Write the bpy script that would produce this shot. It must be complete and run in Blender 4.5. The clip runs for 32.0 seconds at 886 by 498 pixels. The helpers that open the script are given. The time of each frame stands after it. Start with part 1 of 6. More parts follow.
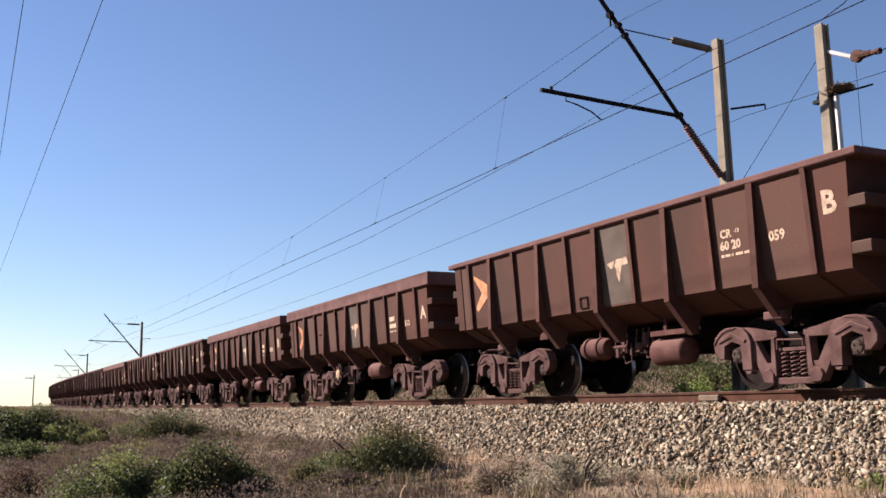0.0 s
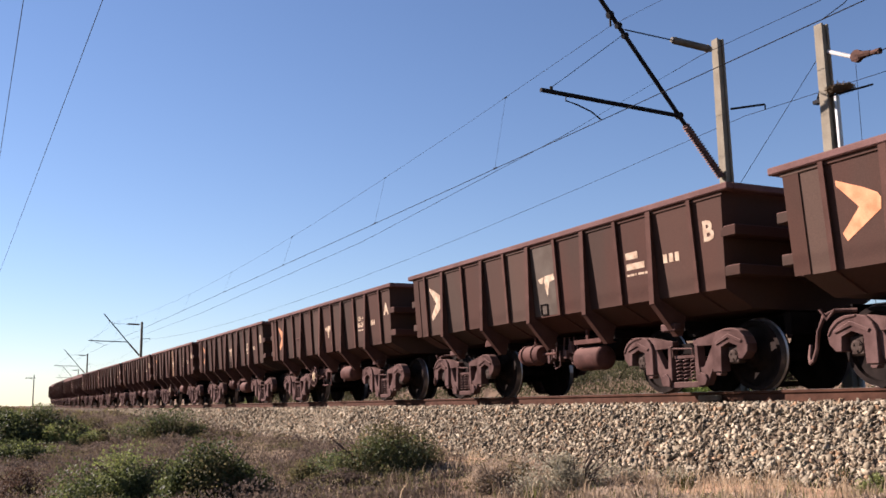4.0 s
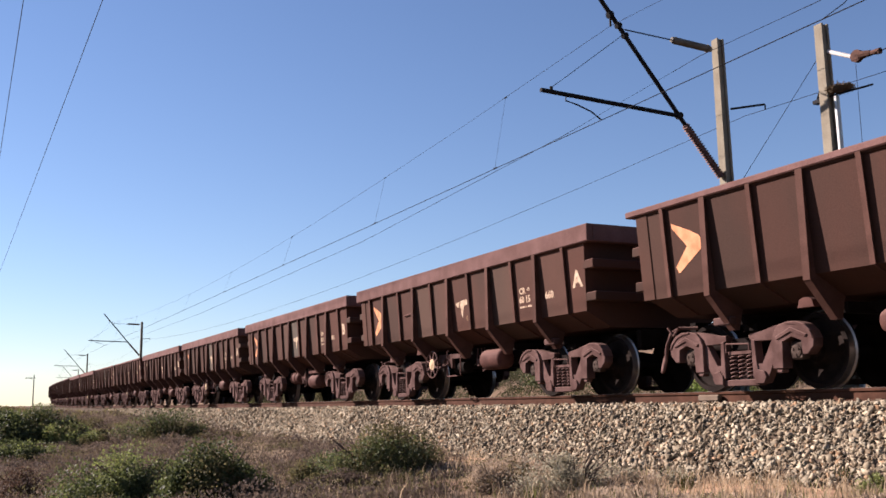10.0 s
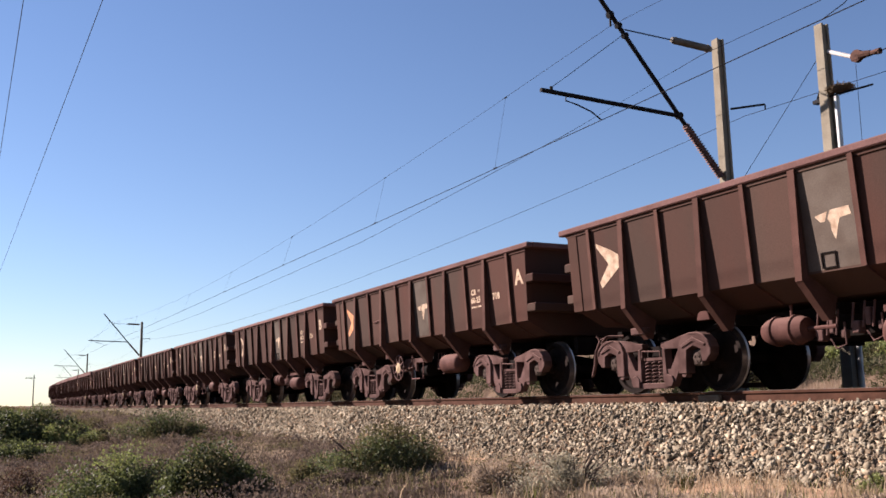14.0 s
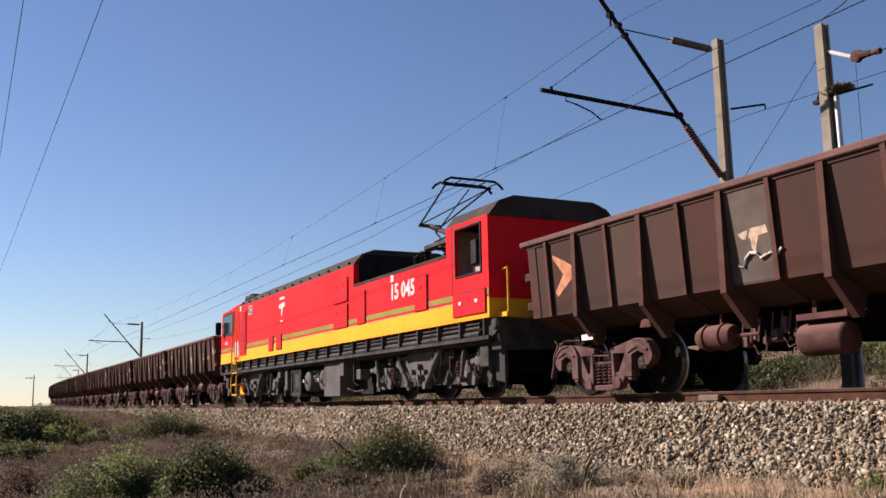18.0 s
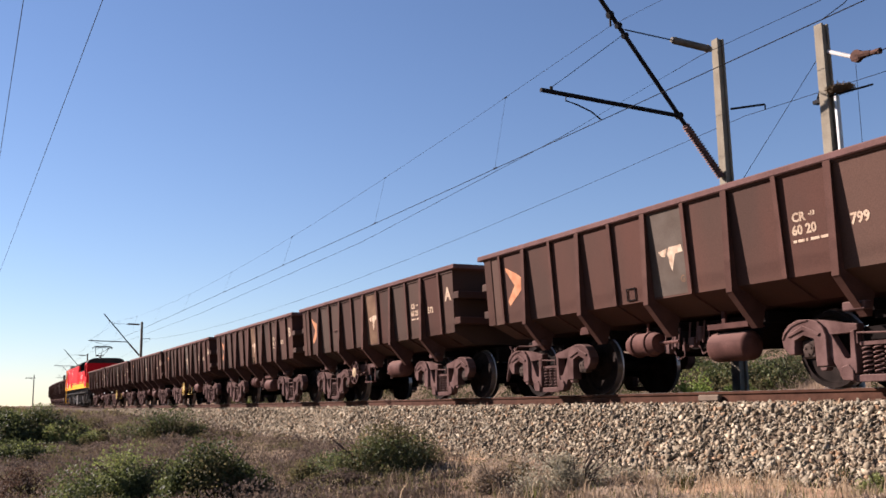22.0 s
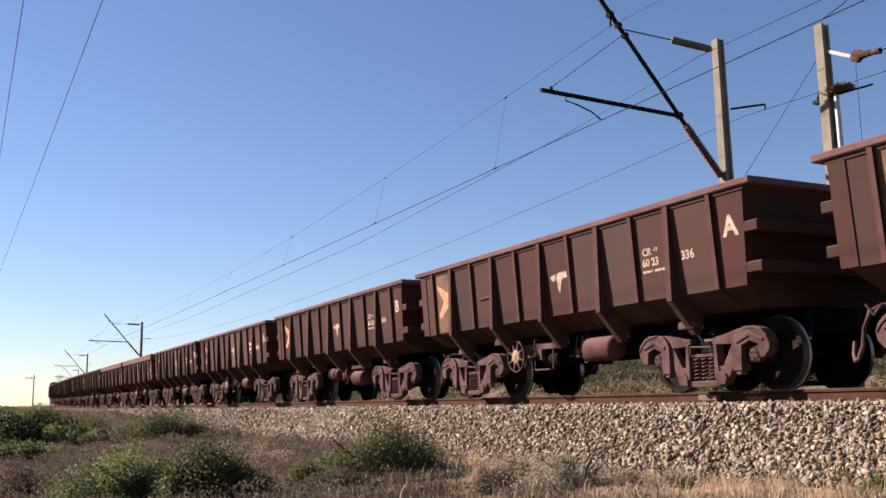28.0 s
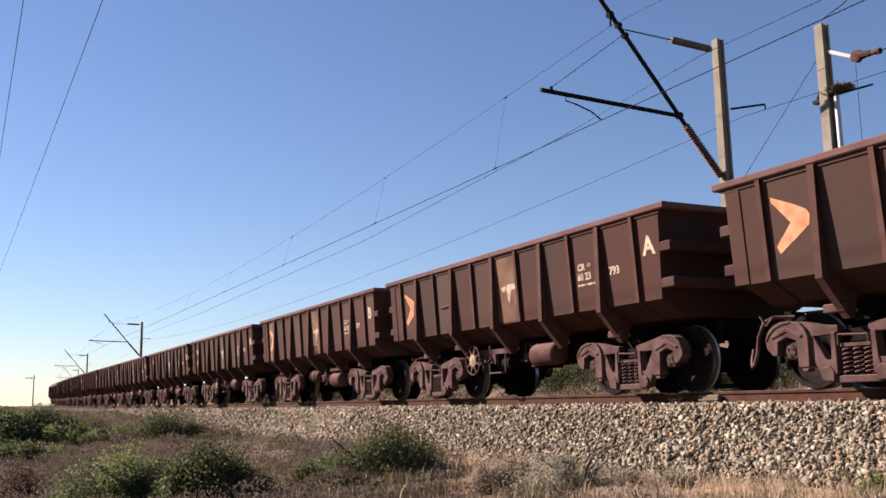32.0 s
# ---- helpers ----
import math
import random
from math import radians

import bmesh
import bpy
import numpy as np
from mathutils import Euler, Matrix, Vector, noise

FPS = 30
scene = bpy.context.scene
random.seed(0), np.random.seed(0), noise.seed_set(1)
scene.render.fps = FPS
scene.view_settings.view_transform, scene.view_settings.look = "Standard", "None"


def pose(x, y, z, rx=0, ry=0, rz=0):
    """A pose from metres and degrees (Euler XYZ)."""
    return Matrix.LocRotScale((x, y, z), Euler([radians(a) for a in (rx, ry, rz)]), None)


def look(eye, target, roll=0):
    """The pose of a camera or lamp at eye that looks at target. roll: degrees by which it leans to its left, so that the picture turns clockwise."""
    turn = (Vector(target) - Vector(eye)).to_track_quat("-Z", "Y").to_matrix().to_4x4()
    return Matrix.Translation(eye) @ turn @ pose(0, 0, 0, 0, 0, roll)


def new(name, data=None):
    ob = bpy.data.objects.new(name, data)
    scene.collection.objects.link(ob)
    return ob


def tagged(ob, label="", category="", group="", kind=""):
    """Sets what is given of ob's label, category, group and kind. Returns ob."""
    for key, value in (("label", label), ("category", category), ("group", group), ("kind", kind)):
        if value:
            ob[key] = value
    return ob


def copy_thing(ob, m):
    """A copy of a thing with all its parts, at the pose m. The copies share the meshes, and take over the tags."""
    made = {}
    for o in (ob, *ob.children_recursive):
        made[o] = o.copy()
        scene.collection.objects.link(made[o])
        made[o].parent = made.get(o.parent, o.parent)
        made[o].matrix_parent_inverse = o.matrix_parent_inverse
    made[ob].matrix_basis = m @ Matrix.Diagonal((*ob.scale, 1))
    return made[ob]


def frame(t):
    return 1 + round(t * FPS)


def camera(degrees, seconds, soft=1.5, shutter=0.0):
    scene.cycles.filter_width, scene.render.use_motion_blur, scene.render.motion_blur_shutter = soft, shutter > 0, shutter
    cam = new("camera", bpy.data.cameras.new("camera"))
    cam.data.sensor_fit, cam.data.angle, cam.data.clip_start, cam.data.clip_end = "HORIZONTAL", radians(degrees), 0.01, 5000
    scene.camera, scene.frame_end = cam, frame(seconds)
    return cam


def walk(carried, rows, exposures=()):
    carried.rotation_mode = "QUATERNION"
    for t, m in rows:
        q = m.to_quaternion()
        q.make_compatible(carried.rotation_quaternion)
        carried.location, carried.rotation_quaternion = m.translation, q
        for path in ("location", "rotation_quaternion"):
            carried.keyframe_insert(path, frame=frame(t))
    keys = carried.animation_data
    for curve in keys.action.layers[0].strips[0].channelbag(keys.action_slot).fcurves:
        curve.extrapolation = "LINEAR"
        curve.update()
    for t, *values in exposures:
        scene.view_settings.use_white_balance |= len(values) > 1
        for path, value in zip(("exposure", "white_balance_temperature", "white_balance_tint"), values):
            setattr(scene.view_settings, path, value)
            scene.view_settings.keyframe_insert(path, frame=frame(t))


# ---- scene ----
# camera: stands still on a tripod beside the line, the lens just below rail level
EYE = Vector((-9.783, 0.0, -0.089))
PAN, TILT, ROLL = radians(26.833), radians(9.327), -1.04
AIM = EYE + Vector((math.sin(PAN) * math.cos(TILT), math.cos(PAN) * math.cos(TILT), math.sin(TILT)))
cam = camera(50.45, 32.0, soft=1.6)
# the exposure dips while the bright locomotive fills the picture
walk(cam, [(0.0, look(EYE, AIM, ROLL)), (32.0, look(EYE, AIM, ROLL))],
     [(t, stops, 6180, 23.5) for t, stops in ((0.0, 1.62), (15.0, 1.62), (16.6, 1.32), (17.1, 1.26), (17.6, 1.19), (18.1, 1.37), (19.5, 1.54), (32.0, 1.56))])

# ---------------------------------------------------------------- light
SUN_AZ, SUN_EL = 50.0, 28.0       # degrees from the track's normal towards the far end; height
sun_dir = Vector((-math.cos(radians(SUN_AZ)) * math.cos(radians(SUN_EL)),
                  math.sin(radians(SUN_AZ)) * math.cos(radians(SUN_EL)), math.sin(radians(SUN_EL))))
world = bpy.data.worlds.new("sky")
scene.world = world
world.use_nodes = True
wn = world.node_tree.nodes
sky = wn.new("ShaderNodeTexSky")
sky.sky_type, sky.sun_disc = "NISHITA", False
sky.sun_elevation = radians(SUN_EL)
sky.altitude = 200.0
sky.sun_rotation = math.atan2(sun_dir.x, sun_dir.y)
sky.air_density, sky.dust_density, sky.ozone_density = 1.08, 0.0, 3.3
wn["Background"].inputs["Strength"].default_value = 0.0405
world.node_tree.links.new(sky.outputs[0], wn["Background"].inputs["Color"])
sun = new("sun", bpy.data.lights.new("sun", "SUN"))
sun.data.energy, sun.data.angle, sun.data.color = 5.0, radians(0.53), (1.0, 0.90, 0.76)
sun.matrix_world = look(sun_dir * 100, (0, 0, 0))


# ---------------------------------------------------------------- materials
def mat(name, colour, second=None, scale=3.0, rough=0.7, metal=0.0, bump=0.15, fine=40.0, dust=None, dust_at=0.55,
        vary=0.0, stretch=(1, 1, 1), island=False, lean=0.0, panels=None):
    """A surface with broad patches, fine grain, relief and, where dust is given, a settled layer on what faces up."""
    m = bpy.data.materials.new(name)
    m.use_nodes = True
    n, l = m.node_tree.nodes, m.node_tree.links
    b = n["Principled BSDF"]
    tc = n.new("ShaderNodeTexCoord")
    mp = n.new("ShaderNodeMapping")
    mp.inputs["Scale"].default_value = stretch
    l.new(tc.outputs["Object"], mp.inputs["Vector"])
    broad = n.new("ShaderNodeTexNoise")
    broad.inputs["Scale"].default_value, broad.inputs["Detail"].default_value = scale, 6
    grain = n.new("ShaderNodeTexNoise")
    grain.inputs["Scale"].default_value, grain.inputs["Detail"].default_value = fine, 4
    l.new(mp.outputs[0], broad.inputs["Vector"])
    l.new(tc.outputs["Object"], grain.inputs["Vector"])
    ramp = n.new("ShaderNodeMapRange")
    ramp.inputs["From Min"].default_value, ramp.inputs["From Max"].default_value = 0.36 + lean, 0.64 + lean
    l.new(broad.outputs["Fac"], ramp.inputs["Value"])
    mix = n.new("ShaderNodeMix")
    mix.data_type = "RGBA"
    mix.inputs["A"].default_value = (*colour, 1)
    mix.inputs["B"].default_value = (*(second or [c * 0.7 for c in colour]), 1)
    l.new(ramp.outputs[0], mix.inputs["Factor"])
    out = mix.outputs["Result"]
    if panels:
        # each bay between two ribs has faded and been repainted in its own way
        sep = n.new("ShaderNodeSeparateXYZ")
        l.new(tc.outputs["Object"], sep.inputs[0])
        bay = n.new("ShaderNodeMath")
        bay.operation = "MULTIPLY_ADD"
        bay.inputs[1].default_value, bay.inputs[2].default_value = 1.254, 100.0
        l.new(sep.outputs["Y"], bay.inputs[0])
        whole = n.new("ShaderNodeMath")
        whole.operation = "FLOOR"
        l.new(bay.outputs[0], whole.inputs[0])
        ids = n.new("ShaderNodeCombineXYZ")
        l.new(whole.outputs[0], ids.inputs["X"])
        l.new(n.new("ShaderNodeObjectInfo").outputs["Random"], ids.inputs["Y"])
        wn_ = n.new("ShaderNodeTexWhiteNoise")
        wn_.noise_dimensions = "3D"
        l.new(ids.outputs[0], wn_.inputs["Vector"])
        fade = n.new("ShaderNodeMapRange")
        fade.inputs["From Min"].default_value, fade.inputs["From Max"].default_value = 0.45, 1.0
        fade.inputs["To Max"].default_value = 0.5
        l.new(wn_.outputs["Value"], fade.inputs["Value"])
        tint = n.new("ShaderNodeMix")
        tint.data_type = "RGBA"
        tint.inputs["B"].default_value = (*panels, 1)
        l.new(fade.outputs[0], tint.inputs["Factor"])
        l.new(out, tint.inputs["A"])
        out = tint.outputs["Result"]
    gm = n.new("ShaderNodeMapRange")
    gm.inputs["To Min"].default_value, gm.inputs["To Max"].default_value = 0.72, 1.28
    l.new(grain.outputs["Fac"], gm.inputs["Value"])
    value = gm.outputs[0]
    if vary:
        if island:
            ge = n.new("ShaderNodeNewGeometry")
            rnd = ge.outputs["Random Per Island"]
        else:
            rnd = n.new("ShaderNodeObjectInfo").outputs["Random"]
        vm = n.new("ShaderNodeMapRange")
        vm.inputs["To Min"].default_value, vm.inputs["To Max"].default_value = 1 - vary, 1 + vary
        l.new(rnd, vm.inputs["Value"])
        mu = n.new("ShaderNodeMath")
        mu.operation = "MULTIPLY"
        l.new(value, mu.inputs[0])
        l.new(vm.outputs[0], mu.inputs[1])
        value = mu.outputs[0]
    sc = n.new("ShaderNodeVectorMath")
    sc.operation = "SCALE"
    l.new(out, sc.inputs[0])
    l.new(value, sc.inputs["Scale"])
    out = sc.outputs[0]
    if dust:
        ge = n.new("ShaderNodeNewGeometry")
        sx = n.new("ShaderNodeSeparateXYZ")
        l.new(ge.outputs["Normal"], sx.inputs[0])
        ad = n.new("ShaderNodeMath")
        ad.operation = "MULTIPLY_ADD"
        ad.inputs[1].default_value = 0.6
        l.new(broad.outputs["Fac"], ad.inputs[0])
        l.new(sx.outputs["Z"], ad.inputs[2])
        dr = n.new("ShaderNodeMapRange")
        dr.inputs["From Min"].default_value, dr.inputs["From Max"].default_value = dust_at, dust_at + 0.5
        l.new(ad.outputs[0], dr.inputs["Value"])
        dm = n.new("ShaderNodeMix")
        dm.data_type = "RGBA"
        dm.inputs["B"].default_value = (*dust, 1)
        l.new(dr.outputs[0], dm.inputs["Factor"])
        l.new(out, dm.inputs["A"])
        out = dm.outputs["Result"]
    l.new(out, b.inputs["Base Color"])
    rr = n.new("ShaderNodeMapRange")
    rr.inputs["To Min"].default_value, rr.inputs["To Max"].default_value = max(0.05, rough - 0.12), min(1, rough + 0.12)
    l.new(broad.outputs["Fac"], rr.inputs["Value"])
    l.new(rr.outputs[0], b.inputs["Roughness"])
    b.inputs["Metallic"].default_value = metal
    b.inputs["Specular IOR Level"].default_value = 0.5 if rough < 0.6 else 0.03
    if bump:
        bp = n.new("ShaderNodeBump")
        bp.inputs["Strength"].default_value, bp.inputs["Distance"].default_value = bump, 0.02
        l.new(grain.outputs["Fac"], bp.inputs["Height"])
        l.new(bp.outputs[0], b.inputs["Normal"])
    return m


DUST = (0.122, 0.066, 0.054)
M_SIDE = mat("rust_brown_wagon_paint", (0.066, 0.0305, 0.0225), (0.05, 0.029, 0.0225), 0.9, 0.75, bump=0.1, fine=60, dust=DUST,
             dust_at=0.75, vary=0.2, stretch=(1, 1, 0.35), panels=(0.08, 0.052, 0.039))
M_SIDE_DARK = mat("dark_brown_wagon_paint", (0.054, 0.0245, 0.0182), (0.044, 0.0275, 0.0215), 0.9, 0.75, bump=0.1, fine=60, dust=DUST,
                  dust_at=0.75, vary=0.2, stretch=(1, 1, 0.35), panels=(0.072, 0.05, 0.038))
M_POST = mat("corner_post_paint", (0.062, 0.030, 0.022), (0.050, 0.028, 0.021), 0.9, 0.75, bump=0.1, fine=60, dust=DUST, dust_at=0.75, vary=0.2)
M_RIB = mat("dusty_rib_paint", (0.082, 0.041, 0.032), (0.056, 0.028, 0.0215), 2.0, 0.75, bump=0.1, fine=60, dust=DUST, dust_at=0.75, vary=0.15)
M_RIM = mat("dusty_pink_rim", (0.135, 0.074, 0.066), (0.102, 0.055, 0.048), 2.5, 0.8, bump=0.1, fine=50, dust=DUST, dust_at=0.6, vary=0.12)
M_BOGIE = mat("ore_dusted_cast_steel", (0.098, 0.057, 0.050), (0.056, 0.031, 0.027), 4.0, 0.85, bump=0.2, fine=70, dust=(0.128, 0.077, 0.066), dust_at=0.5, vary=0.15)
M_TANK = mat("ore_dusted_tank", (0.082, 0.039, 0.032), (0.054, 0.0255, 0.021), 4.0, 0.7, bump=0.1, fine=50, dust=(0.136, 0.076, 0.064), dust_at=0.6, vary=0.15)
# near-black: the shade below the wagons is put into this steel's colour
M_DARK = mat("near_black_steel", (0.0112, 0.008, 0.0072), (0.0072, 0.0056, 0.0048), 5.0, 0.85, 0.0, 0.2, 60)
M_WHEEL = mat("worn_wheel_steel", (0.021, 0.015, 0.013), (0.010, 0.0075, 0.0065), 5.0, 0.85, 0.0, 0.15, 50)
M_TREAD = mat("polished_wheel_tread", (0.3, 0.26, 0.24), (0.2, 0.17, 0.15), 6.0, 0.36, 0.8, 0.05, 80)
M_CREAM = mat("faded_cream_lettering", (0.44, 0.336, 0.24), (0.272, 0.184, 0.124), 9.0, 0.75, bump=0.05, fine=90, vary=0.1)
M_ORANGE = mat("faded_orange_paint", (0.50, 0.235, 0.125), (0.36, 0.145, 0.072), 5.0, 0.75, bump=0.05, fine=80, vary=0.2)
M_PINKISH = mat("faded_salmon_paint", (0.368, 0.128, 0.072), (0.224, 0.072, 0.044), 4.0, 0.75, bump=0.05, fine=80, vary=0.15)
M_GREYPATCH = mat("grey_panel_paint", (0.088, 0.070, 0.056), (0.066, 0.049, 0.038), 2.4, 0.75, bump=0.08, fine=60, vary=0.12)
M_TANPATCH = mat("tan_panel_paint", (0.152, 0.092, 0.056), (0.088, 0.0464, 0.0296), 2.2, 0.75, bump=0.08, fine=60, vary=0.12)
M_BRASS = mat("grimy_axle_box_iron", (0.062, 0.044, 0.035), (0.034, 0.023, 0.019), 14.0, 0.7, 0.1, 0.2, 60)
M_HUB = mat("brassy_hub_paint", (0.36, 0.27, 0.17), (0.20, 0.14, 0.085), 9.0, 0.7, bump=0.15, fine=60, vary=0.3)
M_YELLOW = mat("yellow_handbrake_paint", (0.56, 0.36, 0.04), (0.36, 0.216, 0.04), 6.0, 0.5, bump=0.1)
M_WHITE = mat("white_reflective_plate", (0.52, 0.49, 0.46), (0.40, 0.37, 0.34), 8.0, 0.62, bump=0.02)
M_RUBBER = mat("black_rubber", (0.024, 0.0216, 0.0208), None, 6.0, 0.75, bump=0.1)


# ---------------------------------------------------------------- mesh helpers
def box(bm, x0, y0, z0, x1, y1, z1):
    v = [bm.verts.new((x, y, z)) for x in (x0, x1) for y in (y0, y1) for z in (z0, z1)]
    for q in ((0, 1, 3, 2), (4, 6, 7, 5), (0, 4, 5, 1), (2, 3, 7, 6), (0, 2, 6, 4), (1, 5, 7, 3)):
        bm.faces.new([v[i] for i in q])
    return bm


def prism(bm, outline, a, b, axis="y"):
    """Closed outline of (u, w) pairs pushed from a to b along an axis (y: u=x, w=z; x: u=y, w=z; z: u=x, w=y)."""
    def at(u, w, c):
        return {"y": (u, c, w), "x": (c, u, w), "z": (u, w, c)}[axis]
    lo = [bm.verts.new(at(u, w, a)) for u, w in outline]
    hi = [bm.verts.new(at(u, w, b)) for u, w in outline]
    k = len(outline)
    for i in range(k):
        bm.faces.new((lo[i], lo[(i + 1) % k], hi[(i + 1) % k], hi[i]))
    bm.faces.new(lo[::-1])
    bm.faces.new(hi)
    return bm


def rod(bm, p, q, r, seg=10, r2=None):
    p, q = Vector(p), Vector(q)
    d = (q - p).normalized()
    s = d.cross(Vector((0, 0, 1)) if abs(d.z) < 0.9 else Vector((1, 0, 0))).normalized()
    t = d.cross(s)
    rings = []
    for c, rad in ((p, r), (q, r if r2 is None else r2)):
        rings.append([bm.verts.new(c + (s * math.cos(a) + t * math.sin(a)) * rad) for a in (math.tau * i / seg for i in range(seg))])
    for i in range(seg):
        bm.faces.new((rings[0][i], rings[0][(i + 1) % seg], rings[1][(i + 1) % seg], rings[1][i]))
    bm.faces.new(rings[0][::-1])
    bm.faces.new(rings[1])
    return bm


def pipe(bm, pts, r, seg=8):
    """A bent round bar through the points, in one piece."""
    pts = [Vector(p) for p in pts]
    rings = []
    for i, c in enumerate(pts):
        d = (pts[min(i + 1, len(pts) - 1)] - pts[max(i - 1, 0)]).normalized()
        s = d.cross(Vector((0, 0, 1)) if abs(d.z) < 0.9 else Vector((1, 0.2, 0))).normalized()
        t = d.cross(s)
        rings.append([bm.verts.new(c + (s * math.cos(a) + t * math.sin(a)) * r) for a in (math.tau * k / seg for k in range(seg))])
    for p, q in zip(rings, rings[1:]):
        j = min(range(seg), key=lambda k: (q[k].co - p[0].co).length)
        for i in range(seg):
            bm.faces.new((p[i], p[(i + 1) % seg], q[(i + 1 + j) % seg], q[(i + j) % seg]))
        q[:] = q[j:] + q[:j]
    bm.faces.new(rings[0][::-1])
    bm.faces.new(rings[-1])
    return bm


def lathe(bm, profile, centre, axis="x", seg=24):
    """Profile of (along, radius) turned about an axis."""
    rings = []
    for c, r in profile:
        ring = []
        for i in range(seg):
            a = math.tau * i / seg
            u, w = r * math.cos(a), r * math.sin(a)
            ring.append(bm.verts.new(Vector(centre) + Vector({"x": (c, u, w), "y": (u, c, w), "z": (u, w, c)}[axis])))
        rings.append(ring)
    for p, q in zip(rings, rings[1:]):
        for i in range(seg):
            bm.faces.new((p[i], p[(i + 1) % seg], q[(i + 1) % seg], q[i]))
    bm.faces.new(rings[0][::-1])
    bm.faces.new(rings[-1])
    return bm


def finish(bm, smooth=False):
    bmesh.ops.recalc_face_normals(bm, faces=bm.faces)
    for f in bm.faces:
        f.smooth = smooth
    return bm


def mesh_of(name, bm, material, smooth=False):
    finish(bm, smooth)
    me = bpy.data.meshes.new(name)
    bm.to_mesh(me)
    bm.free()
    me.materials.append(material)
    if smooth:
        me.set_sharp_from_angle(angle=radians(38))
    return me


def part(name, bm, material, parent, label="", smooth=False, at=None):
    me = bm if isinstance(bm, bpy.types.Mesh) else mesh_of(name, bm, material, smooth)
    ob = new(name, me)
    ob.parent = parent
    if at is not None:
        ob.matrix_basis = at
    return tagged(ob, label)


def soften(bm, width=0.012, segments=1):
    bmesh.ops.bevel(bm, geom=list(bm.edges), offset=width, segments=segments, affect="EDGES", profile=0.5)
    return bm


def raw_mesh(name, verts, faces, material):
    """A mesh from arrays: verts (n, 3), faces (m, k) of one size k."""
    me = bpy.data.meshes.new(name)
    k = faces.shape[1]
    me.vertices.add(len(verts))
    me.vertices.foreach_set("co", verts.astype(np.float32).ravel())
    me.loops.add(faces.size)
    me.loops.foreach_set("vertex_index", faces.astype(np.int32).ravel())
    me.polygons.add(len(faces))
    me.polygons.foreach_set("loop_start", np.arange(0, faces.size, k, dtype=np.int32))
    me.update(calc_edges=True)
    me.validate()
    me.materials.append(material)
    return me


letters = {}


def writing(text, size, material):
    """Flat lettering as a mesh, lower left at the origin, thin enough to read as paint."""
    key = (text, size, material.name)
    if key not in letters:
        cu = bpy.data.curves.new("lettering", "FONT")
        cu.body, cu.size, cu.extrude, cu.resolution_u = text, size, 0.001, 2
        cu.offset = size * 0.034
        ob = bpy.data.objects.new("lettering", cu)
        me = bpy.data.meshes.new_from_object(ob)
        bpy.data.objects.remove(ob)
        me.materials.clear()
        me.materials.append(material)
        letters[key] = me
    return letters[key]


# ---------------------------------------------------------------- the line: straight, then a wide curve to the far side
CURVE_AT, RADIUS = 70.0, 1216.0


def climb(s):
    """Height of the rail heads along the line: a slight rise in the distance that levels out again."""
    if s <= 0:
        return 0.0
    if s <= 160:
        return 3.3e-5 * s * s
    u = min(s - 160, 120)
    return 0.845 + 0.01056 * (u - u * u / 240)


def line(s, d=0.0, z=0.0):
    """A place s metres along the line, d metres to its right, z above the rail heads."""
    if s <= CURVE_AT:
        return Vector((d, s, climb(s) + z))
    a = (s - CURVE_AT) / RADIUS
    return Vector((RADIUS - (RADIUS - d) * math.cos(a), CURVE_AT + (RADIUS - d) * math.sin(a), climb(s) + z))


def line_pose(s, d=0.0, z=0.0):
    p = line(s, d, z)
    turn = 0.0 if s <= CURVE_AT else (s - CURVE_AT) / RADIUS
    pitch = math.atan2(climb(s + 1) - climb(s - 1), 2)
    return Matrix.Translation(p) @ Euler((pitch, 0, -turn)).to_matrix().to_4x4()


STATIONS = [-640, -400, -200, -100, -40] + list(range(-20, 70, 10)) + list(range(70, 900, 12))


def sweep(bm, outline, stations, closed=True):
    """An outline of (d, z) pairs carried along the line."""
    rings = [[bm.verts.new(line(s, d, z)) for d, z in outline] for s in stations]
    k = len(outline)
    for p, q in zip(rings, rings[1:]):
        for i in range(k if closed else k - 1):
            bm.faces.new((p[i], p[(i + 1) % k], q[(i + 1) % k], q[i]))
    if closed:
        bm.faces.new(rings[0][::-1])
        bm.faces.new(rings[-1])
    return bm


def ease(a, b, x):
    t = min(1.0, max(0.0, (x - a) / (b - a)))
    return t * t * (3 - 2 * t)


def offset_of(x, y):
    """Station and offset of a place beside the line."""
    if y <= CURVE_AT:
        return y, x
    dx, dy = RADIUS - x, y - CURVE_AT
    return CURVE_AT + RADIUS * math.atan2(dy, max(1.0, dx)), RADIUS - math.hypot(dx, dy)


def ground_z(x, y):
    s, d = offset_of(x, y)
    s = min(max(s, -300), 900)
    e = abs(d)
    low = -0.92 + 0.42 * ease(16, 45, s)
    if d < 0:
        z = low - 0.45 * ease(4.5, 9.5, e) * (1 - ease(14, 40, s)) + 0.25 * ease(4, 14, e) * ease(20, 60, s)
    else:
        z = low + 1.3 * ease(3.5, 8, e) + 2.2 * ease(8, 24, e)
    if e > 3.2:
        z += 0.13 * noise.noise((x * 0.45, y * 0.45, 1.7)) * ease(3.2, 5, e) + 0.07 * noise.noise((x * 1.6, y * 1.6, 4.2)) * ease(3.2, 4, e)
        z += 1.2 * noise.noise((x * 0.012, y * 0.012, 9.1)) * ease(60, 300, math.hypot(x, y))
    return z + climb(s)


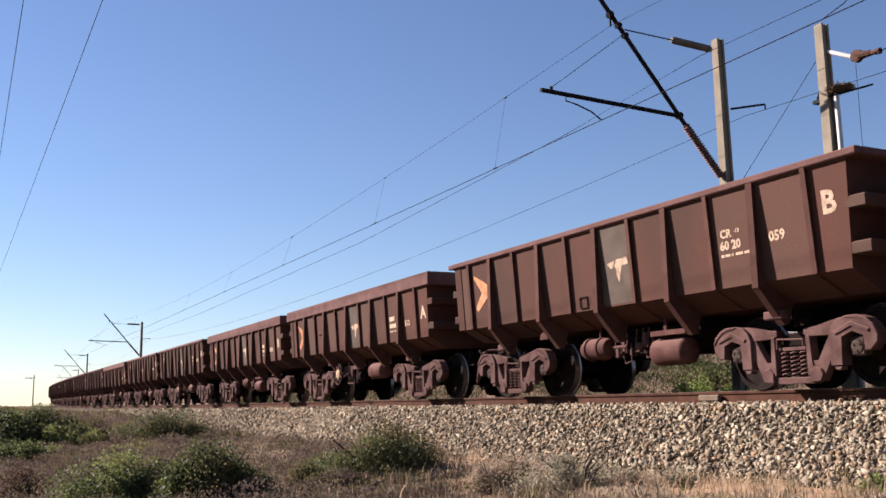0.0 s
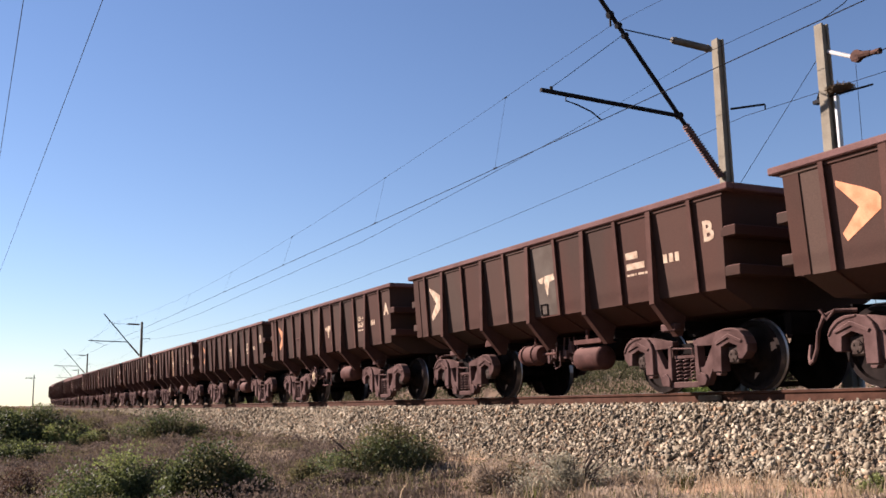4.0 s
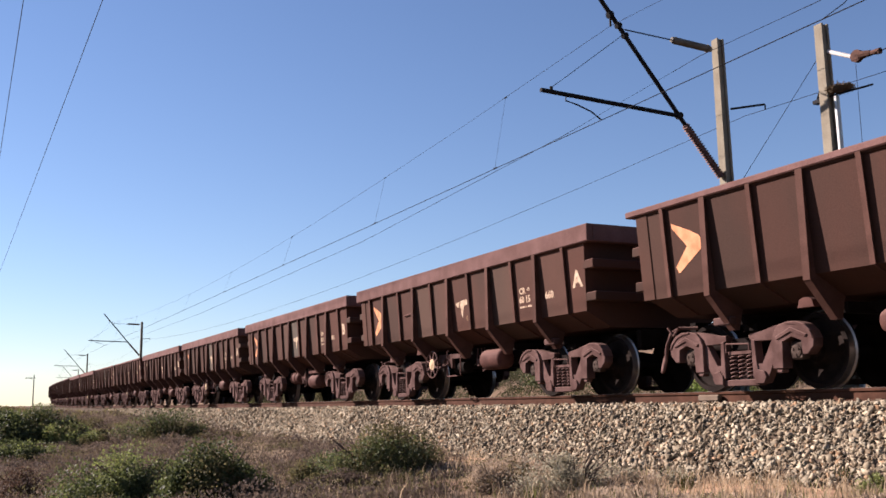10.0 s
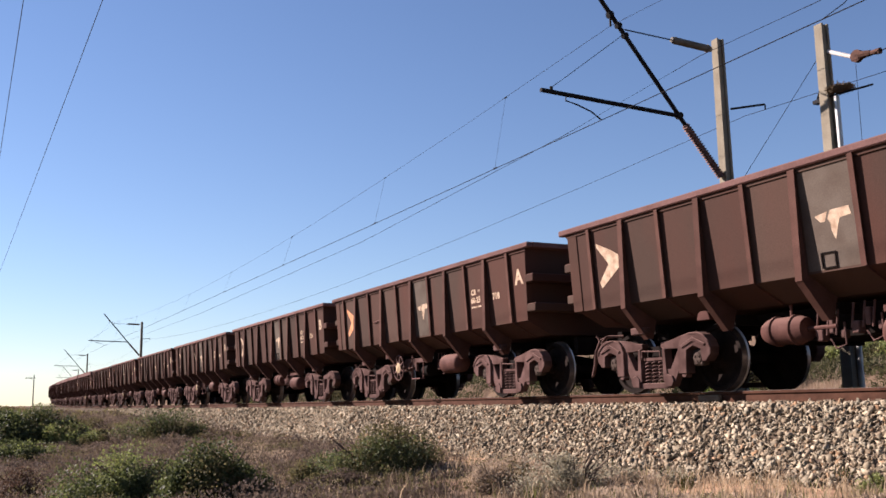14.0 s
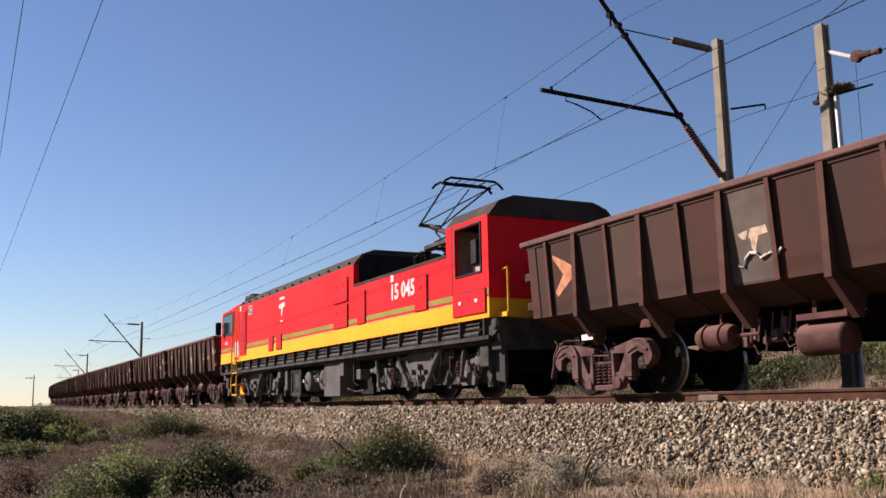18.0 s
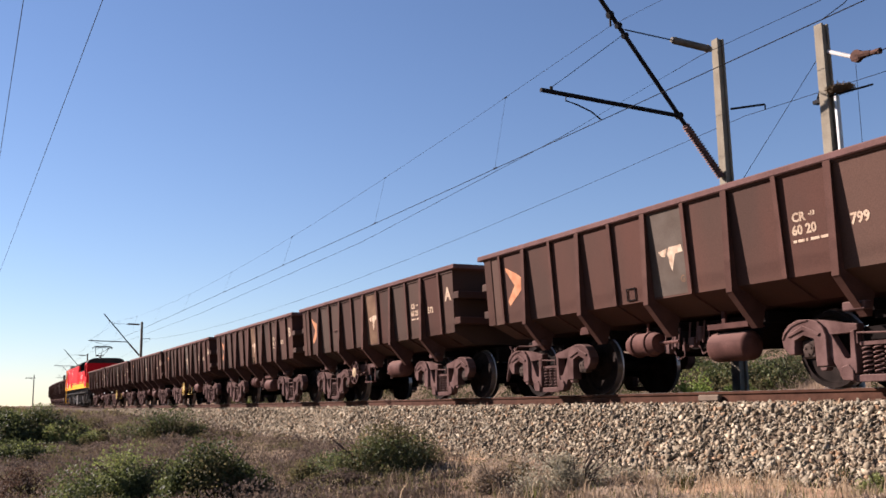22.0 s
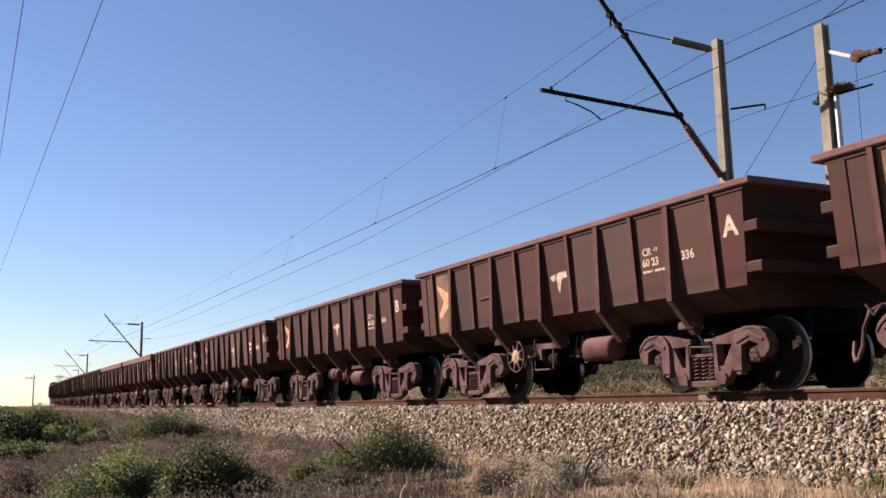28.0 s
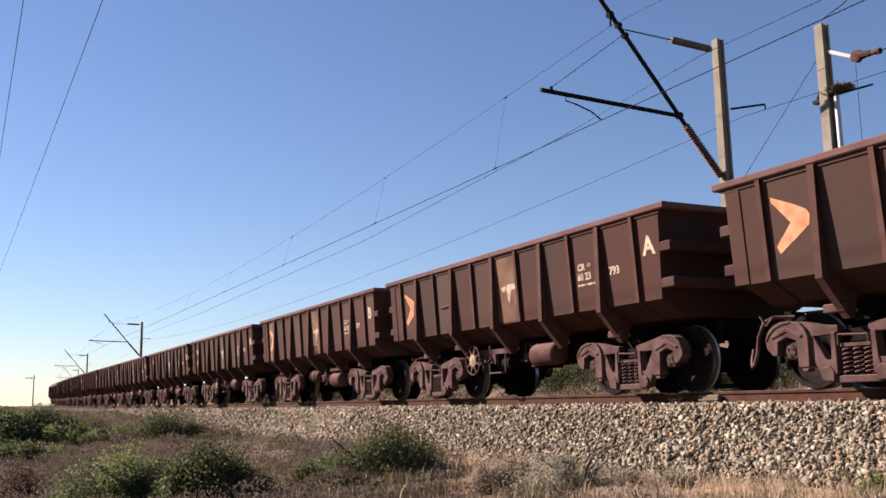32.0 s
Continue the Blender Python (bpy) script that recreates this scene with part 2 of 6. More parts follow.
# bed far darker than its stones: shade in their gaps put into the colour
M_SHADED_BED = mat("ballast_bed", (0.105, 0.078, 0.055), (0.06, 0.044, 0.032), 9.0, 0.95, bump=1.0, fine=26)
M_STONE = mat("ballast_stone", (0.272, 0.228, 0.163), (0.187, 0.143, 0.097), 9.0, 0.95, bump=0.3, fine=70, vary=0.42, island=True)
def mixed_stones(m):
    """Most stones are tan; some are grey, some pale, a few rusty."""
    n, l = m.node_tree.nodes, m.node_tree.links
    scaled = n["Principled BSDF"].inputs["Base Color"].links[0].from_socket
    rnd = n.new("ShaderNodeTexWhiteNoise")
    rnd.noise_dimensions = "1D"
    l.new(n.new("ShaderNodeNewGeometry").outputs["Random Per Island"], rnd.inputs["W"])
    ramp = n.new("ShaderNodeValToRGB")
    ramp.color_ramp.interpolation = "CONSTANT"
    stops = ((0.0, (1.0, 1.0, 1.0)), (0.45, (0.90, 0.94, 0.98)), (0.68, (1.12, 1.12, 1.11)), (0.80, (0.55, 0.53, 0.52)), (0.93, (0.88, 0.70, 0.60)))
    ramp.color_ramp.elements[0].color = (*stops[0][1], 1)
    ramp.color_ramp.elements[1].position, ramp.color_ramp.elements[1].color = stops[1][0], (*stops[1][1], 1)
    for at, c in stops[2:]:
        ramp.color_ramp.elements.new(at).color = (*c, 1)
    l.new(rnd.outputs["Value"], ramp.inputs[0])
    mul = n.new("ShaderNodeVectorMath")
    mul.operation = "MULTIPLY"
    l.new(scaled, mul.inputs[0])
    l.new(ramp.outputs[0], mul.inputs[1])
    l.new(mul.outputs[0], n["Principled BSDF"].inputs["Base Color"])


mixed_stones(M_STONE)
M_RAIL = mat("rusty_rail_side", (0.068, 0.032, 0.0208), (0.0464, 0.0224, 0.0152), 6.0, 0.8, 0.1, 0.2, 60)
M_HEAD = mat("polished_rail_head", (0.336, 0.304, 0.288), (0.24, 0.2, 0.184), 5.0, 0.32, 0.9, 0.05, 60, stretch=(1, 0.1, 1))
M_CONCRETE = mat("weathered_concrete", (0.208, 0.18, 0.136), (0.164, 0.14, 0.104), 3.0, 0.9, bump=0.2, fine=45, vary=0.08)
M_GROUND = mat("sandy_scrub_ground", (0.135, 0.092, 0.062), (0.31, 0.19, 0.115), 0.6, 0.95, bump=0.8, fine=14, lean=0.24)

# ground: one sheet to the horizon, finer near the camera
def axis_points(lo, near_lo, near_hi, hi, fine, grow=1.22):
    near = list(np.arange(near_lo, near_hi + 1e-6, fine))
    out, step, c = [], fine, near_hi
    while c < hi:
        step *= grow
        c += step
        out.append(min(c, hi))
    back, step, c = [], fine, near_lo
    while c > lo:
        step *= grow
        c -= step
        back.append(max(c, lo))
    return back[::-1] + near + out


gx = axis_points(-2600, -14, 14, 2600, 0.4)
gy = axis_points(-900, -4, 60, 3400, 0.5)
gv = np.array([(x, y, ground_z(x, y)) for y in gy for x in gx])
nx = len(gx)
gi = np.array([(j * nx + i, j * nx + i + 1, (j + 1) * nx + i + 1, (j + 1) * nx + i) for j in range(len(gy) - 1) for i in range(nx - 1)])
ground = new("ground", raw_mesh("ground", gv, gi, M_GROUND))
ground.data.polygons.foreach_set("use_smooth", [True] * len(ground.data.polygons))
tagged(ground, "dry sandy ground with sparse low scrub", "ground", kind="structure")

# ballast bed and rails
def toe(s):
    return -0.97 + 0.40 * ease(16, 45, s)


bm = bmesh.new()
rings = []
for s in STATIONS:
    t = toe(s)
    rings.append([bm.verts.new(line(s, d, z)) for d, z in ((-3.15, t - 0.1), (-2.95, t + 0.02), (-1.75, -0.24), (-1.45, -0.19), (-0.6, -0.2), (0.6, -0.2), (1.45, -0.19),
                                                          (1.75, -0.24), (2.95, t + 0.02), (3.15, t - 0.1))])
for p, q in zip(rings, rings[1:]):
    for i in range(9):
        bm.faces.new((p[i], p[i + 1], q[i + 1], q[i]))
bed = new("ballast_bed", mesh_of("ballast_bed", bm, M_SHADED_BED))
tagged(bed, "long raised bed of railway ballast, darkened for the shaded gaps between stones", "track bed", kind="structure")

RAIL_OUT = [(-0.07, -0.16), (-0.07, -0.148), (-0.012, -0.125), (-0.010, -0.045), (-0.034, -0.034), (-0.036, -0.004), (-0.026, 0.0),
            (0.026, 0.0), (0.036, -0.004), (0.034, -0.034), (0.010, -0.045), (0.012, -0.125), (0.07, -0.148), (0.07, -0.16)]
for side in (-1, 1):
    bm = bmesh.new()
    sweep(bm, [(side * 0.568 + u, w) for u, w in RAIL_OUT], STATIONS)
    rail = new("rail", mesh_of("rail", bm, M_RAIL))
    tagged(rail, "rust-brown steel rail on pale ballast", "rail", "running rails", "structure")
    bm = bmesh.new()
    sweep(bm, [(side * 0.568 + u, w) for u, w in ((-0.022, 0.0), (-0.022, 0.002), (0.022, 0.002), (0.022, 0.0))], STATIONS)
    part("running_surface", bm, M_HEAD, rail, "polished running surface")


# ---------------------------------------------------------------- ore wagon (local: y forward, z from the rail heads)
PITCH = 10.3
AHEAD = 0.14                      # the A wagon of each pair runs this much closer to the one in front
TOP_X, TOP_Z, KNEE_X, KNEE_Z, FOOT_X, FOOT_Z = 1.45, 2.50, 1.365, 1.265, 0.90, 1.03
MAJOR = (3.19, 1.595, 0.0, -1.595, -3.19)
MINOR = (3.99, 2.39, 0.79, -0.81, -2.41, -4.01)


def on_panel(y, z, out=0.006, flip=1):
    """Pose on the leaning side panel: x runs to the rear of the wagon, y up the panel."""
    x = -(KNEE_X + (z - KNEE_Z) * (TOP_X - KNEE_X) / (TOP_Z - KNEE_Z)) - out
    up = Vector((-(TOP_X - KNEE_X), 0, TOP_Z - KNEE_Z)).normalized()
    right = Vector((0, -1, 0))
    return Matrix.Translation((x, y, z)) @ Matrix((right, up, right.cross(up))).transposed().to_4x4()


def plate_mesh(name, shapes, material, thick=0.0012):
    """Flat shapes of (u, v) corners as thin plates in the local xy plane."""
    bm = bmesh.new()
    for s in shapes:
        prism(bm, s, 0.0, thick, "z")
    return mesh_of(name, bm, material)


def shell_mesh(material):
    o = [(-TOP_X, TOP_Z), (-KNEE_X, KNEE_Z), (-FOOT_X, FOOT_Z), (FOOT_X, FOOT_Z), (KNEE_X, KNEE_Z), (TOP_X, TOP_Z)]
    i = [(TOP_X - 0.02, TOP_Z), (KNEE_X - 0.02, KNEE_Z + 0.01), (FOOT_X - 0.02, FOOT_Z + 0.02), (-FOOT_X + 0.02, FOOT_Z + 0.02),
         (-KNEE_X + 0.02, KNEE_Z + 0.01), (-TOP_X + 0.02, TOP_Z)]
    bm = bmesh.new()
    ring = o + i
    def end_y(w):
        return 4.57 - 0.10 * (TOP_Z - w) / (TOP_Z - KNEE_Z)
    lo = [bm.verts.new((u, -end_y(w), w)) for u, w in ring]
    hi = [bm.verts.new((u, end_y(w), w)) for u, w in ring]
    for k in range(12):
        bm.faces.new((lo[k], lo[(k + 1) % 12], hi[(k + 1) % 12], hi[k]))
    for r in (lo, hi):
        for k in range(5):
            bm.faces.new((r[k], r[k + 1], r[10 - k], r[11 - k]))
    # end plates
    for sg in (-1, 1):
        a = [bm.verts.new((u * 0.995, sg * (end_y(w) - 0.03), w)) for u, w in o]
        b = [bm.verts.new((u * 0.995, sg * (end_y(w) - 0.004), w)) for u, w in o]
        for k in range(6):
            bm.faces.new((a[k], a[(k + 1) % 6], b[(k + 1) % 6], b[k]))
        bm.faces.new(a[::-1])
        bm.faces.new(b)
    # longitudinal weld seams under the rim
    for s in (-1, 1):
        box(bm, s * 1.452 - 0.012, -4.6, 2.43, s * 1.452 + 0.012, 4.6, 2.49)
    return mesh_of("hopper_body", bm, material)


def rim_mesh(low, high, out):
    bm = bmesh.new()
    for x0, x1, y0, y1 in ((-out, -1.40, -4.75, 4.75), (1.40, out, -4.75, 4.75), (-1.40, 1.40, -4.75, -4.6), (-1.40, 1.40, 4.6, 4.75)):
        b = bmesh.new()
        box(b, x0, y0, low, x1, y1, high)
        soften(b, 0.014)
        tmp = bpy.data.meshes.new("t")
        b.to_mesh(tmp)
        b.free()
        bm.from_mesh(tmp)
        bpy.data.meshes.remove(tmp)
    return mesh_of("top_rim", bm, M_RIM)


def major_rib_mesh():
    bm = bmesh.new()
    web = [(-1.44, 2.47), (-1.49, 2.47), (-1.49, 1.20), (-1.11, 0.765), (-1.0, 0.765), (-FOOT_X - 0.02, FOOT_Z), (-KNEE_X + 0.01, KNEE_Z)]
    prism(bm, web, -0.012, 0.012)
    box(bm, -1.503, -0.05, 1.19, -1.488, 0.05, 2.47)
    prism(bm, [(-1.502, 1.195), (-1.488, 1.195), (-1.105, 0.767), (-1.12, 0.757)], -0.05, 0.05)
    return mesh_of("major_rib", bm, M_RIB)


def minor_rib_mesh():
    def px(z):
        return -(KNEE_X + (z - KNEE_Z) * (TOP_X - KNEE_X) / (TOP_Z - KNEE_Z))
    bm = bmesh.new()
    prism(bm, [(px(2.47), 2.47), (px(2.47) - 0.045, 2.47), (px(1.28) - 0.045, 1.26), (-FOOT_X - 0.05, FOOT_Z - 0.005), (-FOOT_X, FOOT_Z + 0.005), (px(1.28), 1.27)], -0.006, 0.006)
    prism(bm, [(px(2.47) - 0.055, 2.47), (px(2.47) - 0.042, 2.47), (px(1.28) - 0.042, 1.27), (px(1.28) - 0.055, 1.26)], -0.034, 0.034)
    return mesh_of("minor_rib", bm, M_RIB)


def end_beam_mesh():
    bm = bmesh.new()
    b = box(bm, -1.0, 0.0, -0.07, 1.0, 0.27, 0.07)
    soften(b, 0.012)
    return mesh_of("end_beam", b, M_SIDE_DARK)


def side_frame_mesh():
    """Cast bogie side frame in the yz plane: arched hoods with a long leg over the axle boxes, a slanting window either side, spring pocket in the middle."""
    bm = bmesh.new()
    for s in (-1, 1):
        P = lambda pts, x0, x1: prism(bm, [(s * u, w) for u, w in pts], x0, x1, "x")
        # arched hood with its inner leg
        P([(0.60, 0.25), (0.60, 0.60), (0.645, 0.70), (0.72, 0.77), (0.84, 0.80), (1.00, 0.80), (1.12, 0.76), (1.21, 0.68), (1.255, 0.58), (1.24, 0.49), (1.15, 0.40), (1.07, 0.40),
           (1.07, 0.575), (0.92, 0.63), (0.765, 0.575), (0.765, 0.25)], -1.06, -0.90)
        # raised brow over the axle box
        P([(0.70, 0.59), (0.92, 0.69), (1.14, 0.60), (1.16, 0.635), (0.92, 0.735), (0.67, 0.63)], -1.078, -1.058)
        # rolled outer edge of the hood
        P([(0.84, 0.80), (1.00, 0.80), (1.12, 0.76), (1.21, 0.68), (1.255, 0.58), (1.225, 0.58), (1.185, 0.665), (1.10, 0.735), (0.99, 0.772), (0.85, 0.772)], -1.074, -1.058)
        # top chord
        P([(0.20, 0.63), (0.20, 0.705), (0.42, 0.725), (0.60, 0.765), (0.74, 0.79), (0.70, 0.62), (0.56, 0.605), (0.30, 0.605)], -1.02, -0.90)
        # column beside the springs, flared towards its foot
        P([(0.235, 0.16), (0.235, 0.64), (0.30, 0.62), (0.30, 0.34), (0.36, 0.12)], -1.03, -0.90)
        # slanting tension member from the leg to the spring seat
        P([(0.565, 0.61), (0.61, 0.61), (0.61, 0.38), (0.45, 0.10), (0.33, 0.075), (0.31, 0.15), (0.30, 0.33), (0.40, 0.32)], -1.015, -0.905)
        # swollen lower knuckle
        P([(0.28, 0.075), (0.43, 0.085), (0.47, 0.16), (0.44, 0.23), (0.34, 0.26), (0.275, 0.19)], -1.045, -0.90)
        # lug under the hood's leg
        P([(0.63, 0.24), (0.74, 0.24), (0.72, 0.20), (0.65, 0.20)], -1.04, -0.93)
    box(bm, -1.005, -0.33, 0.06, -0.90, 0.33, 0.14)
    bmesh.ops.bevel(bm, geom=list(bm.edges), offset=0.008, segments=1, affect="EDGES", profile=0.5)
    return mesh_of("side_frame", bm, M_BOGIE)


def spring_mesh():
    bm = bmesh.new()
    for y in (-0.145, 0.0, 0.145):
        seg, turns, r = 10, 6, 0.05
        pts = [Vector((-0.955 + r * math.cos(a), y + r * math.sin(a), 0.155 + 0.30 * k / (seg * turns))) for k in range(seg * turns + 1) for a in (math.tau * k / seg,)]
        pipe(bm, pts, 0.0105, 5)
    box(bm, -1.0, -0.20, 0.46, -0.90, 0.20, 0.50)
    rod(bm, (-1.03, -0.2, 0.58), (-1.03, 0.2, 0.60), 0.012, 6)
    rod(bm, (-1.03, -0.2, 0.50), (-1.03, -0.2, 0.58), 0.012, 6)
    rod(bm, (-1.03, 0.2, 0.48), (-1.03, 0.2, 0.60), 0.012, 6)
    return mesh_of("spring_nest", bm, M_BOGIE)


def axle_box_mesh():
    bm = bmesh.new()
    b = box(bm, -0.99, -0.10, 0.35, -0.86, 0.10, 0.57)
    soften(b, 0.02)
    lathe(bm, [(-1.005, 0.05), (-1.0, 0.075), (-0.98, 0.08)], (0, 0, 0.45), "x", 12)
    for k in range(3):
        a = math.tau * k / 3 + 0.5
        rod(bm, (-1.015, 0.045 * math.cos(a), 0.45 + 0.045 * math.sin(a)), (-0.99, 0.045 * math.cos(a), 0.45 + 0.045 * math.sin(a)), 0.015, 6)
    return mesh_of("axle_box", bm, M_BRASS)


def wheelset_mesh(r=0.46, flange=0.49):
    """Two wheels on one axle, about the axle's centre."""
    bm = bmesh.new()
    rod(bm, (-0.86, 0, 0), (0.86, 0, 0), 0.075, 12)
    for s in (-1, 1):
        c = [(s * 0.50, 0.12), (s * 0.50, flange * 0.8), (s * 0.50, flange), (s * 0.528, flange), (s * 0.540, r + 0.003), (s * 0.63, r - 0.006), (s * 0.63, r * 0.86),
             (s * 0.585, r * 0.83), (s * 0.56, r * 0.45), (s * 0.60, r * 0.34), (s * 0.66, r * 0.30), (s * 0.66, 0.08)]
        lathe(bm, c, (0, 0, 0), "x", 36)
    me = mesh_of("wheelset", bm, M_WHEEL, True)
    me.materials.append(M_TREAD)
    for p in me.polygons:
        e = math.hypot(p.center.y, p.center.z)
        if e > r * 0.955 and 0.53 < abs(p.center.x) < 0.62:
            p.material_index = 1
    return me


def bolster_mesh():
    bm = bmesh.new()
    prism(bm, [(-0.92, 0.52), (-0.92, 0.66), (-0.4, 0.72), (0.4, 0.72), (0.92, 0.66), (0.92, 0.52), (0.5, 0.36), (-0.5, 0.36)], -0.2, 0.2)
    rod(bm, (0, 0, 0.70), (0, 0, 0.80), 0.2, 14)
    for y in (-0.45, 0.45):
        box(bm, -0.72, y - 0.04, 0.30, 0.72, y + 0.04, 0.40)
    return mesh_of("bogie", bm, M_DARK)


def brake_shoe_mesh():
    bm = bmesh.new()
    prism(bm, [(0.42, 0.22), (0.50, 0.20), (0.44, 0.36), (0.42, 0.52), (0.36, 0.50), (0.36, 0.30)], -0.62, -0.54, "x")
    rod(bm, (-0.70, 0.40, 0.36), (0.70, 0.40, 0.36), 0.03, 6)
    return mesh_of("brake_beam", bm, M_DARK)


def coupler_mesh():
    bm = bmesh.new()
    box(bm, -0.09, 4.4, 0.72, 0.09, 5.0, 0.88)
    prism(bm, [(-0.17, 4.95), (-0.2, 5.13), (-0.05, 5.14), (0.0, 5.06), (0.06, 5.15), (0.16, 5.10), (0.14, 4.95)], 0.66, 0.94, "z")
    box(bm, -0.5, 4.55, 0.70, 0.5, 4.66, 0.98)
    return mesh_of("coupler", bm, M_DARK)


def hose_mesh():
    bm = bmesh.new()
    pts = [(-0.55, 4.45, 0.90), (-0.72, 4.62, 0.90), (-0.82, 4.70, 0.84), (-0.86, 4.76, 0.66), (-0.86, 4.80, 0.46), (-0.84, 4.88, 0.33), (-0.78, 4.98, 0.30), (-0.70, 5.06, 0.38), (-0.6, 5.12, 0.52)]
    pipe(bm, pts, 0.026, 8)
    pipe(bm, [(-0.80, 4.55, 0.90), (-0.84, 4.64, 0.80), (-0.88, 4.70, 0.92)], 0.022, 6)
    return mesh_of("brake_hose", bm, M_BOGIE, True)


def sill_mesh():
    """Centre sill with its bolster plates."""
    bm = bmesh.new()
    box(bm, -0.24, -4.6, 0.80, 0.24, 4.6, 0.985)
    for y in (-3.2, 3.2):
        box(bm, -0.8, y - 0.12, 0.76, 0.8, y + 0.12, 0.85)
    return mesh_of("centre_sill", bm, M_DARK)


def tank_mesh(length, r):
    bm = bmesh.new()
    h = length / 2
    lathe(bm, [(-h, r * 0.35), (-h + 0.02, r * 0.75), (-h + 0.06, r * 0.97), (-h + 0.09, r), (h - 0.09, r), (h - 0.06, r * 0.97), (h - 0.02, r * 0.75), (h, r * 0.35)], (0, 0, 0), "y", 22)
    return mesh_of("air_tank", bm, M_TANK, True)


def cylinder_mesh():
    bm = bmesh.new()
    lathe(bm, [(-0.34, 0.06), (-0.33, 0.14), (-0.24, 0.165), (-0.2, 0.165), (-0.19, 0.185), (-0.16, 0.185), (-0.15, 0.165), (0.1, 0.165), (0.11, 0.185), (0.14, 0.185), (0.15, 0.165), (0.22, 0.16), (0.3, 0.12), (0.31, 0.05)],
          (0, 0, 0), "y", 22)
    rod(bm, (0, -0.34, 0), (0, -0.75, 0.0), 0.025, 8)
    rod(bm, (0, -0.1, 0.16), (0, -0.1, 0.3), 0.02, 6)
    return mesh_of("brake_cylinder", bm, M_TANK, True)


def valve_mesh():
    bm = bmesh.new()
    for x, y, z, a, b, c in ((-0.9, -0.25, 0.6, 0.12, 0.10, 0.14), (-0.92, -0.42, 0.68, 0.08, 0.07, 0.2), (-0.88, -0.55, 0.62, 0.1, 0.06, 0.1)):
        box(bm, x - a / 2, y - b / 2, z, x + a / 2, y + b / 2, z + c)
    soften(bm, 0.012)
    for y in (-0.2, -0.35, -0.48):
        rod(bm, (-0.95, y, 0.66), (-0.95, y - 0.05, 0.95), 0.014, 6)
    pipe(bm, [Vector(p) for p in ((-0.95, -0.4, 0.62), (-0.98, -0.5, 0.5), (-0.96, -0.62, 0.55), (-0.95, -0.6, 0.8))], 0.014, 6)
    return mesh_of("brake_valve", bm, M_BOGIE)


WHEEL_R = 0.27


def hand_wheel_mesh(material):
    """Thin round rim of the handbrake wheel on the wagon's side."""
    bm = bmesh.new()
    n, m, r = 32, 6, 0.014
    rings = [[bm.verts.new((r * math.sin(math.tau * q / m), (WHEEL_R + r * math.cos(math.tau * q / m)) * math.cos(math.tau * k / n),
                            (WHEEL_R + r * math.cos(math.tau * q / m)) * math.sin(math.tau * k / n))) for q in range(m)] for k in range(n)]
    for k in range(n):
        a, b = rings[k], rings[(k + 1) % n]
        for q in range(m):
            bm.faces.new((a[q], a[(q + 1) % m], b[(q + 1) % m], b[q]))
    return mesh_of("handbrake_wheel", bm, material, True)


def wheel_spoke_mesh(material):
    """Flat spoke that widens into the hub."""
    bm = bmesh.new()
    prism(bm, [(0.09, 0.045), (0.18, 0.014), (WHEEL_R, 0.011), (WHEEL_R, -0.011), (0.18, -0.014), (0.09, -0.045)], -0.008, 0.006, "x")
    return mesh_of("spoke", bm, material)


def wheel_hub_mesh(material):
    bm = bmesh.new()
    lathe(bm, [(-0.03, 0.03), (-0.025, 0.06), (-0.012, 0.115), (0.012, 0.12), (0.06, 0.05)], (0, 0, 0), "x", 20)
    return mesh_of("hub", bm, material, True)


def brake_stand_mesh(material):
    """Channel that carries the wheel's shaft, with its bracket and chain."""
    bm = bmesh.new()
    prism(bm, [(0.15, 0.785), (0.15, 0.875), (0.70, 0.885), (1.36, 0.895), (1.42, 0.80), (1.42, 0.62), (1.18, 0.62), (1.10, 0.80)], -0.99, -0.92, "x")
    prism(bm, [(0.76, 0.60), (0.76, 0.80), (0.95, 0.80), (0.93, 0.66)], -1.0, -0.93, "x")
    rod(bm, (-1.19, 1.29, 0.695), (-0.94, 1.29, 0.695), 0.03, 8)
    rod(bm, (-1.06, 1.24, 0.60), (-1.02, 0.86, 0.70), 0.016, 6)
    return mesh_of("handbrake_stand", bm, material)


def step_hanger_mesh(material):
    """Bent bar with a foot plate behind the handbrake."""
    bm = bmesh.new()
    pipe(bm, [(-0.99, 0.93, 0.97), (-1.02, 0.93, 0.95), (-1.02, 0.94, 0.46), (-1.02, 0.92, 0.44), (-1.02, 0.39, 0.44), (-1.02, 0.37, 0.46), (-1.02, 0.35, 0.94), (-0.99, 0.35, 0.96)], 0.013, 6)
    box(bm, -1.10, 0.38, 0.432, -0.97, 0.80, 0.452)
    return mesh_of("step_hanger", bm, material)


LOGO = [[(0.0, 0.40), (0.225, 0.44), (0.165, 0.30), (0.09, 0.30)],
        [(0.27, 0.45), (0.58, 0.46), (0.61, 0.335), (0.42, 0.315), (0.38, 0.22), (0.315, 0.02), (0.262, 0.15), (0.255, 0.27), (0.215, 0.335)]]
CHEVRON = [(0.0, 0.68), (0.34, 0.535), (0.50, 0.45), (0.54, 0.39), (0.52, 0.27), (0.06, 0.0), (0.01, 0.09), (0.26, 0.34), (0.0, 0.62)]

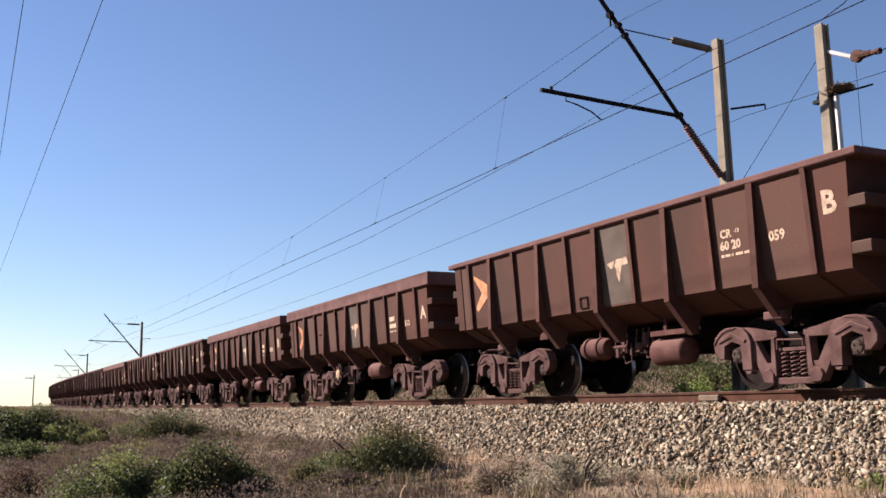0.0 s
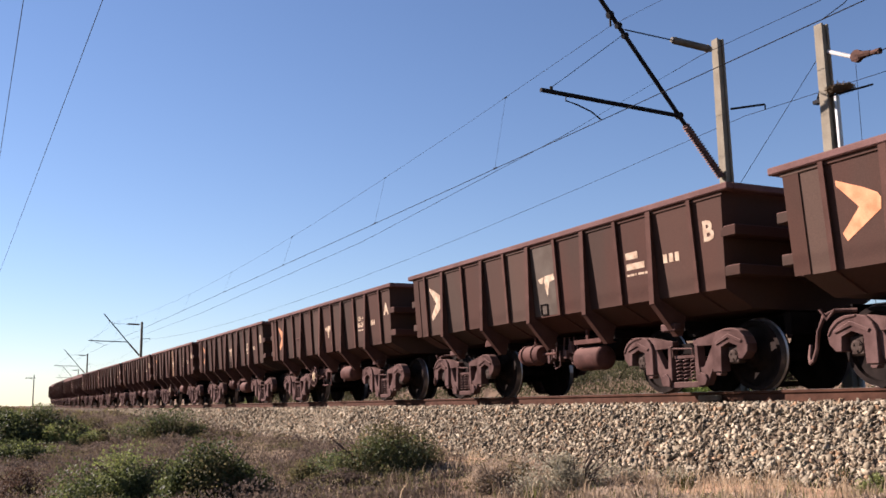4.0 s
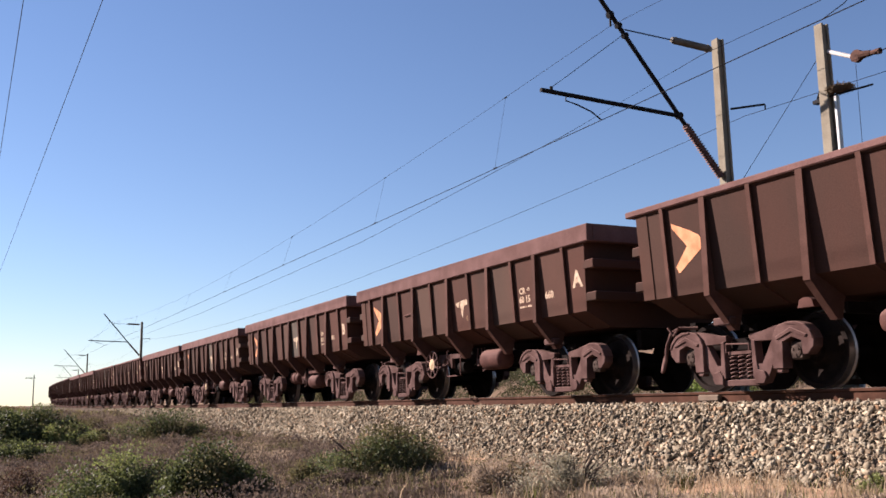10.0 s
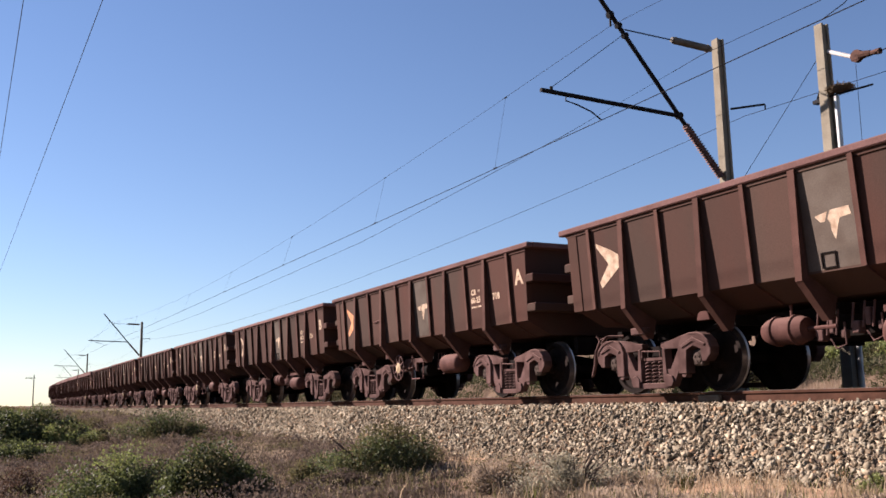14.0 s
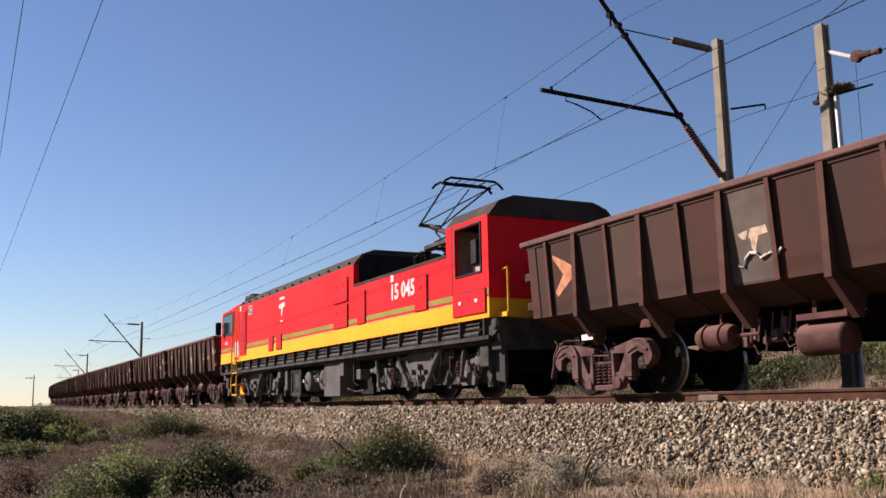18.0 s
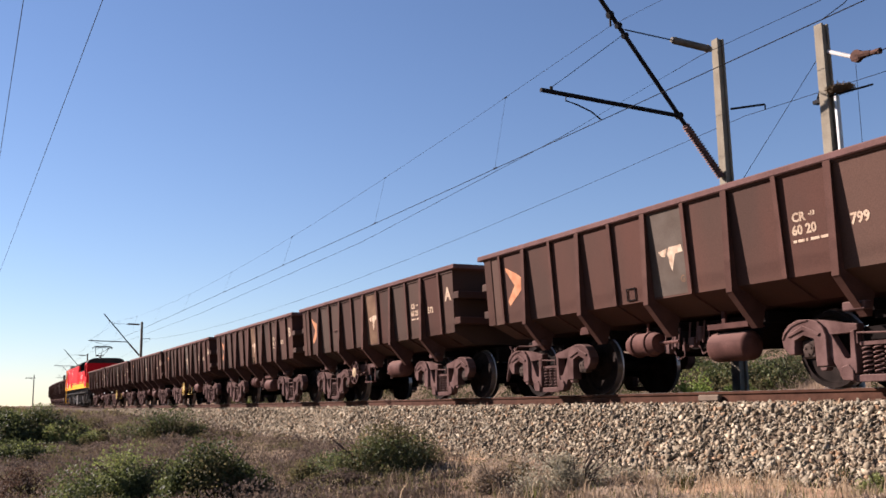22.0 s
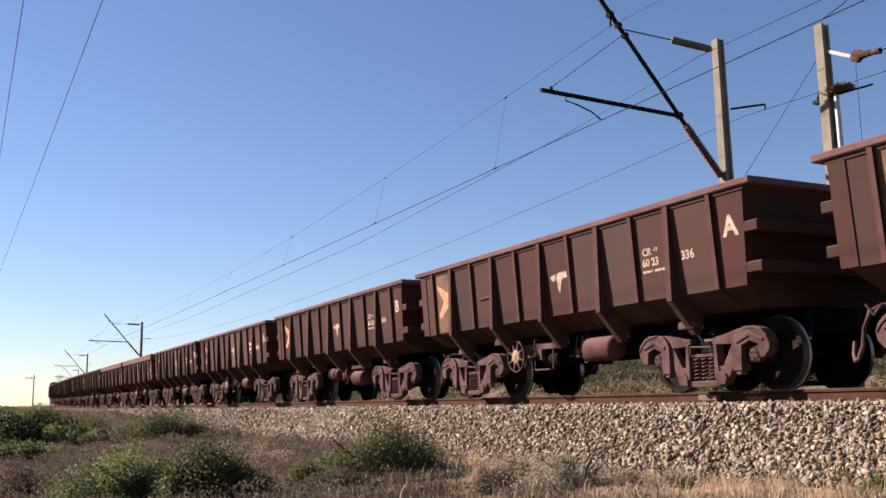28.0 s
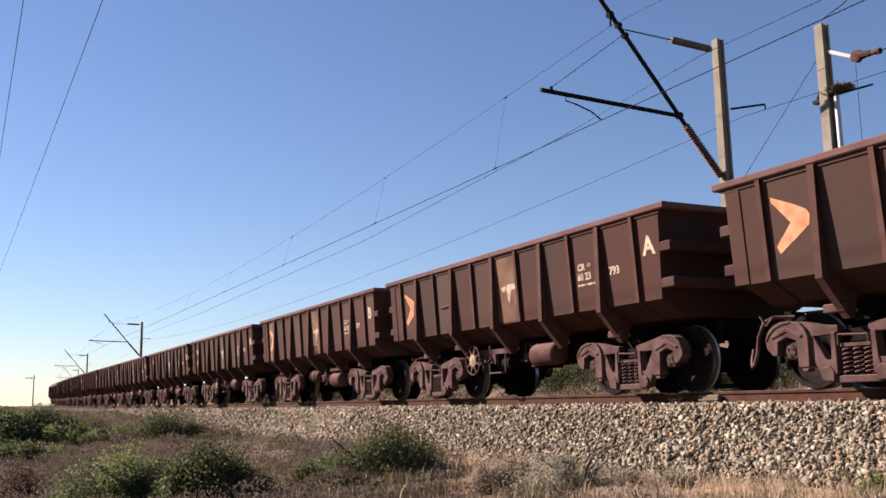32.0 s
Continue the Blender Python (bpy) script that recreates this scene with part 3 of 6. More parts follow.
ME = dict(shell=shell_mesh(M_SIDE_DARK), shell_dusty=shell_mesh(M_SIDE), rim=rim_mesh(2.475, 2.565, 1.51), rim_low=rim_mesh(2.455, 2.542, 1.51), lip=rim_mesh(2.303, 2.575, 1.505), major=major_rib_mesh(), minor=minor_rib_mesh(), beam=end_beam_mesh(),
          frame=side_frame_mesh(), spring=spring_mesh(), box=axle_box_mesh(), wheels=wheelset_mesh(), bolster=bolster_mesh(), shoe=brake_shoe_mesh(),
          coupler=coupler_mesh(), hose=hose_mesh(), sill=sill_mesh(), tank=tank_mesh(0.78, 0.19), cyl=cylinder_mesh(), valve=valve_mesh(),
          wheel_brass=hand_wheel_mesh(M_BOGIE), wheel_yellow=hand_wheel_mesh(M_YELLOW), spoke_brass=wheel_spoke_mesh(M_BOGIE), spoke_yellow=wheel_spoke_mesh(M_YELLOW), hub_brass=wheel_hub_mesh(M_HUB), hub_yellow=wheel_hub_mesh(M_YELLOW), stand=brake_stand_mesh(M_BOGIE), hanger=step_hanger_mesh(M_RIM), hanger_yellow=step_hanger_mesh(M_YELLOW))
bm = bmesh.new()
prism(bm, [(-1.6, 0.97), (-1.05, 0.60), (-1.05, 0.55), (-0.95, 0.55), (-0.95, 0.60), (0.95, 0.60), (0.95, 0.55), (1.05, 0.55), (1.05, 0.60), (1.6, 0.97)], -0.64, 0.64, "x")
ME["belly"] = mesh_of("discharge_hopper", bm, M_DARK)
bm = bmesh.new()
box(bm, -0.17, -0.36, 0.0, 0.12, 0.36, 0.02), box(bm, -0.17, -0.36, 0.02, -0.15, 0.36, 0.07)
for y in (-0.22, 0.22):
    box(bm, -0.02, y - 0.03, 0.02, 0.02, y + 0.03, 0.24)
ME["tank_bracket"] = mesh_of("tank_bracket", bm, M_TANK)
bm = bmesh.new()
pipe(bm, [(-0.96, 2.0, 0.86), (-1.02, 2.0, 0.83), (-1.02, 2.02, 0.46), (-1.02, 2.0, 0.44), (-1.02, 1.64, 0.44), (-1.02, 1.62, 0.46), (-0.98, 1.60, 0.62)], 0.014, 6)
box(bm, -1.09, 1.66, 0.432, -0.97, 1.98, 0.452)
ME["front_step"] = mesh_of("front_step", bm, M_RIM)
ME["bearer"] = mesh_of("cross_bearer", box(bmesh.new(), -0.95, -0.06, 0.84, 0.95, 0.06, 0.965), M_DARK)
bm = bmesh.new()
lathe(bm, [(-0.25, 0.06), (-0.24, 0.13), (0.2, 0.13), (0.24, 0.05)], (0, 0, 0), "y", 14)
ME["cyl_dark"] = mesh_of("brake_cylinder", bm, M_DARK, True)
bm = bmesh.new()
for y0, y1, z0, z1 in ((-0.12, 0.11, 1.27, 2.45), (-0.015, 0.005, 1.262, 1.27)):
    box(bm, -1.24 + z0 - 1.265, y0, 0.0, -1.24 + z1 - 1.265, y1, 0.012)
for v in bm.verts:
    v.co = Vector((-v.co.y, v.co.x + 1.24, v.co.z))
ME["corner_post"] = mesh_of("corner_post", bm, M_POST)
ME["logo"] = plate_mesh("logo", [[(u * 0.80, v * 0.77) for u, v in s] for s in LOGO], M_CREAM)
ME["chevron"] = plate_mesh("chevron", [CHEVRON], M_ORANGE)
ME["chevron_pale"] = plate_mesh("chevron", [CHEVRON], M_CREAM)
ME["chevron_salmon"] = plate_mesh("chevron", [CHEVRON], M_PINKISH)
ME["patch"] = plate_mesh("panel_patch", [[(0, 0), (0.70, 0), (0.70, 1.15), (0, 1.15)]], M_GREYPATCH)
ME["patch_tan"] = plate_mesh("panel_patch", [[(0, 0), (0.70, 0), (0.70, 1.15), (0, 1.15)]], M_TANPATCH)
ME["chev_patch_tan"] = plate_mesh("panel_patch", [[(0, 0), (0.70, 0), (0.70, 1.15), (0, 1.15)]], M_TANPATCH)
ME["small_print"] = plate_mesh("small_print", [[(u, 0), (u + w, 0), (u + w, 0.032), (u, 0.032)] for u, w in ((0, 0.05), (0.07, 0.09), (0.18, 0.03), (0.25, 0.12), (0.39, 0.1))], M_CREAM, 0.002)
ME["print_bars"] = plate_mesh("painted_bars", [[(0, 0), (0.40, 0), (0.40, 0.09), (0, 0.09)], [(0, 0.15), (0.27, 0.15), (0.27, 0.25), (0, 0.25)]], M_CREAM, 0.002)
ME["three_bars"] = plate_mesh("painted_bars", [[(0.12 * k, 0), (0.12 * k + 0.08, 0), (0.12 * k + 0.08, 0.12), (0.12 * k, 0.12)] for k in range(3)], M_CREAM, 0.002)
bm = bmesh.new()
box(bm, -0.10, -0.09, 0, 0.10, -0.075, 0.012), box(bm, -0.10, 0.075, 0, 0.10, 0.09, 0.012), box(bm, -0.10, -0.075, 0, -0.085, 0.075, 0.012), box(bm, 0.085, -0.075, 0, 0.10, 0.075, 0.012)
ME["card_frame"] = mesh_of("card_holder", bm, M_DARK)
bm = soften(box(bmesh.new(), -0.06, -0.15, -0.05, 0.06, 0.15, 0.05), 0.012)
ME["block"] = mesh_of("side_bearer_block", bm, M_BOGIE)
bm = box(bmesh.new(), -0.01, -0.15, -0.045, 0.01, 0.15, 0.045)
ME["white_plate"] = mesh_of("reflective_plate", bm, M_WHITE)
bm = bmesh.new()
rod(bm, (-0.25, 0, 0.03), (0.25, 0.03, 0.03), 0.012, 6), rod(bm, (-0.25, 0, 0.0), (-0.25, 0, 0.03), 0.012, 6), rod(bm, (0.25, 0.03, 0.0), (0.25, 0.03, 0.03), 0.012, 6)
ME["grab"] = mesh_of("grab_rail", bm, M_RIM)
bm = bmesh.new()
prism(bm, [(-0.12, -0.05), (0.12, -0.05), (0.09, 0.04), (0.04, 0.065), (-0.04, 0.065), (-0.09, 0.04)], -0.06, 0.05, "x")
ME["lug"] = mesh_of("jacking_lug", bm, M_TANK)
bm = bmesh.new()
rod(bm, (-0.28, 0.28, 0.02), (0.28, -0.28, 0.02), 0.014, 6)
ME["pole"] = mesh_of("brake_pole", bm, M_CREAM)
bm = bmesh.new()
pipe(bm, [Vector(p) for p in ((0, 0, 0), (0.06, -0.02, 0), (0.12, 0.08, 0), (0.2, 0.14, 0), (0.3, 0.12, 0), (0.36, 0.05, 0), (0.44, 0.08, 0), (0.52, 0.10, 0), (0.62, 0.07, 0), (0.70, 0.13, 0))], 0.02, 6)
ME["scrawl"] = mesh_of("paint_scrawl", bm, M_WHITE)


def ore_wagon(letter, row, digits, lip=False, patch="grey", chev="orange", yellow=False, pole=False, white=False, scrawl=False, dusty=False, card="", front_step=False):
    look_of = "deep pale upper band" if lip else "thin dusty rim"
    ob = new("ore_wagon", None)
    ob.empty_display_size = 0.5
    lab = "rust-brown ore wagon marked %s, %s%s" % (letter, look_of, ", handbrake wheel" if letter == "A" else "")
    tagged(ob, lab, "freight wagon", "wagons of the ore train")
    P = lambda name, me, m=None, label="", parent=None: part(name, me, None, parent or ob, label, at=m)
    P("hopper_body", ME["shell_dusty" if dusty or lip else "shell"])
    P("top_rim", ME["lip" if lip else "rim_low" if dusty else "rim"], None, "dusty pink steel rim")
    for turn in (0, 180):
        R = pose(0, 0, 0, 0, 0, turn)
        for y in MAJOR:
            P("major_rib", ME["major"], pose(0, y if not turn else y, 0) @ R)
        for y in MINOR:
            P("minor_rib", ME["minor"], pose(0, y, 0) @ R)
        for z, w in ((1.97, 1.415), (1.475, 1.38)):
            P("end_beam", ME["beam"], R @ pose(0, 4.48, z) @ Matrix.Diagonal((w, 1, 1, 1)))
        P("coupler", ME["coupler"], R)
        P("brake_hose", ME["hose"], R)
    P("corner_post", ME["corner_post"], on_panel(4.46, KNEE_Z, 0.002))
    P("centre_sill", ME["sill"])
    P("discharge_hopper", ME["belly"])
    for y in MAJOR:
        P("cross_bearer", ME["bearer"], pose(0, y, 0))
    for y in (3.21, -3.21):
        bg = P("bogie", ME["bolster"], pose(0, y, 0), "ore-dusted three-piece bogie")
        for turn in (0, 180):
            R = pose(0, 0, 0, 0, 0, turn)
            P("side_frame", ME["frame"], R, parent=bg)
            P("spring_nest", ME["spring"], R, parent=bg)
            P("brake_beam", ME["shoe"], R, parent=bg)
            for a in (-0.92, 0.92):
                P("axle_box", ME["box"], pose(0, a, 0) @ R, parent=bg)
        for a in (-0.92, 0.92):
            P("wheelset", ME["wheels"], pose(0, a, 0.46), "dark wheelset with bright worn treads", parent=bg)
        P("side_bearer_block", ME["block"], pose(-1.14, y + 0.08, 0.88))
    P("air_tank", ME["tank"], pose(-0.95, -0.96, 0.70) if letter == "A" else pose(-0.95, -1.05, 0.565) @ Matrix.Diagonal((1, 0.95, 1, 1)), "dusty cylindrical air tank")
    P("brake_valve", ME["valve"])
    if letter == "A":
        P("handbrake_stand", ME["stand"])
        P("step_hanger", ME["hanger_yellow" if yellow else "hanger"])
        P("brake_cylinder", ME["cyl_dark"], pose(-0.80, 0.66, 0.62))
        tone = "yellow" if yellow else "brass"
        hand = P("handbrake_wheel", ME["wheel_" + tone], pose(-1.19, 1.29, 0.695), "yellow-painted spoked wheel" if yellow else "worn dusty spoked wheel")
        for q in range(8):
            P("spoke", ME["spoke_" + tone], pose(0, 0, 0, 18 + 45 * q), parent=hand)
        P("hub", ME["hub_" + tone], None, "" if yellow else "brassy hub disc", parent=hand)
        if front_step:
            P("front_step", ME["front_step"], None, "bent step bracket ahead of the brake wheel")
        P("grab_rail", ME["grab"], on_panel(1.90, 1.775, 0.004))
        if pole:
            P("brake_pole", ME["pole"], on_panel(0.42, 1.80, 0.008), "pale pole leaning across the panel")
    else:
        P("brake_cylinder", ME["cyl"], pose(-0.95, 0.75, 0.70), "dusty brake cylinder")
        P("brake_valve", ME["valve"], pose(0.0, 0.50, -0.06))
        P("tank_bracket", ME["tank_bracket"], pose(-0.95, -1.12, 0.79), "flat bracket over the tank")
    if patch != "none":
        P("panel_patch", ME["patch_tan" if patch == "tan" else "patch"], on_panel(-0.04, 1.29, 0.001), "tan repainted panel" if patch == "tan" else "grey repainted panel")
    dz = -0.165 if lip else 0.0
    P("logo", ME["logo"], on_panel(-0.21, 1.585 + dz * 0.6, 0.003), "cream painted emblem")
    if chev == "tanpatch":
        P("panel_patch", ME["chev_patch_tan"], on_panel(3.95, 1.29, 0.001), "tan repainted panel")
    P("chevron", ME[{"pale": "chevron_pale", "salmon": "chevron_salmon"}.get(chev, "chevron")], on_panel(3.86, 1.555 + dz * 0.62, 0.003), "faded orange chevron")
    P("letter", writing(letter, 0.36, M_CREAM), on_panel(-4.17 if letter == "B" else -4.18, 1.905 + dz * 1.5, 0.003), "cream letter " + letter)
    if row:
        P("lettering", writing("CR", 0.145, M_CREAM), on_panel(-2.575, 1.885 + dz, 0.003))
        P("lettering", writing("-13", 0.07, M_CREAM), on_panel(-2.815, 1.925 + dz, 0.003))
        P("lettering", writing(row, 0.155, M_CREAM), on_panel(-2.555, 1.735 + dz, 0.003))
    else:
        P("painted_bars", ME["print_bars"], on_panel(-2.56, 1.735 + dz, 0.003))
    if digits:
        P("lettering", writing(digits, 0.165, M_CREAM), on_panel(-3.365, 1.73 + dz, 0.003))
    else:
        P("painted_bars", ME["three_bars"], on_panel(-3.365, 1.73 + dz, 0.003))
    P("small_print", ME["small_print"], on_panel(-2.56, 1.645 + dz, 0.003))
    if "G" in card:
        P("lettering", writing("G", 0.13, M_GREYPATCH if patch == "tan" else M_TANPATCH), on_panel(-0.60, 1.44, 0.003))
    if card.strip("G"):
        P("card_holder", ME["card_frame"], on_panel({"box": -0.34, "left": 0.45, "front": 4.22}[card.strip("G")], 1.39, 0.008 if card != "front" else 0.02), "small dark card holder")
    P("jacking_lug", ME["lug"], pose(-1.12, 1.93, 0.98))
    if white:
        P("reflective_plate", ME["white_plate"], pose(-1.215, 3.29, 0.88), "white reflective plate")
        P("reflective_plate", ME["white_plate"], pose(-1.215, -3.13, 0.88), "white reflective plate")
    if scrawl:
        P("paint_scrawl", ME["scrawl"], on_panel(-0.2, 1.50, 0.02), "white spray-painted scrawl")
    return ob


# letter, first row, last digits, then what sets a wagon apart; in order from the far end of the train
KNOWN = {
    0: ("", "512", dict(lip=True, card="G")), 1: ("60 20", "059", dict(dusty=True, card="left")), 2: ("60 20", "040", dict(yellow=False)), 3: ("60 23", "726", dict(patch="none", chev="salmon")),
    4: ("60 23", "718", dict(patch="tan")), 5: ("60-24", "092", dict(patch="none", card="box")), 6: ("60-24", "084", dict(patch="none", chev="orange", card="G")), 7: ("", "", dict(chev="pale", card="box")),
    9: ("60 18", "780", dict(lip=True, patch="none")), 10: ("60 18", "626", dict(lip=True, patch="none", chev="orange")), 11: ("60 20", "357", dict(dusty=True)),
    12: ("60 18", "870", dict(dusty=True, patch="none", chev="salmon", card="G")), 13: ("60 21", "836", dict(lip=True, patch="none", chev="pale", card="front")), 14: ("60 21", "844", dict(lip=True)),
    15: ("60 19", "091", dict(lip=True)), 16: ("60 15", "660", dict(lip=True, patch="none", card="G")), 17: ("60 25", "", dict(dusty=True)), 18: ("60 23", "431", dict(chev="orange", card="G")),
    19: ("60 25", "551", dict(patch="none", chev="pale")), 20: ("60 2", "643", dict(pole=True, chev="pale", card="box")), 21: ("60-25", "726", dict(chev="pale", card="box")), 22: ("60-25", "718", dict()),
    23: ("60 23", "373", dict(chev="pale", card="box")), 24: ("60 23", "", dict()), 26: ("60 2", "457", dict()),
    27: ("60 23", "371", dict(scrawl=True, white=True)), 28: ("60 23", "363", dict(yellow=True, white=True, card="G")), 29: ("60 18", "941", dict(card="G")),
    30: ("60 18", "933", dict(yellow=True, card="boxG")), 31: ("60 23", "580", dict(patch="tan", card="box")), 32: ("60 23", "572", dict(patch="tan")), 33: ("60 20", "799", dict(dusty=True, card="leftG")),
    34: ("60 20", "780", dict(card="G")), 35: ("60-25", "977", dict(patch="none")), 36: ("60-25", "969", dict(pole=True, card="boxG")), 37: ("60 22", "635", dict(lip=True, card="front")),
    38: ("60 22", "627", dict(front_step=True, lip=True, card="G")), 39: ("", "", dict()), 41: ("60 23", "344", dict(patch="none")), 42: ("60 23", "336", dict(chev="tanpatch", patch="none")),
    43: ("60 23", "894", dict(chev="tanpatch", patch="tan", card="box")), 44: ("60 23", "886", dict(patch="tan", chev="tanpatch")), 45: ("60 20", "984", dict(chev="pale", white=True, card="boxG")),
    46: ("60 25", "976", dict(chev="pale", white=True)), 47: ("60 25", "797", dict(patch="tan", chev="tanpatch", card="box")), 48: ("60 23", "793", dict(patch="tan")), 49: ("", "", dict()),
    -1: ("", "", dict(dusty=True, lip=True)), -4: ("", "", dict(lip=True)), -3: ("", "", dict(patch="none")), -8: ("", "", dict(patch="tan"))}
FIRST, LAST = -27, 51
wagons = {}
for k in range(FIRST, LAST + 1):
    row, digits, extra = KNOWN.get(k, ("", "", dict()))
    wagons[k] = ore_wagon("A" if k % 2 == 0 else "B", row, digits, **extra)


# ---------------------------------------------------------------- electric locomotive (local: y forward, z from the rail heads)
M_RED = mat("signal_red_paint", (0.56, 0.0125, 0.016), (0.50, 0.011, 0.0135), 0.8, 0.72, bump=0.02, fine=30, stretch=(1, 1, 0.3))
M_LYELLOW = mat("golden_yellow_paint", (0.60, 0.31, 0.018), (0.54, 0.27, 0.016), 1.0, 0.72, bump=0.02, fine=30)
M_GREEN = mat("olive_green_paint", (0.19, 0.19, 0.04), (0.16, 0.16, 0.034), 1.2, 0.72, bump=0.02, fine=30)
M_ROOF = mat("dusty_grey_roof", (0.048, 0.0384, 0.032), (0.0272, 0.0224, 0.0192), 1.5, 0.8, bump=0.2, fine=30, dust=(0.16, 0.12, 0.096), dust_at=0.9)
M_FRAME = mat("grey_underframe_paint", (0.056, 0.0512, 0.0464), (0.0304, 0.028, 0.0256), 3.0, 0.7, bump=0.15, fine=50, dust=(0.104, 0.084, 0.072), dust_at=0.8)
M_GEAR = mat("light_grey_gear_paint", (0.094, 0.087, 0.081), (0.072, 0.066, 0.061), 2.5, 0.7, bump=0.08, fine=50, dust=(0.14, 0.118, 0.104), dust_at=0.8)
M_BLACK = mat("black_steel", (0.0144, 0.0136, 0.0136), None, 4.0, 0.6, 0.2, 0.15, 50)
M_GLASS = mat("dark_cab_glass", (0.0096, 0.0112, 0.0144), (0.016, 0.0176, 0.0208), 1.0, 0.12, bump=0)
M_SEAT = mat("beige_cab_lining", (0.336, 0.288, 0.224), (0.272, 0.224, 0.176), 3.0, 0.8, bump=0.1)
M_SILVER = mat("silver_paint", (0.4, 0.4, 0.384), (0.32, 0.32, 0.304), 5.0, 0.5, 0.4, 0.05)
M_FLAGBLUE = mat("dark_blue_film", (0.016, 0.024, 0.128), None, 5.0, 0.5, bump=0)
M_FLAGGREEN = mat("green_film", (0.016, 0.16, 0.056), None, 5.0, 0.5, bump=0)
M_SPRING = mat("red_primer_spring", (0.11, 0.04, 0.028), (0.07, 0.03, 0.022), 6.0, 0.7)
HX = 1.45


def loco_bogie_parts(bogie):
    for side in (0, 180):
        R = pose(0, 0, 0, 0, 0, side)
        bm = bmesh.new()
        prism(bm, [(-2.75, 0.62), (-2.6, 0.86), (-1.2, 0.86), (-0.9, 0.95), (0.9, 0.95), (1.2, 0.86), (2.6, 0.86), (2.75, 0.5), (2.3, 0.28), (-2.3, 0.28), (-2.75, 0.5)], -0.98, -0.84, "x")
        part("bogie_side_frame", bm, M_FRAME, bogie, "grey bogie side frame", at=R)
        bm = bmesh.new()
        prism(bm, [(-1.25, 0.94), (-1.3, 0.76), (-1.0, 0.66), (-0.7, 0.72), (-0.5, 0.48), (-0.22, 0.42), (-0.1, 0.62), (0.14, 0.62), (0.24, 0.45), (0.5, 0.45), (0.7, 0.70), (1.05, 0.64), (1.3, 0.74), (1.22, 0.94), (0.8, 0.92), (0.4, 1.03), (-0.4, 1.03), (-0.8, 0.92)], -1.16, -1.0, "x")
        for y, z in ((-1.05, 0.8), (1.05, 0.8), (-0.62, 0.84), (0.62, 0.84)):
            rod(bm, (-1.2, y, z), (-1.1, y, z), 0.05, 8)
        prism(bm, [(-0.1, 0.38), (0.08, 0.36), (0.1, 0.74), (-0.06, 0.74)], -1.22, -1.10, "x")
        for y, z in ((-0.3, 0.55), (0.3, 0.57), (0.0, 0.68), (0.0, 0.46)):
            rod(bm, (-1.26, y, z), (-1.1, y, z), 0.06, 10)
        part("suspension_casting", bm, M_GEAR, bogie, "grey cast suspension bracket", at=R)
        for y0, z0, y1, z1, r in ((0.95, 0.82, 0.45, 0.32, 0.06), (-1.15, 0.98, -0.42, 0.28, 0.075), (-2.15, 0.92, -2.0, 0.35, 0.05), (2.2, 0.92, 2.05, 0.35, 0.05)):
            bm = bmesh.new()
            rod(bm, (-1.24, y0, z0), (-1.24, (y0 + y1) / 2, (z0 + z1) / 2), r, 12)
            rod(bm, (-1.24, (y0 + y1) / 2, (z0 + z1) / 2), (-1.24, y1, z1), r * 0.78, 12)
            rod(bm, (-1.3, y1, z1), (-1.14, y1, z1), r * 1.1, 10)
            part("damper", bm, M_GEAR, bogie, at=R)
        for y in (-1.97, 0.0, 1.97):
            bm = bmesh.new()
            b = box(bm, -1.10, y - 0.2, 0.42, -0.86, y + 0.2, 0.72)
            soften(b, 0.03)
            lathe(bm, [(-1.15, 0.08), (-1.14, 0.13), (-1.05, 0.14)], (0, y, 0.6), "x", 14)
            part("loco_axle_box", bm, M_GEAR, bogie, at=R)
            for dy in (-0.36, 0.36):
                pts = [(-1.06 + 0.075 * math.cos(a), y + dy + 0.075 * math.sin(a), 0.42 + 0.30 * k / 50) for k in range(51) for a in (math.tau * k / 10,)]
                part("bogie_spring", pipe(bmesh.new(), pts, 0.017, 5), M_SPRING if y else M_GEAR, bogie, at=R)
        for y in (-2.7, -1.0, 1.0, 2.7):
            part("brake_block", box(bmesh.new(), -1.0, y - 0.09, 0.2, -0.84, y + 0.09, 0.55), M_FRAME, bogie, at=R)
        part("air_pipe", pipe(bmesh.new(), ((-1.1, -2.5, 0.9), (-1.15, -2.4, 0.5), (-1.15, -2.55, 0.35), (-1.12, -2.7, 0.6)), 0.02, 6), M_FRAME, bogie, at=R)
        part("air_pipe", pipe(bmesh.new(), ((-1.2, -1.5, 1.0), (-1.2, -1.45, 0.55), (-1.22, -1.6, 0.4), (-1.2, -1.75, 0.6)), 0.02, 6), M_FRAME, bogie, at=R)
        for y in (-1.55, 1.5):
            bm = bmesh.new()
            for k in range(3):
                box(bm, -1.2, y + k * 0.06, 0.80, -1.14, y + 0.02 + k * 0.06, 0.94)
            box(bm, -1.2, y, 0.79, -1.14, y + 0.14, 0.815)
            part("cable_bracket", bm, M_GEAR, bogie, at=R)
        for y in (-2.0, 2.0):
            bm = bmesh.new()
            prism(bm, [(y - 0.32, 0.24), (y - 0.36, 0.42), (y - 0.12, 0.62), (y + 0.16, 0.60), (y + 0.30, 0.40), (y + 0.18, 0.24)], -1.13, -1.06, "x")
            lathe(bm, [(-1.16, 0.03), (-1.15, 0.10), (-1.12, 0.12)], (0, y - 0.02, 0.42), "x", 14)
            part("axle_guide", bm, M_GEAR, bogie, "grey cast axle guide", at=R)
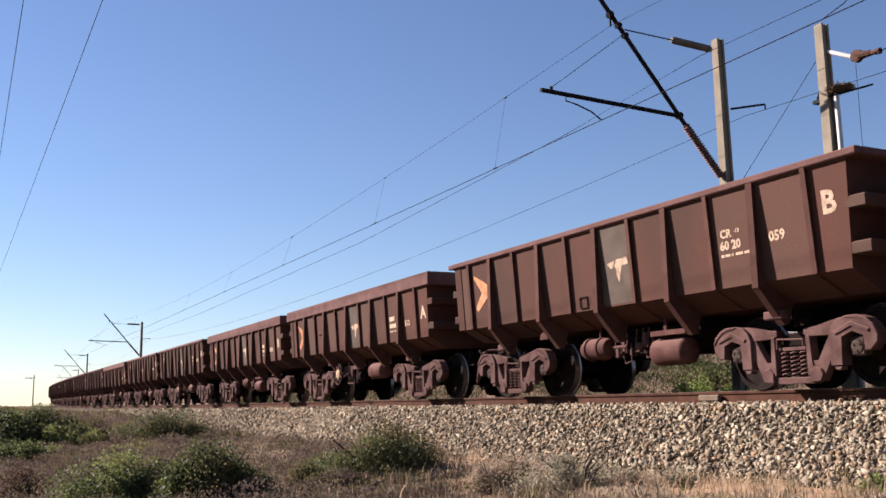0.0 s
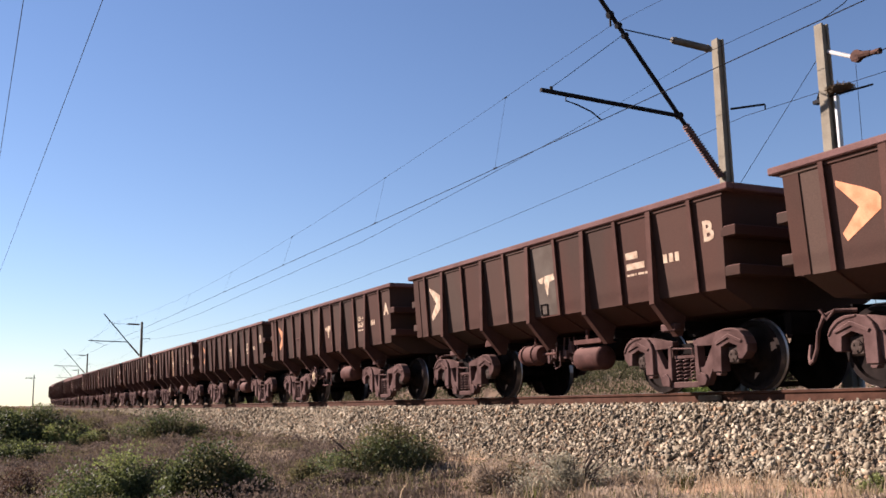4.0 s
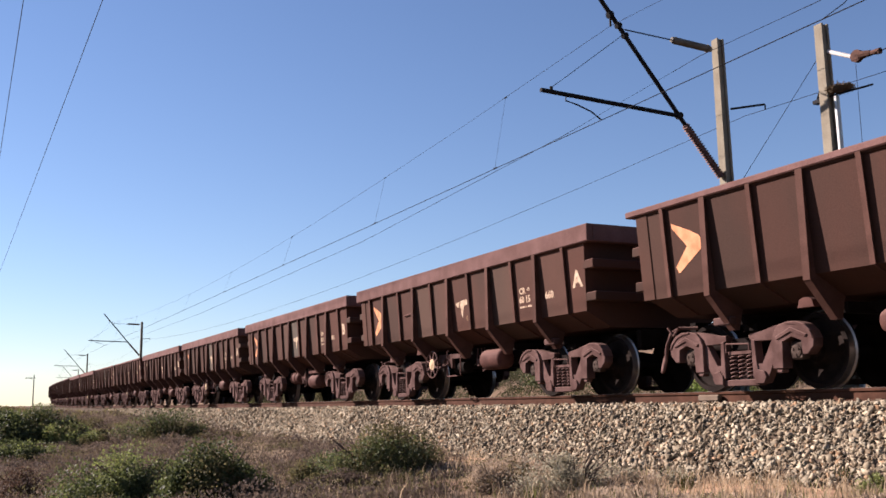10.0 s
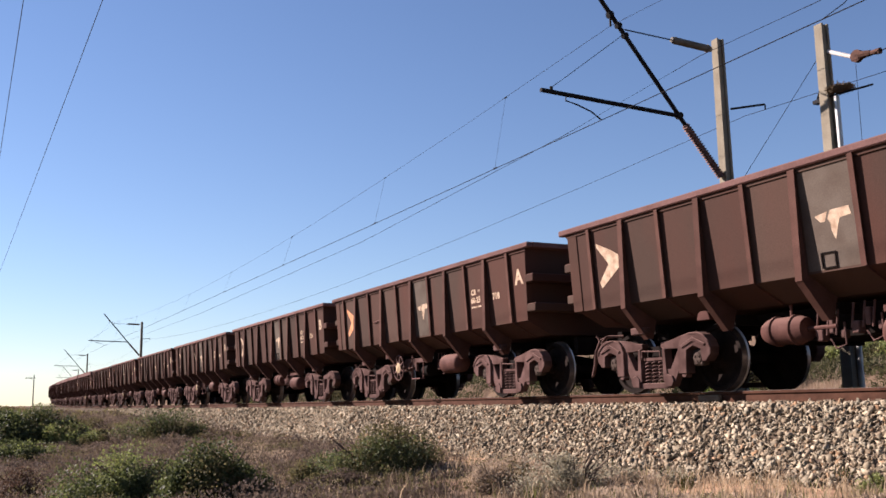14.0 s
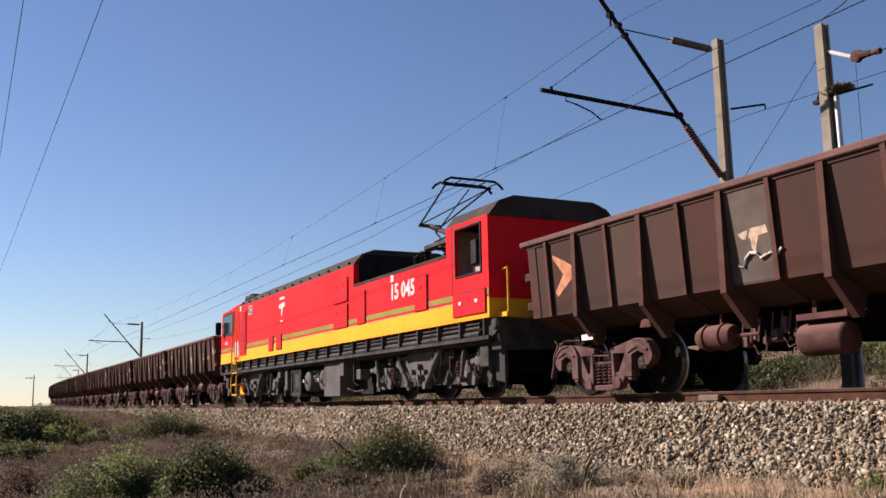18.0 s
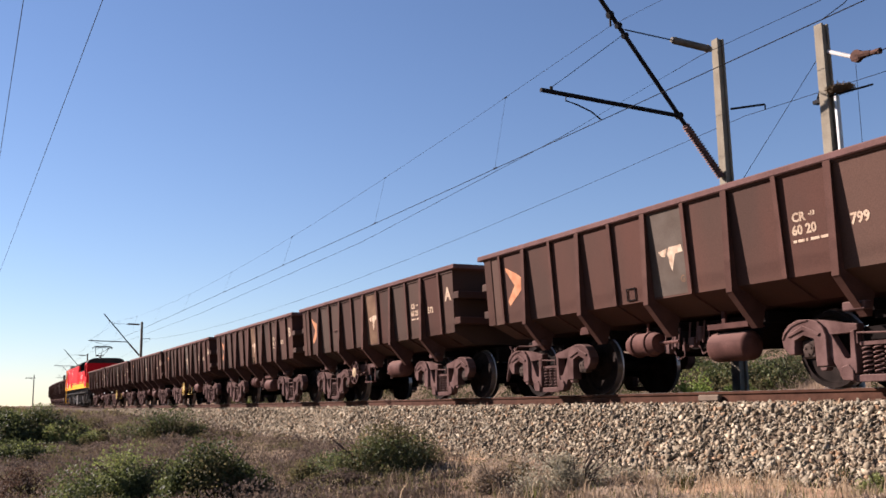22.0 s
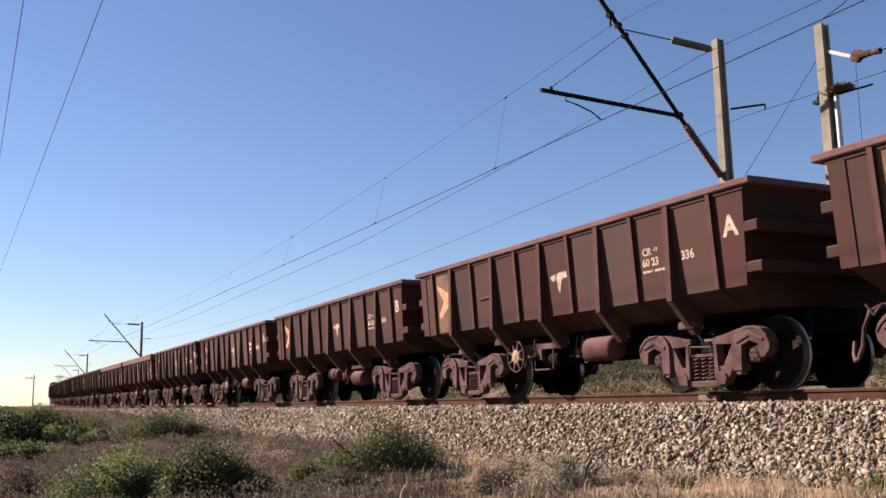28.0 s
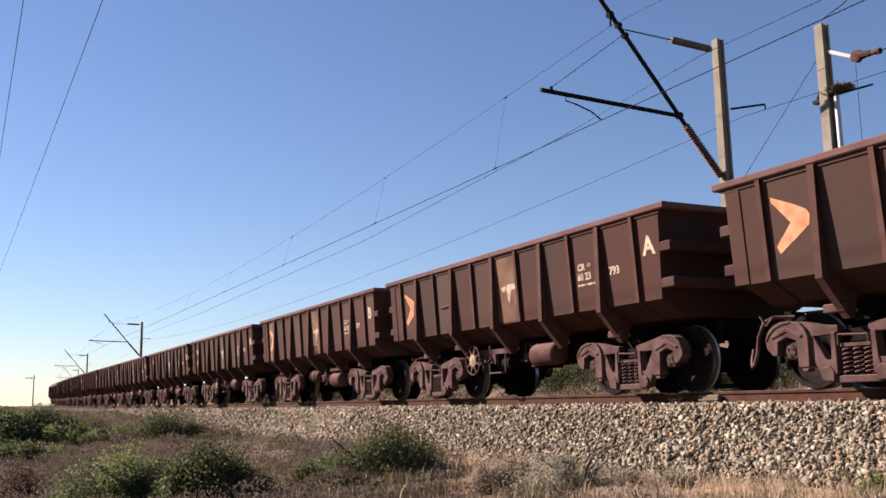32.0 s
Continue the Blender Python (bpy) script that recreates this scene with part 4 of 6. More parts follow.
        for y0 in (-1.2, 0.85):
            part("air_hose", pipe(bmesh.new(), [(-1.22, y0, 0.96), (-1.25, y0 + 0.05, 0.7), (-1.26, y0 + 0.12, 0.42), (-1.25, y0 + 0.28, 0.34), (-1.24, y0 + 0.4, 0.45), (-1.2, y0 + 0.42, 0.7)], 0.018, 6), M_RUBBER, bogie, "black hanging hose", at=R)
        for y0, y1 in ((-2.75, -2.2), (2.15, 2.8)):
            bm = bmesh.new()
            soften(box(bm, -1.22, y0, 0.60, -1.02, (y0 + y1) / 2, 0.78), 0.02)
            soften(box(bm, -1.18, (y0 + y1) / 2, 0.64, -1.0, y1, 0.74), 0.02)
            rod(bm, (-1.2, y0 + 0.1, 0.5), (-1.2, y0 + 0.1, 0.92), 0.03, 8)
            part("brake_unit", bm, M_GEAR, bogie, at=R)


def electric_locomotive():
    ob = new("electric_locomotive", None)
    tagged(ob, "red electric locomotive with yellow and olive stripes, raised pantograph", "locomotive")
    P = lambda name, bm, m, label="", parent=None, smooth=False, at=None: part(name, bm, m, parent or ob, label, smooth, at)
    roof = [(-HX, 3.30), (-1.22, 3.58), (-0.9, 3.70), (0.9, 3.70), (1.22, 3.58), (HX, 3.30)]
    # underframe
    bm = bmesh.new()
    box(bm, -1.30, -10.0, 0.98, 1.30, 10.0, 1.42)
    for s in (-1, 1):
        box(bm, s * 1.39 - 0.07, -10.05, 1.035, s * 1.39 + 0.07, 10.05, 1.105)
        for i in range(22):
            y = -9.9 + i * 0.943
            box(bm, s * 1.42 - 0.05, y - 0.02, 1.07, s * 1.42 + 0.05, y + 0.02, 1.42)
    P("underframe", bm, M_FRAME, "grey steel underframe")
    for z, r in ((1.16, 0.05), (1.27, 0.028), (1.35, 0.022)):
        for s in (-1, 1):
            P("cable_duct", rod(bmesh.new(), (s * 1.37, -9.6, z), (s * 1.37, 9.6, z), r, 8), M_FRAME, smooth=True)
    # machine room, front cab
    P("machine_room", box(bmesh.new(), -HX, -3.35, 1.42, HX, 7.55, 3.30), M_RED, "red machine-room casing")
    P("machine_room_roof", prism(bmesh.new(), roof, -3.35, 7.60), M_ROOF, "dusty grey ribbed roof")
    for i in range(14):
        y = 7.2 - i * 0.78
        bm = bmesh.new()
        box(bm, -1.44, y - 0.03, 3.36, -1.39, y + 0.03, 3.41)
        P("roof_bolt", bm, M_BLACK)
    bm = bmesh.new()
    prism(bm, [(7.55, 1.42), (10.1, 1.42), (10.1, 2.35), (10.01, 3.20), (9.93, 3.28), (7.55, 3.34)], -HX, HX, "x")
    rings = []
    for y, k, z0, z1 in ((7.551, 1.0, 3.338, 3.66), (9.0, 0.99, 3.304, 3.58), (9.6, 0.97, 3.29, 3.47), (9.92, 0.94, 3.27, 3.33)):
        rings.append([bm.verts.new((x * k, y, z0 + (z1 - z0) * u)) for x, u in ((-HX, 0), (-1.36, 0.35), (-1.1, 0.8), (-0.8, 1), (0.8, 1), (1.1, 0.8), (1.36, 0.35), (HX, 0))])
    for p, q in zip(rings, rings[1:]):
        for k in range(7):
            bm.faces.new((p[k], p[k + 1], q[k + 1], q[k]))
    bm.faces.new(rings[0])
    bm.faces.new(rings[-1][::-1])
    P("front_cab", bm, M_RED, "red front cab")
    bm = bmesh.new()
    soften(box(bm, -1.30, 6.75, 3.42, -0.75, 7.5, 3.70), 0.06)
    soften(box(bm, -1.30, 6.2, 3.42, -0.75, 6.68, 3.62), 0.04)
    P("roof_equipment", bm, M_BLACK, "black roof equipment behind the cab")
    # low deck with the pantograph, rear cab
    P("low_casing", box(bmesh.new(), -HX, -8.42, 1.42, HX, -3.35, 2.74), M_RED, "low red casing under the pantograph")
    P("deck", box(bmesh.new(), -HX - 0.012, -8.42, 2.74, HX + 0.012, -3.36, 2.80), M_ROOF)
    P("roof_end", prism(bmesh.new(), [(-1.3, 2.8), (-1.3, 3.34), (-1.15, 3.56), (1.15, 3.56), (1.3, 3.34), (1.3, 2.8)], -3.40, -3.352), M_BLACK, "black end wall above the deck")
    w0, w1, z0, z1 = -9.82, -8.84, 2.30, 3.20
    cabin = P("rear_cab", box(bmesh.new(), -HX + 0.06, -10.04, 1.42, HX - 0.06, -8.48, 1.6), M_RED, "red rear cab")
    P("cab_wall", box(bmesh.new(), -HX + 0.06, -8.48, 1.42, HX - 0.06, -8.42, 3.32), M_RED, parent=cabin)
    P("cab_end", box(bmesh.new(), -HX, -10.1, 1.42, HX, -10.04, 3.32), M_RED, parent=cabin)
    for s in (-1, 1):
        x0, x1 = sorted((s * HX, s * (HX - 0.06)))
        bm = bmesh.new()
        for a in ((-10.04, 1.42, -8.42, z0), (-10.04, z1, -8.42, 3.32), (-10.04, z0, w0, z1), (w1, z0, -8.42, z1)):
            box(bm, x0, a[0], a[1], x1, a[2], a[3])
        bmesh.ops.remove_doubles(bm, verts=bm.verts, dist=0.001)
        P("cab_side", bm, M_RED, "red cab side with a large window", parent=cabin)
    P("rear_cab_roof", prism(bmesh.new(), roof, -10.14, -8.36), M_ROOF, "black cab roof")
    bm = bmesh.new()
    for a in ((w0 - 0.03, z0 - 0.03, w1 + 0.03, z0), (w0 - 0.03, z1, w1 + 0.03, z1 + 0.03), (w0 - 0.03, z0, w0, z1), (w1, z0, w1 + 0.03, z1)):
        box(bm, -HX - 0.02, a[0], a[1], -HX + 0.01, a[2], a[3])
    fr = P("window_frame", bm, M_BLACK, "thin black window frame")
    bm = bmesh.new()
    soften(box(bm, -1.0, -9.7, 1.9, -0.6, -9.3, 2.35), 0.04)
    soften(box(bm, -1.27, -9.34, 2.5, -1.2, -9.08, 3.0), 0.03)
    P("cab_seat", bm, M_BLACK, "dark high-backed cab seat")
    bm = bmesh.new()
    box(bm, 1.30, -10.0, 1.6, 1.34, -8.5, 2.28)
    box(bm, -1.34, -8.62, 1.6, 1.34, -8.49, 3.25)
    box(bm, -1.34, -10.03, 1.6, 1.34, -10.0, 3.25)
    box(bm, -1.1, -8.95, 1.6, 1.1, -8.62, 2.45)
    P("cab_lining", bm, M_SEAT, "beige cab lining")
    bm = bmesh.new()
    soften(box(bm, -1.2, -9.72, 2.0, -1.06, -9.0, 2.98), 0.05)
    P("seat_back", bm, M_SEAT, "beige padded seat back")
    # cab glass and mirror at the front
    bm = bmesh.new()
    prism(bm, [(8.26, 2.45), (8.34, 2.38), (9.80, 2.42), (9.88, 2.52), (9.85, 3.12), (9.72, 3.20), (8.36, 3.24), (8.26, 3.16)], -HX - 0.012, -HX + 0.01, "x")
    P("cab_window", bm, M_BLACK, "black-rimmed cab window")
    bm = bmesh.new()
    prism(bm, [(8.36, 2.48), (9.78, 2.51), (9.76, 3.11), (8.36, 3.15)], -HX - 0.018, -HX - 0.008, "x")
    P("cab_pane", bm, M_GLASS, "dark cab glass")
    bm = bmesh.new()
    soften(box(bm, -1.72, 9.82, 2.48, -1.52, 9.94, 2.95), 0.03)
    rod(bm, (-1.5, 9.85, 2.8), (-1.4, 9.8, 2.8), 0.02, 6)
    P("wing_mirror", bm, M_BLACK, "black wing mirror")
    # stripes
    for name, a, b, m, y0, y1 in (("yellow_band", 1.422, 1.775, M_LYELLOW, -10.1, 10.1), ("red_line", 1.778, 1.80, M_ORANGE, -10.1, 10.1), ("olive_band", 1.85, 1.955, M_GREEN, -10.1, 10.1)):
        for s in (-1, 1):
            bm = bmesh.new()
            x = s * HX
            box(bm, min(x, x + s * 0.005), y0, a, max(x, x + s * 0.005), y1, b)
            P(name, bm, m)
    for y, s in ((-10.1, -1), (10.1, 1)):
        bm = bmesh.new()
        box(bm, -HX, min(y, y + s * 0.005), 1.422, HX, max(y, y + s * 0.005), 1.775)
        P("yellow_band", bm, M_LYELLOW)
        bm = bmesh.new()
        box(bm, -1.3, min(y - s * 0.2, y + s * 0.12), 0.85, 1.3, max(y - s * 0.2, y + s * 0.12), 1.40)
        P("buffer_beam", bm, M_FRAME, "grey headstock beam")
        bm = bmesh.new()
        box(bm, -0.1, min(y, y + s * 0.5), 0.72, 0.1, max(y, y + s * 0.5), 0.9)
        prism(bm, [(-0.17, y + s * 0.40), (-0.2, y + s * 0.56), (0.18, y + s * 0.56), (0.16, y + s * 0.40)], 0.66, 0.94, "z")
        P("coupler", bm, M_DARK)
        bm = bmesh.new()
        prism(bm, [(y + s * 0.0, 1.08), (y + s * 0.0, 1.38), (y + s * 0.16, 1.40), (y + s * 0.24, 1.28), (y + s * 0.16, 1.14)], -1.42, -1.34, "x")
        lathe(bm, [(-1.45, 0.05), (-1.44, 0.085), (-1.40, 0.085)], (0, y + s * 0.12, 1.28), "x", 14)
        P("jacking_lug", bm, M_FRAME, "grey jacking lug")
        bm = bmesh.new()
        pipe(bm, [Vector(p) for p in ((-1.25, y + s * 0.15, 2.28), (-1.25, y + s * 0.32, 2.30), (-1.25, y + s * 0.34, 2.2), (-1.25, y + s * 0.34, 1.5))], 0.022, 8)
        box(bm, -1.3, min(y, y + s * 0.36), 1.42, -1.1, max(y, y + s * 0.36), 1.50)
        P("end_handrail", bm, M_LYELLOW, "yellow end handrail")
        bm = bmesh.new()
        prism(bm, [(y - s * 0.3, 0.3), (y - s * 0.3, 0.98), (y + s * 0.05, 0.98), (y + s * 0.05, 0.25)], -1.18, -1.12, "x")
        soften(box(bm, -1.32, min(y - s * 0.65, y - s * 0.3), 0.55, -1.05, max(y - s * 0.65, y - s * 0.3), 0.96), 0.02)
        P("sand_box", bm, M_FRAME)
    # louvred grille by the front cab
    g = P("grille_frame", soften(box(bmesh.new(), -HX - 0.03, 6.56, 1.60, -HX + 0.01, 7.36, 3.12), 0.012), M_RED, "red louvred grille")
    # black plate gives the gaps between louvres their shade by colour
    P("grille_back", box(bmesh.new(), -HX - 0.034, 6.64, 1.70, -HX - 0.029, 7.28, 3.06), M_BLACK, "black plate for the shade between the louvres", parent=g)
    for i in range(20):
        z = 1.72 + i * 0.067
        P("louvre", prism(bmesh.new(), [(-HX - 0.06, z), (-HX - 0.036, z + 0.038), (-HX - 0.030, z + 0.038), (-HX - 0.052, z)], 6.66, 7.26), M_RED, parent=g)
    # doors, hatches
    P("cab_door", box(bmesh.new(), -HX - 0.012, 7.55, 1.50, -HX + 0.01, 8.13, 3.35), M_RED, "red cab door")
    P("door_patch", box(bmesh.new(), -HX - 0.016, 7.60, 1.60, -HX - 0.011, 8.02, 2.12), M_SILVER, "bare grey door patch")
    for name, y0, y1, z0_, z1_ in (("hatch", 3.9, 3.45, 1.57, 2.0), ("hatch", 3.1, 2.6, 1.57, 2.0), ("hatch", -1.97, -2.98, 2.44, 3.02), ("hatch", -1.97, -2.98, 1.80, 2.36),
                                   ("hatch", -3.65, -4.18, 1.80, 2.56), ("hatch", -6.98, -7.57, 1.80, 2.50), ("hatch", -8.72, -10.0, 1.52, 1.95)):
        h = P(name, soften(box(bmesh.new(), -HX - 0.035, y1, z0_, -HX + 0.01, y0, z1_), 0.008), M_RED, "red access hatch")
        # black plate, shifted up and rearwards, draws the shade along the hatch's edges
        P("seal", box(bmesh.new(), -HX - 0.016, y1 - 0.022, z0_ + 0.02, -HX + 0.008, y0 - 0.02, z1_ + 0.022), M_BLACK, "black plate for the shade along the hatch's edges", parent=h)
        for u in ((0.25, 0.75) if y1 - y0 < -0.7 else (0.5,)):
            yy = y1 + (y0 - y1) * u
            zz = z0_ + (z1_ - z0_) * (0.5 if y0 < -8 else 0.66)
            P("latch", box(bmesh.new(), -HX - 0.048, yy - 0.05, zz, -HX - 0.03, yy + 0.05, zz + 0.06), M_RED if y0 > -8 else M_SILVER, parent=h)
    P("body_seam", box(bmesh.new(), -HX - 0.004, -8.68, 1.43, -HX + 0.01, -8.655, 3.32), M_BLACK, "dark vertical seam beside the rear cab")
    for a in ((7.535, 1.48, 7.55, 3.36), (8.13, 1.48, 8.145, 3.36), (7.55, 3.35, 8.13, 3.362)):
        P("door_gap", box(bmesh.new(), -HX - 0.004, a[0], a[1], -HX + 0.01, a[2], a[3]), M_BLACK, "dark gap round the cab door")
    # handrails and steps at the front door
    for y in (8.17, 7.54):
        bm = bmesh.new()
        pipe(bm, [Vector(p) for p in ((-1.47, y, 3.22), (-1.54, y, 3.15), (-1.54, y, 1.05))], 0.022, 8)
        P("handrail", bm, M_LYELLOW, "yellow handrail")
    bm = bmesh.new()
    for z in (1.35, 1.02, 0.62, 0.27):
        box(bm, -1.52, 7.54, z, -1.20, 8.17, z + 0.04)
    box(bm, -1.22, 7.56, 0.27, -1.19, 8.15, 0.62)
    for y in (7.50, 8.21):
        pipe(bm, [Vector(p) for p in ((-1.5, y, 1.0), (-1.54, y, 0.92), (-1.54, y, 0.40), (-1.5, y, 0.32))], 0.02, 6)
    P("steps", bm, M_LYELLOW, "yellow cab steps")
    # lettering, emblem, flag
    side = Matrix(((0, 0, -1), (-1, 0, 0), (0, 1, 0))).to_4x4()
    def stick(y, z, out=0.008):
        return Matrix.Translation((-HX - out, y, z)) @ side
    part("lettering", writing("15 045", 0.47, M_WHITE), None, ob, "white running number", at=stick(-5.66, 2.19))
    part("lettering", writing("15 045", 0.155, M_WHITE), None, ob, "white running number", at=stick(9.55, 2.10))
    em = part("emblem", plate_mesh("emblem", [[(u * 1.05, v) for u, v in s] for s in LOGO], M_WHITE), None, ob, "white painted emblem", at=stick(2.95, 2.49))
    part("painted_bars", plate_mesh("painted_bars", [[(0, 0), (0.5, 0), (0.5, 0.07), (0, 0.07)]], M_WHITE), None, ob, at=stick(2.85, 3.05))
    part("painted_bars", plate_mesh("painted_bars", [[(0, 0), (0.26, 0), (0.26, 0.05), (0, 0.05)]], M_WHITE), None, ob, at=stick(2.78, 2.38))
    fl = part("flag_panel", plate_mesh("flag_panel", [[(0, 0), (0.56, 0), (0.56, 0.36), (0, 0.36)]], M_WHITE), None, ob, "flag decal in red, blue, green, black and gold", at=stick(6.36, 2.92) @ Matrix.Diagonal((0.82, 0.79, 1, 1)))
    for shapes, m in (([[(0.2, 0.23), (0.53, 0.23), (0.53, 0.33), (0.06, 0.33)]], M_RED), ([[(0.2, 0.13), (0.06, 0.03), (0.53, 0.03), (0.53, 0.13)]], M_FLAGBLUE),
                      ([[(0.03, 0.33), (0.03, 0.27), (0.15, 0.18), (0.03, 0.09), (0.03, 0.03), (0.06, 0.03), (0.22, 0.15), (0.53, 0.15), (0.53, 0.21), (0.22, 0.21), (0.06, 0.33)]], M_FLAGGREEN),
                      ([[(0.03, 0.09), (0.15, 0.18), (0.03, 0.27)]], M_BLACK)):
        part("flag_field", plate_mesh("flag_field", shapes, m), None, fl, at=pose(0, 0, 0.003))
    part("warning_plate", plate_mesh("warning_plate", [[(0, 0), (0.17, 0), (0.17, 0.19), (0, 0.19)]], M_WHITE), None, ob, "white warning plate", at=stick(7.5, 3.13))
    part("warning_plate", plate_mesh("warning_plate", [[(0, 0), (0.15, 0), (0.15, 0.15), (0, 0.15)]], M_WHITE), None, ob, "white warning plate", at=stick(-5.7, 2.58))
    # equipment under the floor
    bm = bmesh.new()
    box(bm, -1.26, 1.33, 0.23, -0.6, 2.14, 0.90)
    cab = P("equipment_case", bm, M_BLACK, "dark framed equipment case")
    bm = bmesh.new()
    for a in ((1.30, 0.20, 2.17, 0.26), (1.30, 0.87, 2.17, 0.93), (1.30, 0.26, 1.36, 0.87), (2.11, 0.26, 2.17, 0.87)):
        box(bm, -1.29, a[0], a[1], -1.24, a[2], a[3])
    box(bm, -1.275, 1.44, 0.40, -1.255, 1.82, 0.78)
    P("case_frame", bm, M_FRAME, parent=cab)
    for y in (0.88, -0.36):
        bm = bmesh.new()
        lathe(bm, [(-1.25, 0.05), (-1.24, 0.20), (-1.21, 0.265), (-1.15, 0.29), (-0.3, 0.29)], (0, y, 0.57), "x", 26)
        rod(bm, (-1.28, y, 0.55), (-1.2, y, 0.55), 0.045, 10)
        P("air_reservoir", bm, M_GEAR, "grey domed air reservoir", smooth=True)
    bm = bmesh.new()
    soften(box(bm, -1.02, 0.22, 0.50, -0.95, 0.70, 0.88), 0.01)
    for y, z, a, b in ((0.40, 0.66, 0.05, 0.10), (0.29, 0.66, 0.05, 0.10)):
        rod(bm, (-1.08, y, z - b), (-1.08, y, z + b), a, 12)
    P("valve_panel", bm, M_GEAR, "grey panel of air valves")
    bm = bmesh.new()
    soften(box(bm, -1.12, 0.56, 0.80, -1.02, 0.69, 0.85), 0.01)
    soften(box(bm, -1.14, 0.55, 0.63, -1.02, 0.69, 0.73), 0.015)
    soften(box(bm, -1.12, 0.57, 0.53, -1.02, 0.68, 0.58), 0.01)
    soften(box(bm, -1.14, 0.40, 0.58, -1.06, 0.47, 0.62), 0.01)
    P("valve_block", bm, M_SILVER, "silver valve block")
    for y in (0.88, -0.36):
        P("drain_tap", soften(box(bmesh.new(), -1.31, y + 0.05, 0.53, -1.22, y + 0.15, 0.62), 0.01), M_SILVER, "bright square drain fitting")
    bm = bmesh.new()
    soften(box(bm, -1.30, -1.98, 0.12, -0.5, -0.74, 0.98), 0.012)
    soften(box(bm, -1.34, -2.35, 0.62, -0.8, -2.0, 0.98), 0.012)
    P("battery_box", bm, M_GEAR, "grey battery box")
    P("grab_handle", pipe(bmesh.new(), ((-1.3, -0.78, 0.78), (-1.35, -0.78, 0.76), (-1.35, -0.78, 0.44), (-1.3, -0.78, 0.42)), 0.012, 6), M_FRAME)
    # transformer, drawn larger and black to stand for the shade under the floor
    P("transformer", box(bmesh.new(), -0.9, -3.3, 0.16, 0.9, 3.2, 0.98), M_BLACK)
    P("air_pipe", pipe(bmesh.new(), ((-1.2, -2.3, 0.3), (-1.2, -2.9, 0.22), (-1.15, -3.3, 0.24)), 0.025, 6), M_FRAME)
    P("air_pipe", pipe(bmesh.new(), ((-1.25, -2.85, 0.98), (-1.25, -2.85, 0.45), (-1.2, -3.0, 0.36)), 0.02, 6), M_FRAME)
    for a in ((-1.25, -3.3, 0.5, -1.0, -3.0, 0.75), (-1.3, 2.5, 0.35, -1.0, 2.75, 0.95), (-1.3, 3.2, 0.72, -1.0, 3.5, 0.98)):
        P("gear_box", soften(box(bmesh.new(), *a), 0.02), M_GEAR)
    # bogies
    for y in (6.4, -6.4):
        bg = P("loco_bogie", box(bmesh.new(), -0.45, -2.5, 0.5, 0.45, 2.5, 0.9), M_BLACK, "grey three-axle bogie", at=pose(0, y, 0))
        loco_bogie_parts(bg)
        for a in (-1.97, 0.0, 1.97):
            part("wheelset", LOCO_WHEELS, None, bg, "dark driving wheelset", at=pose(0, a, 0.61))
    # pantograph
    for x in (-0.75, 0.75):
        for y in (-7.3, -6.1):
            bm = bmesh.new()
            rod(bm, (x, y, 2.80), (x, y, 3.30), 0.055, 10)
            for j in range(6):
                lathe(bm, [(2.83 + j * 0.075, 0.06), (2.86 + j * 0.075, 0.12), (2.88 + j * 0.075, 0.06)], (x, y, 0), "z", 12)
            P("post_insulator", bm, M_BLACK, "black ribbed post insulator")
    bm = bmesh.new()
    for x in (-0.75, 0.75):
        box(bm, x - 0.04, -7.4, 3.30, x + 0.04, -6.05, 3.38)
    for y in (-7.3, -6.7, -6.1):
        box(bm, -0.75, y - 0.04, 3.30, 0.75, y + 0.04, 3.38)
    P("pantograph_base", bm, M_FRAME)
    bm = bmesh.new()
    rod(bm, (0, -6.5, 3.50), (0, -4.75, 4.12), 0.06, 10)
    rod(bm, (0.12, -5.5, 3.44), (0.12, -4.80, 3.98), 0.025, 8)
    rod(bm, (-0.45, -6.5, 3.46), (0.45, -6.5, 3.46), 0.06, 10)
    rod(bm, (-0.3, -4.75, 4.12), (0.3, -4.75, 4.12), 0.045, 8)
    P("lower_arm", bm, M_FRAME, "pantograph lower arm")
    bm = bmesh.new()
    for s in (-1, 1):
        rod(bm, (s * 0.28, -4.75, 4.12), (s * 0.55, -6.7, 4.68), 0.022, 8)
    rod(bm, (-0.28, -4.75, 4.12), (0.55, -6.7, 4.68), 0.016, 6)
    rod(bm, (0.1, -4.9, 3.95), (0.0, -6.75, 4.6), 0.016, 6)
    rod(bm, (-0.6, -6.7, 4.68), (0.6, -6.7, 4.68), 0.025, 8)
    P("upper_arm", bm, M_BLACK, "pantograph upper arm")
    bm = bmesh.new()
    for y in (-6.95, -6.45):
        pipe(bm, [Vector(p) for p in ((-0.76, y, 4.62), (-0.68, y, 4.71), (-0.55, y, 4.78), (0.55, y, 4.78), (0.68, y, 4.71), (0.76, y, 4.62))], 0.028, 8)
    for x in (-0.6, -0.3, 0.3, 0.6):
        rod(bm, (x, -6.95, 4.74), (x, -6.45, 4.74), 0.015, 6)
    P("collector_head", bm, M_BLACK, "pantograph collector head")
    bm = bmesh.new()
    soften(box(bm, -0.9, -8.2, 2.80, -0.3, -7.7, 3.25), 0.03)
    rod(bm, (-0.9, -7.95, 3.25), (-0.9, -7.95, 3.65), 0.05, 10)
    rod(bm, (-0.4, -7.6, 2.8), (-0.4, -7.6, 3.5), 0.06, 10)
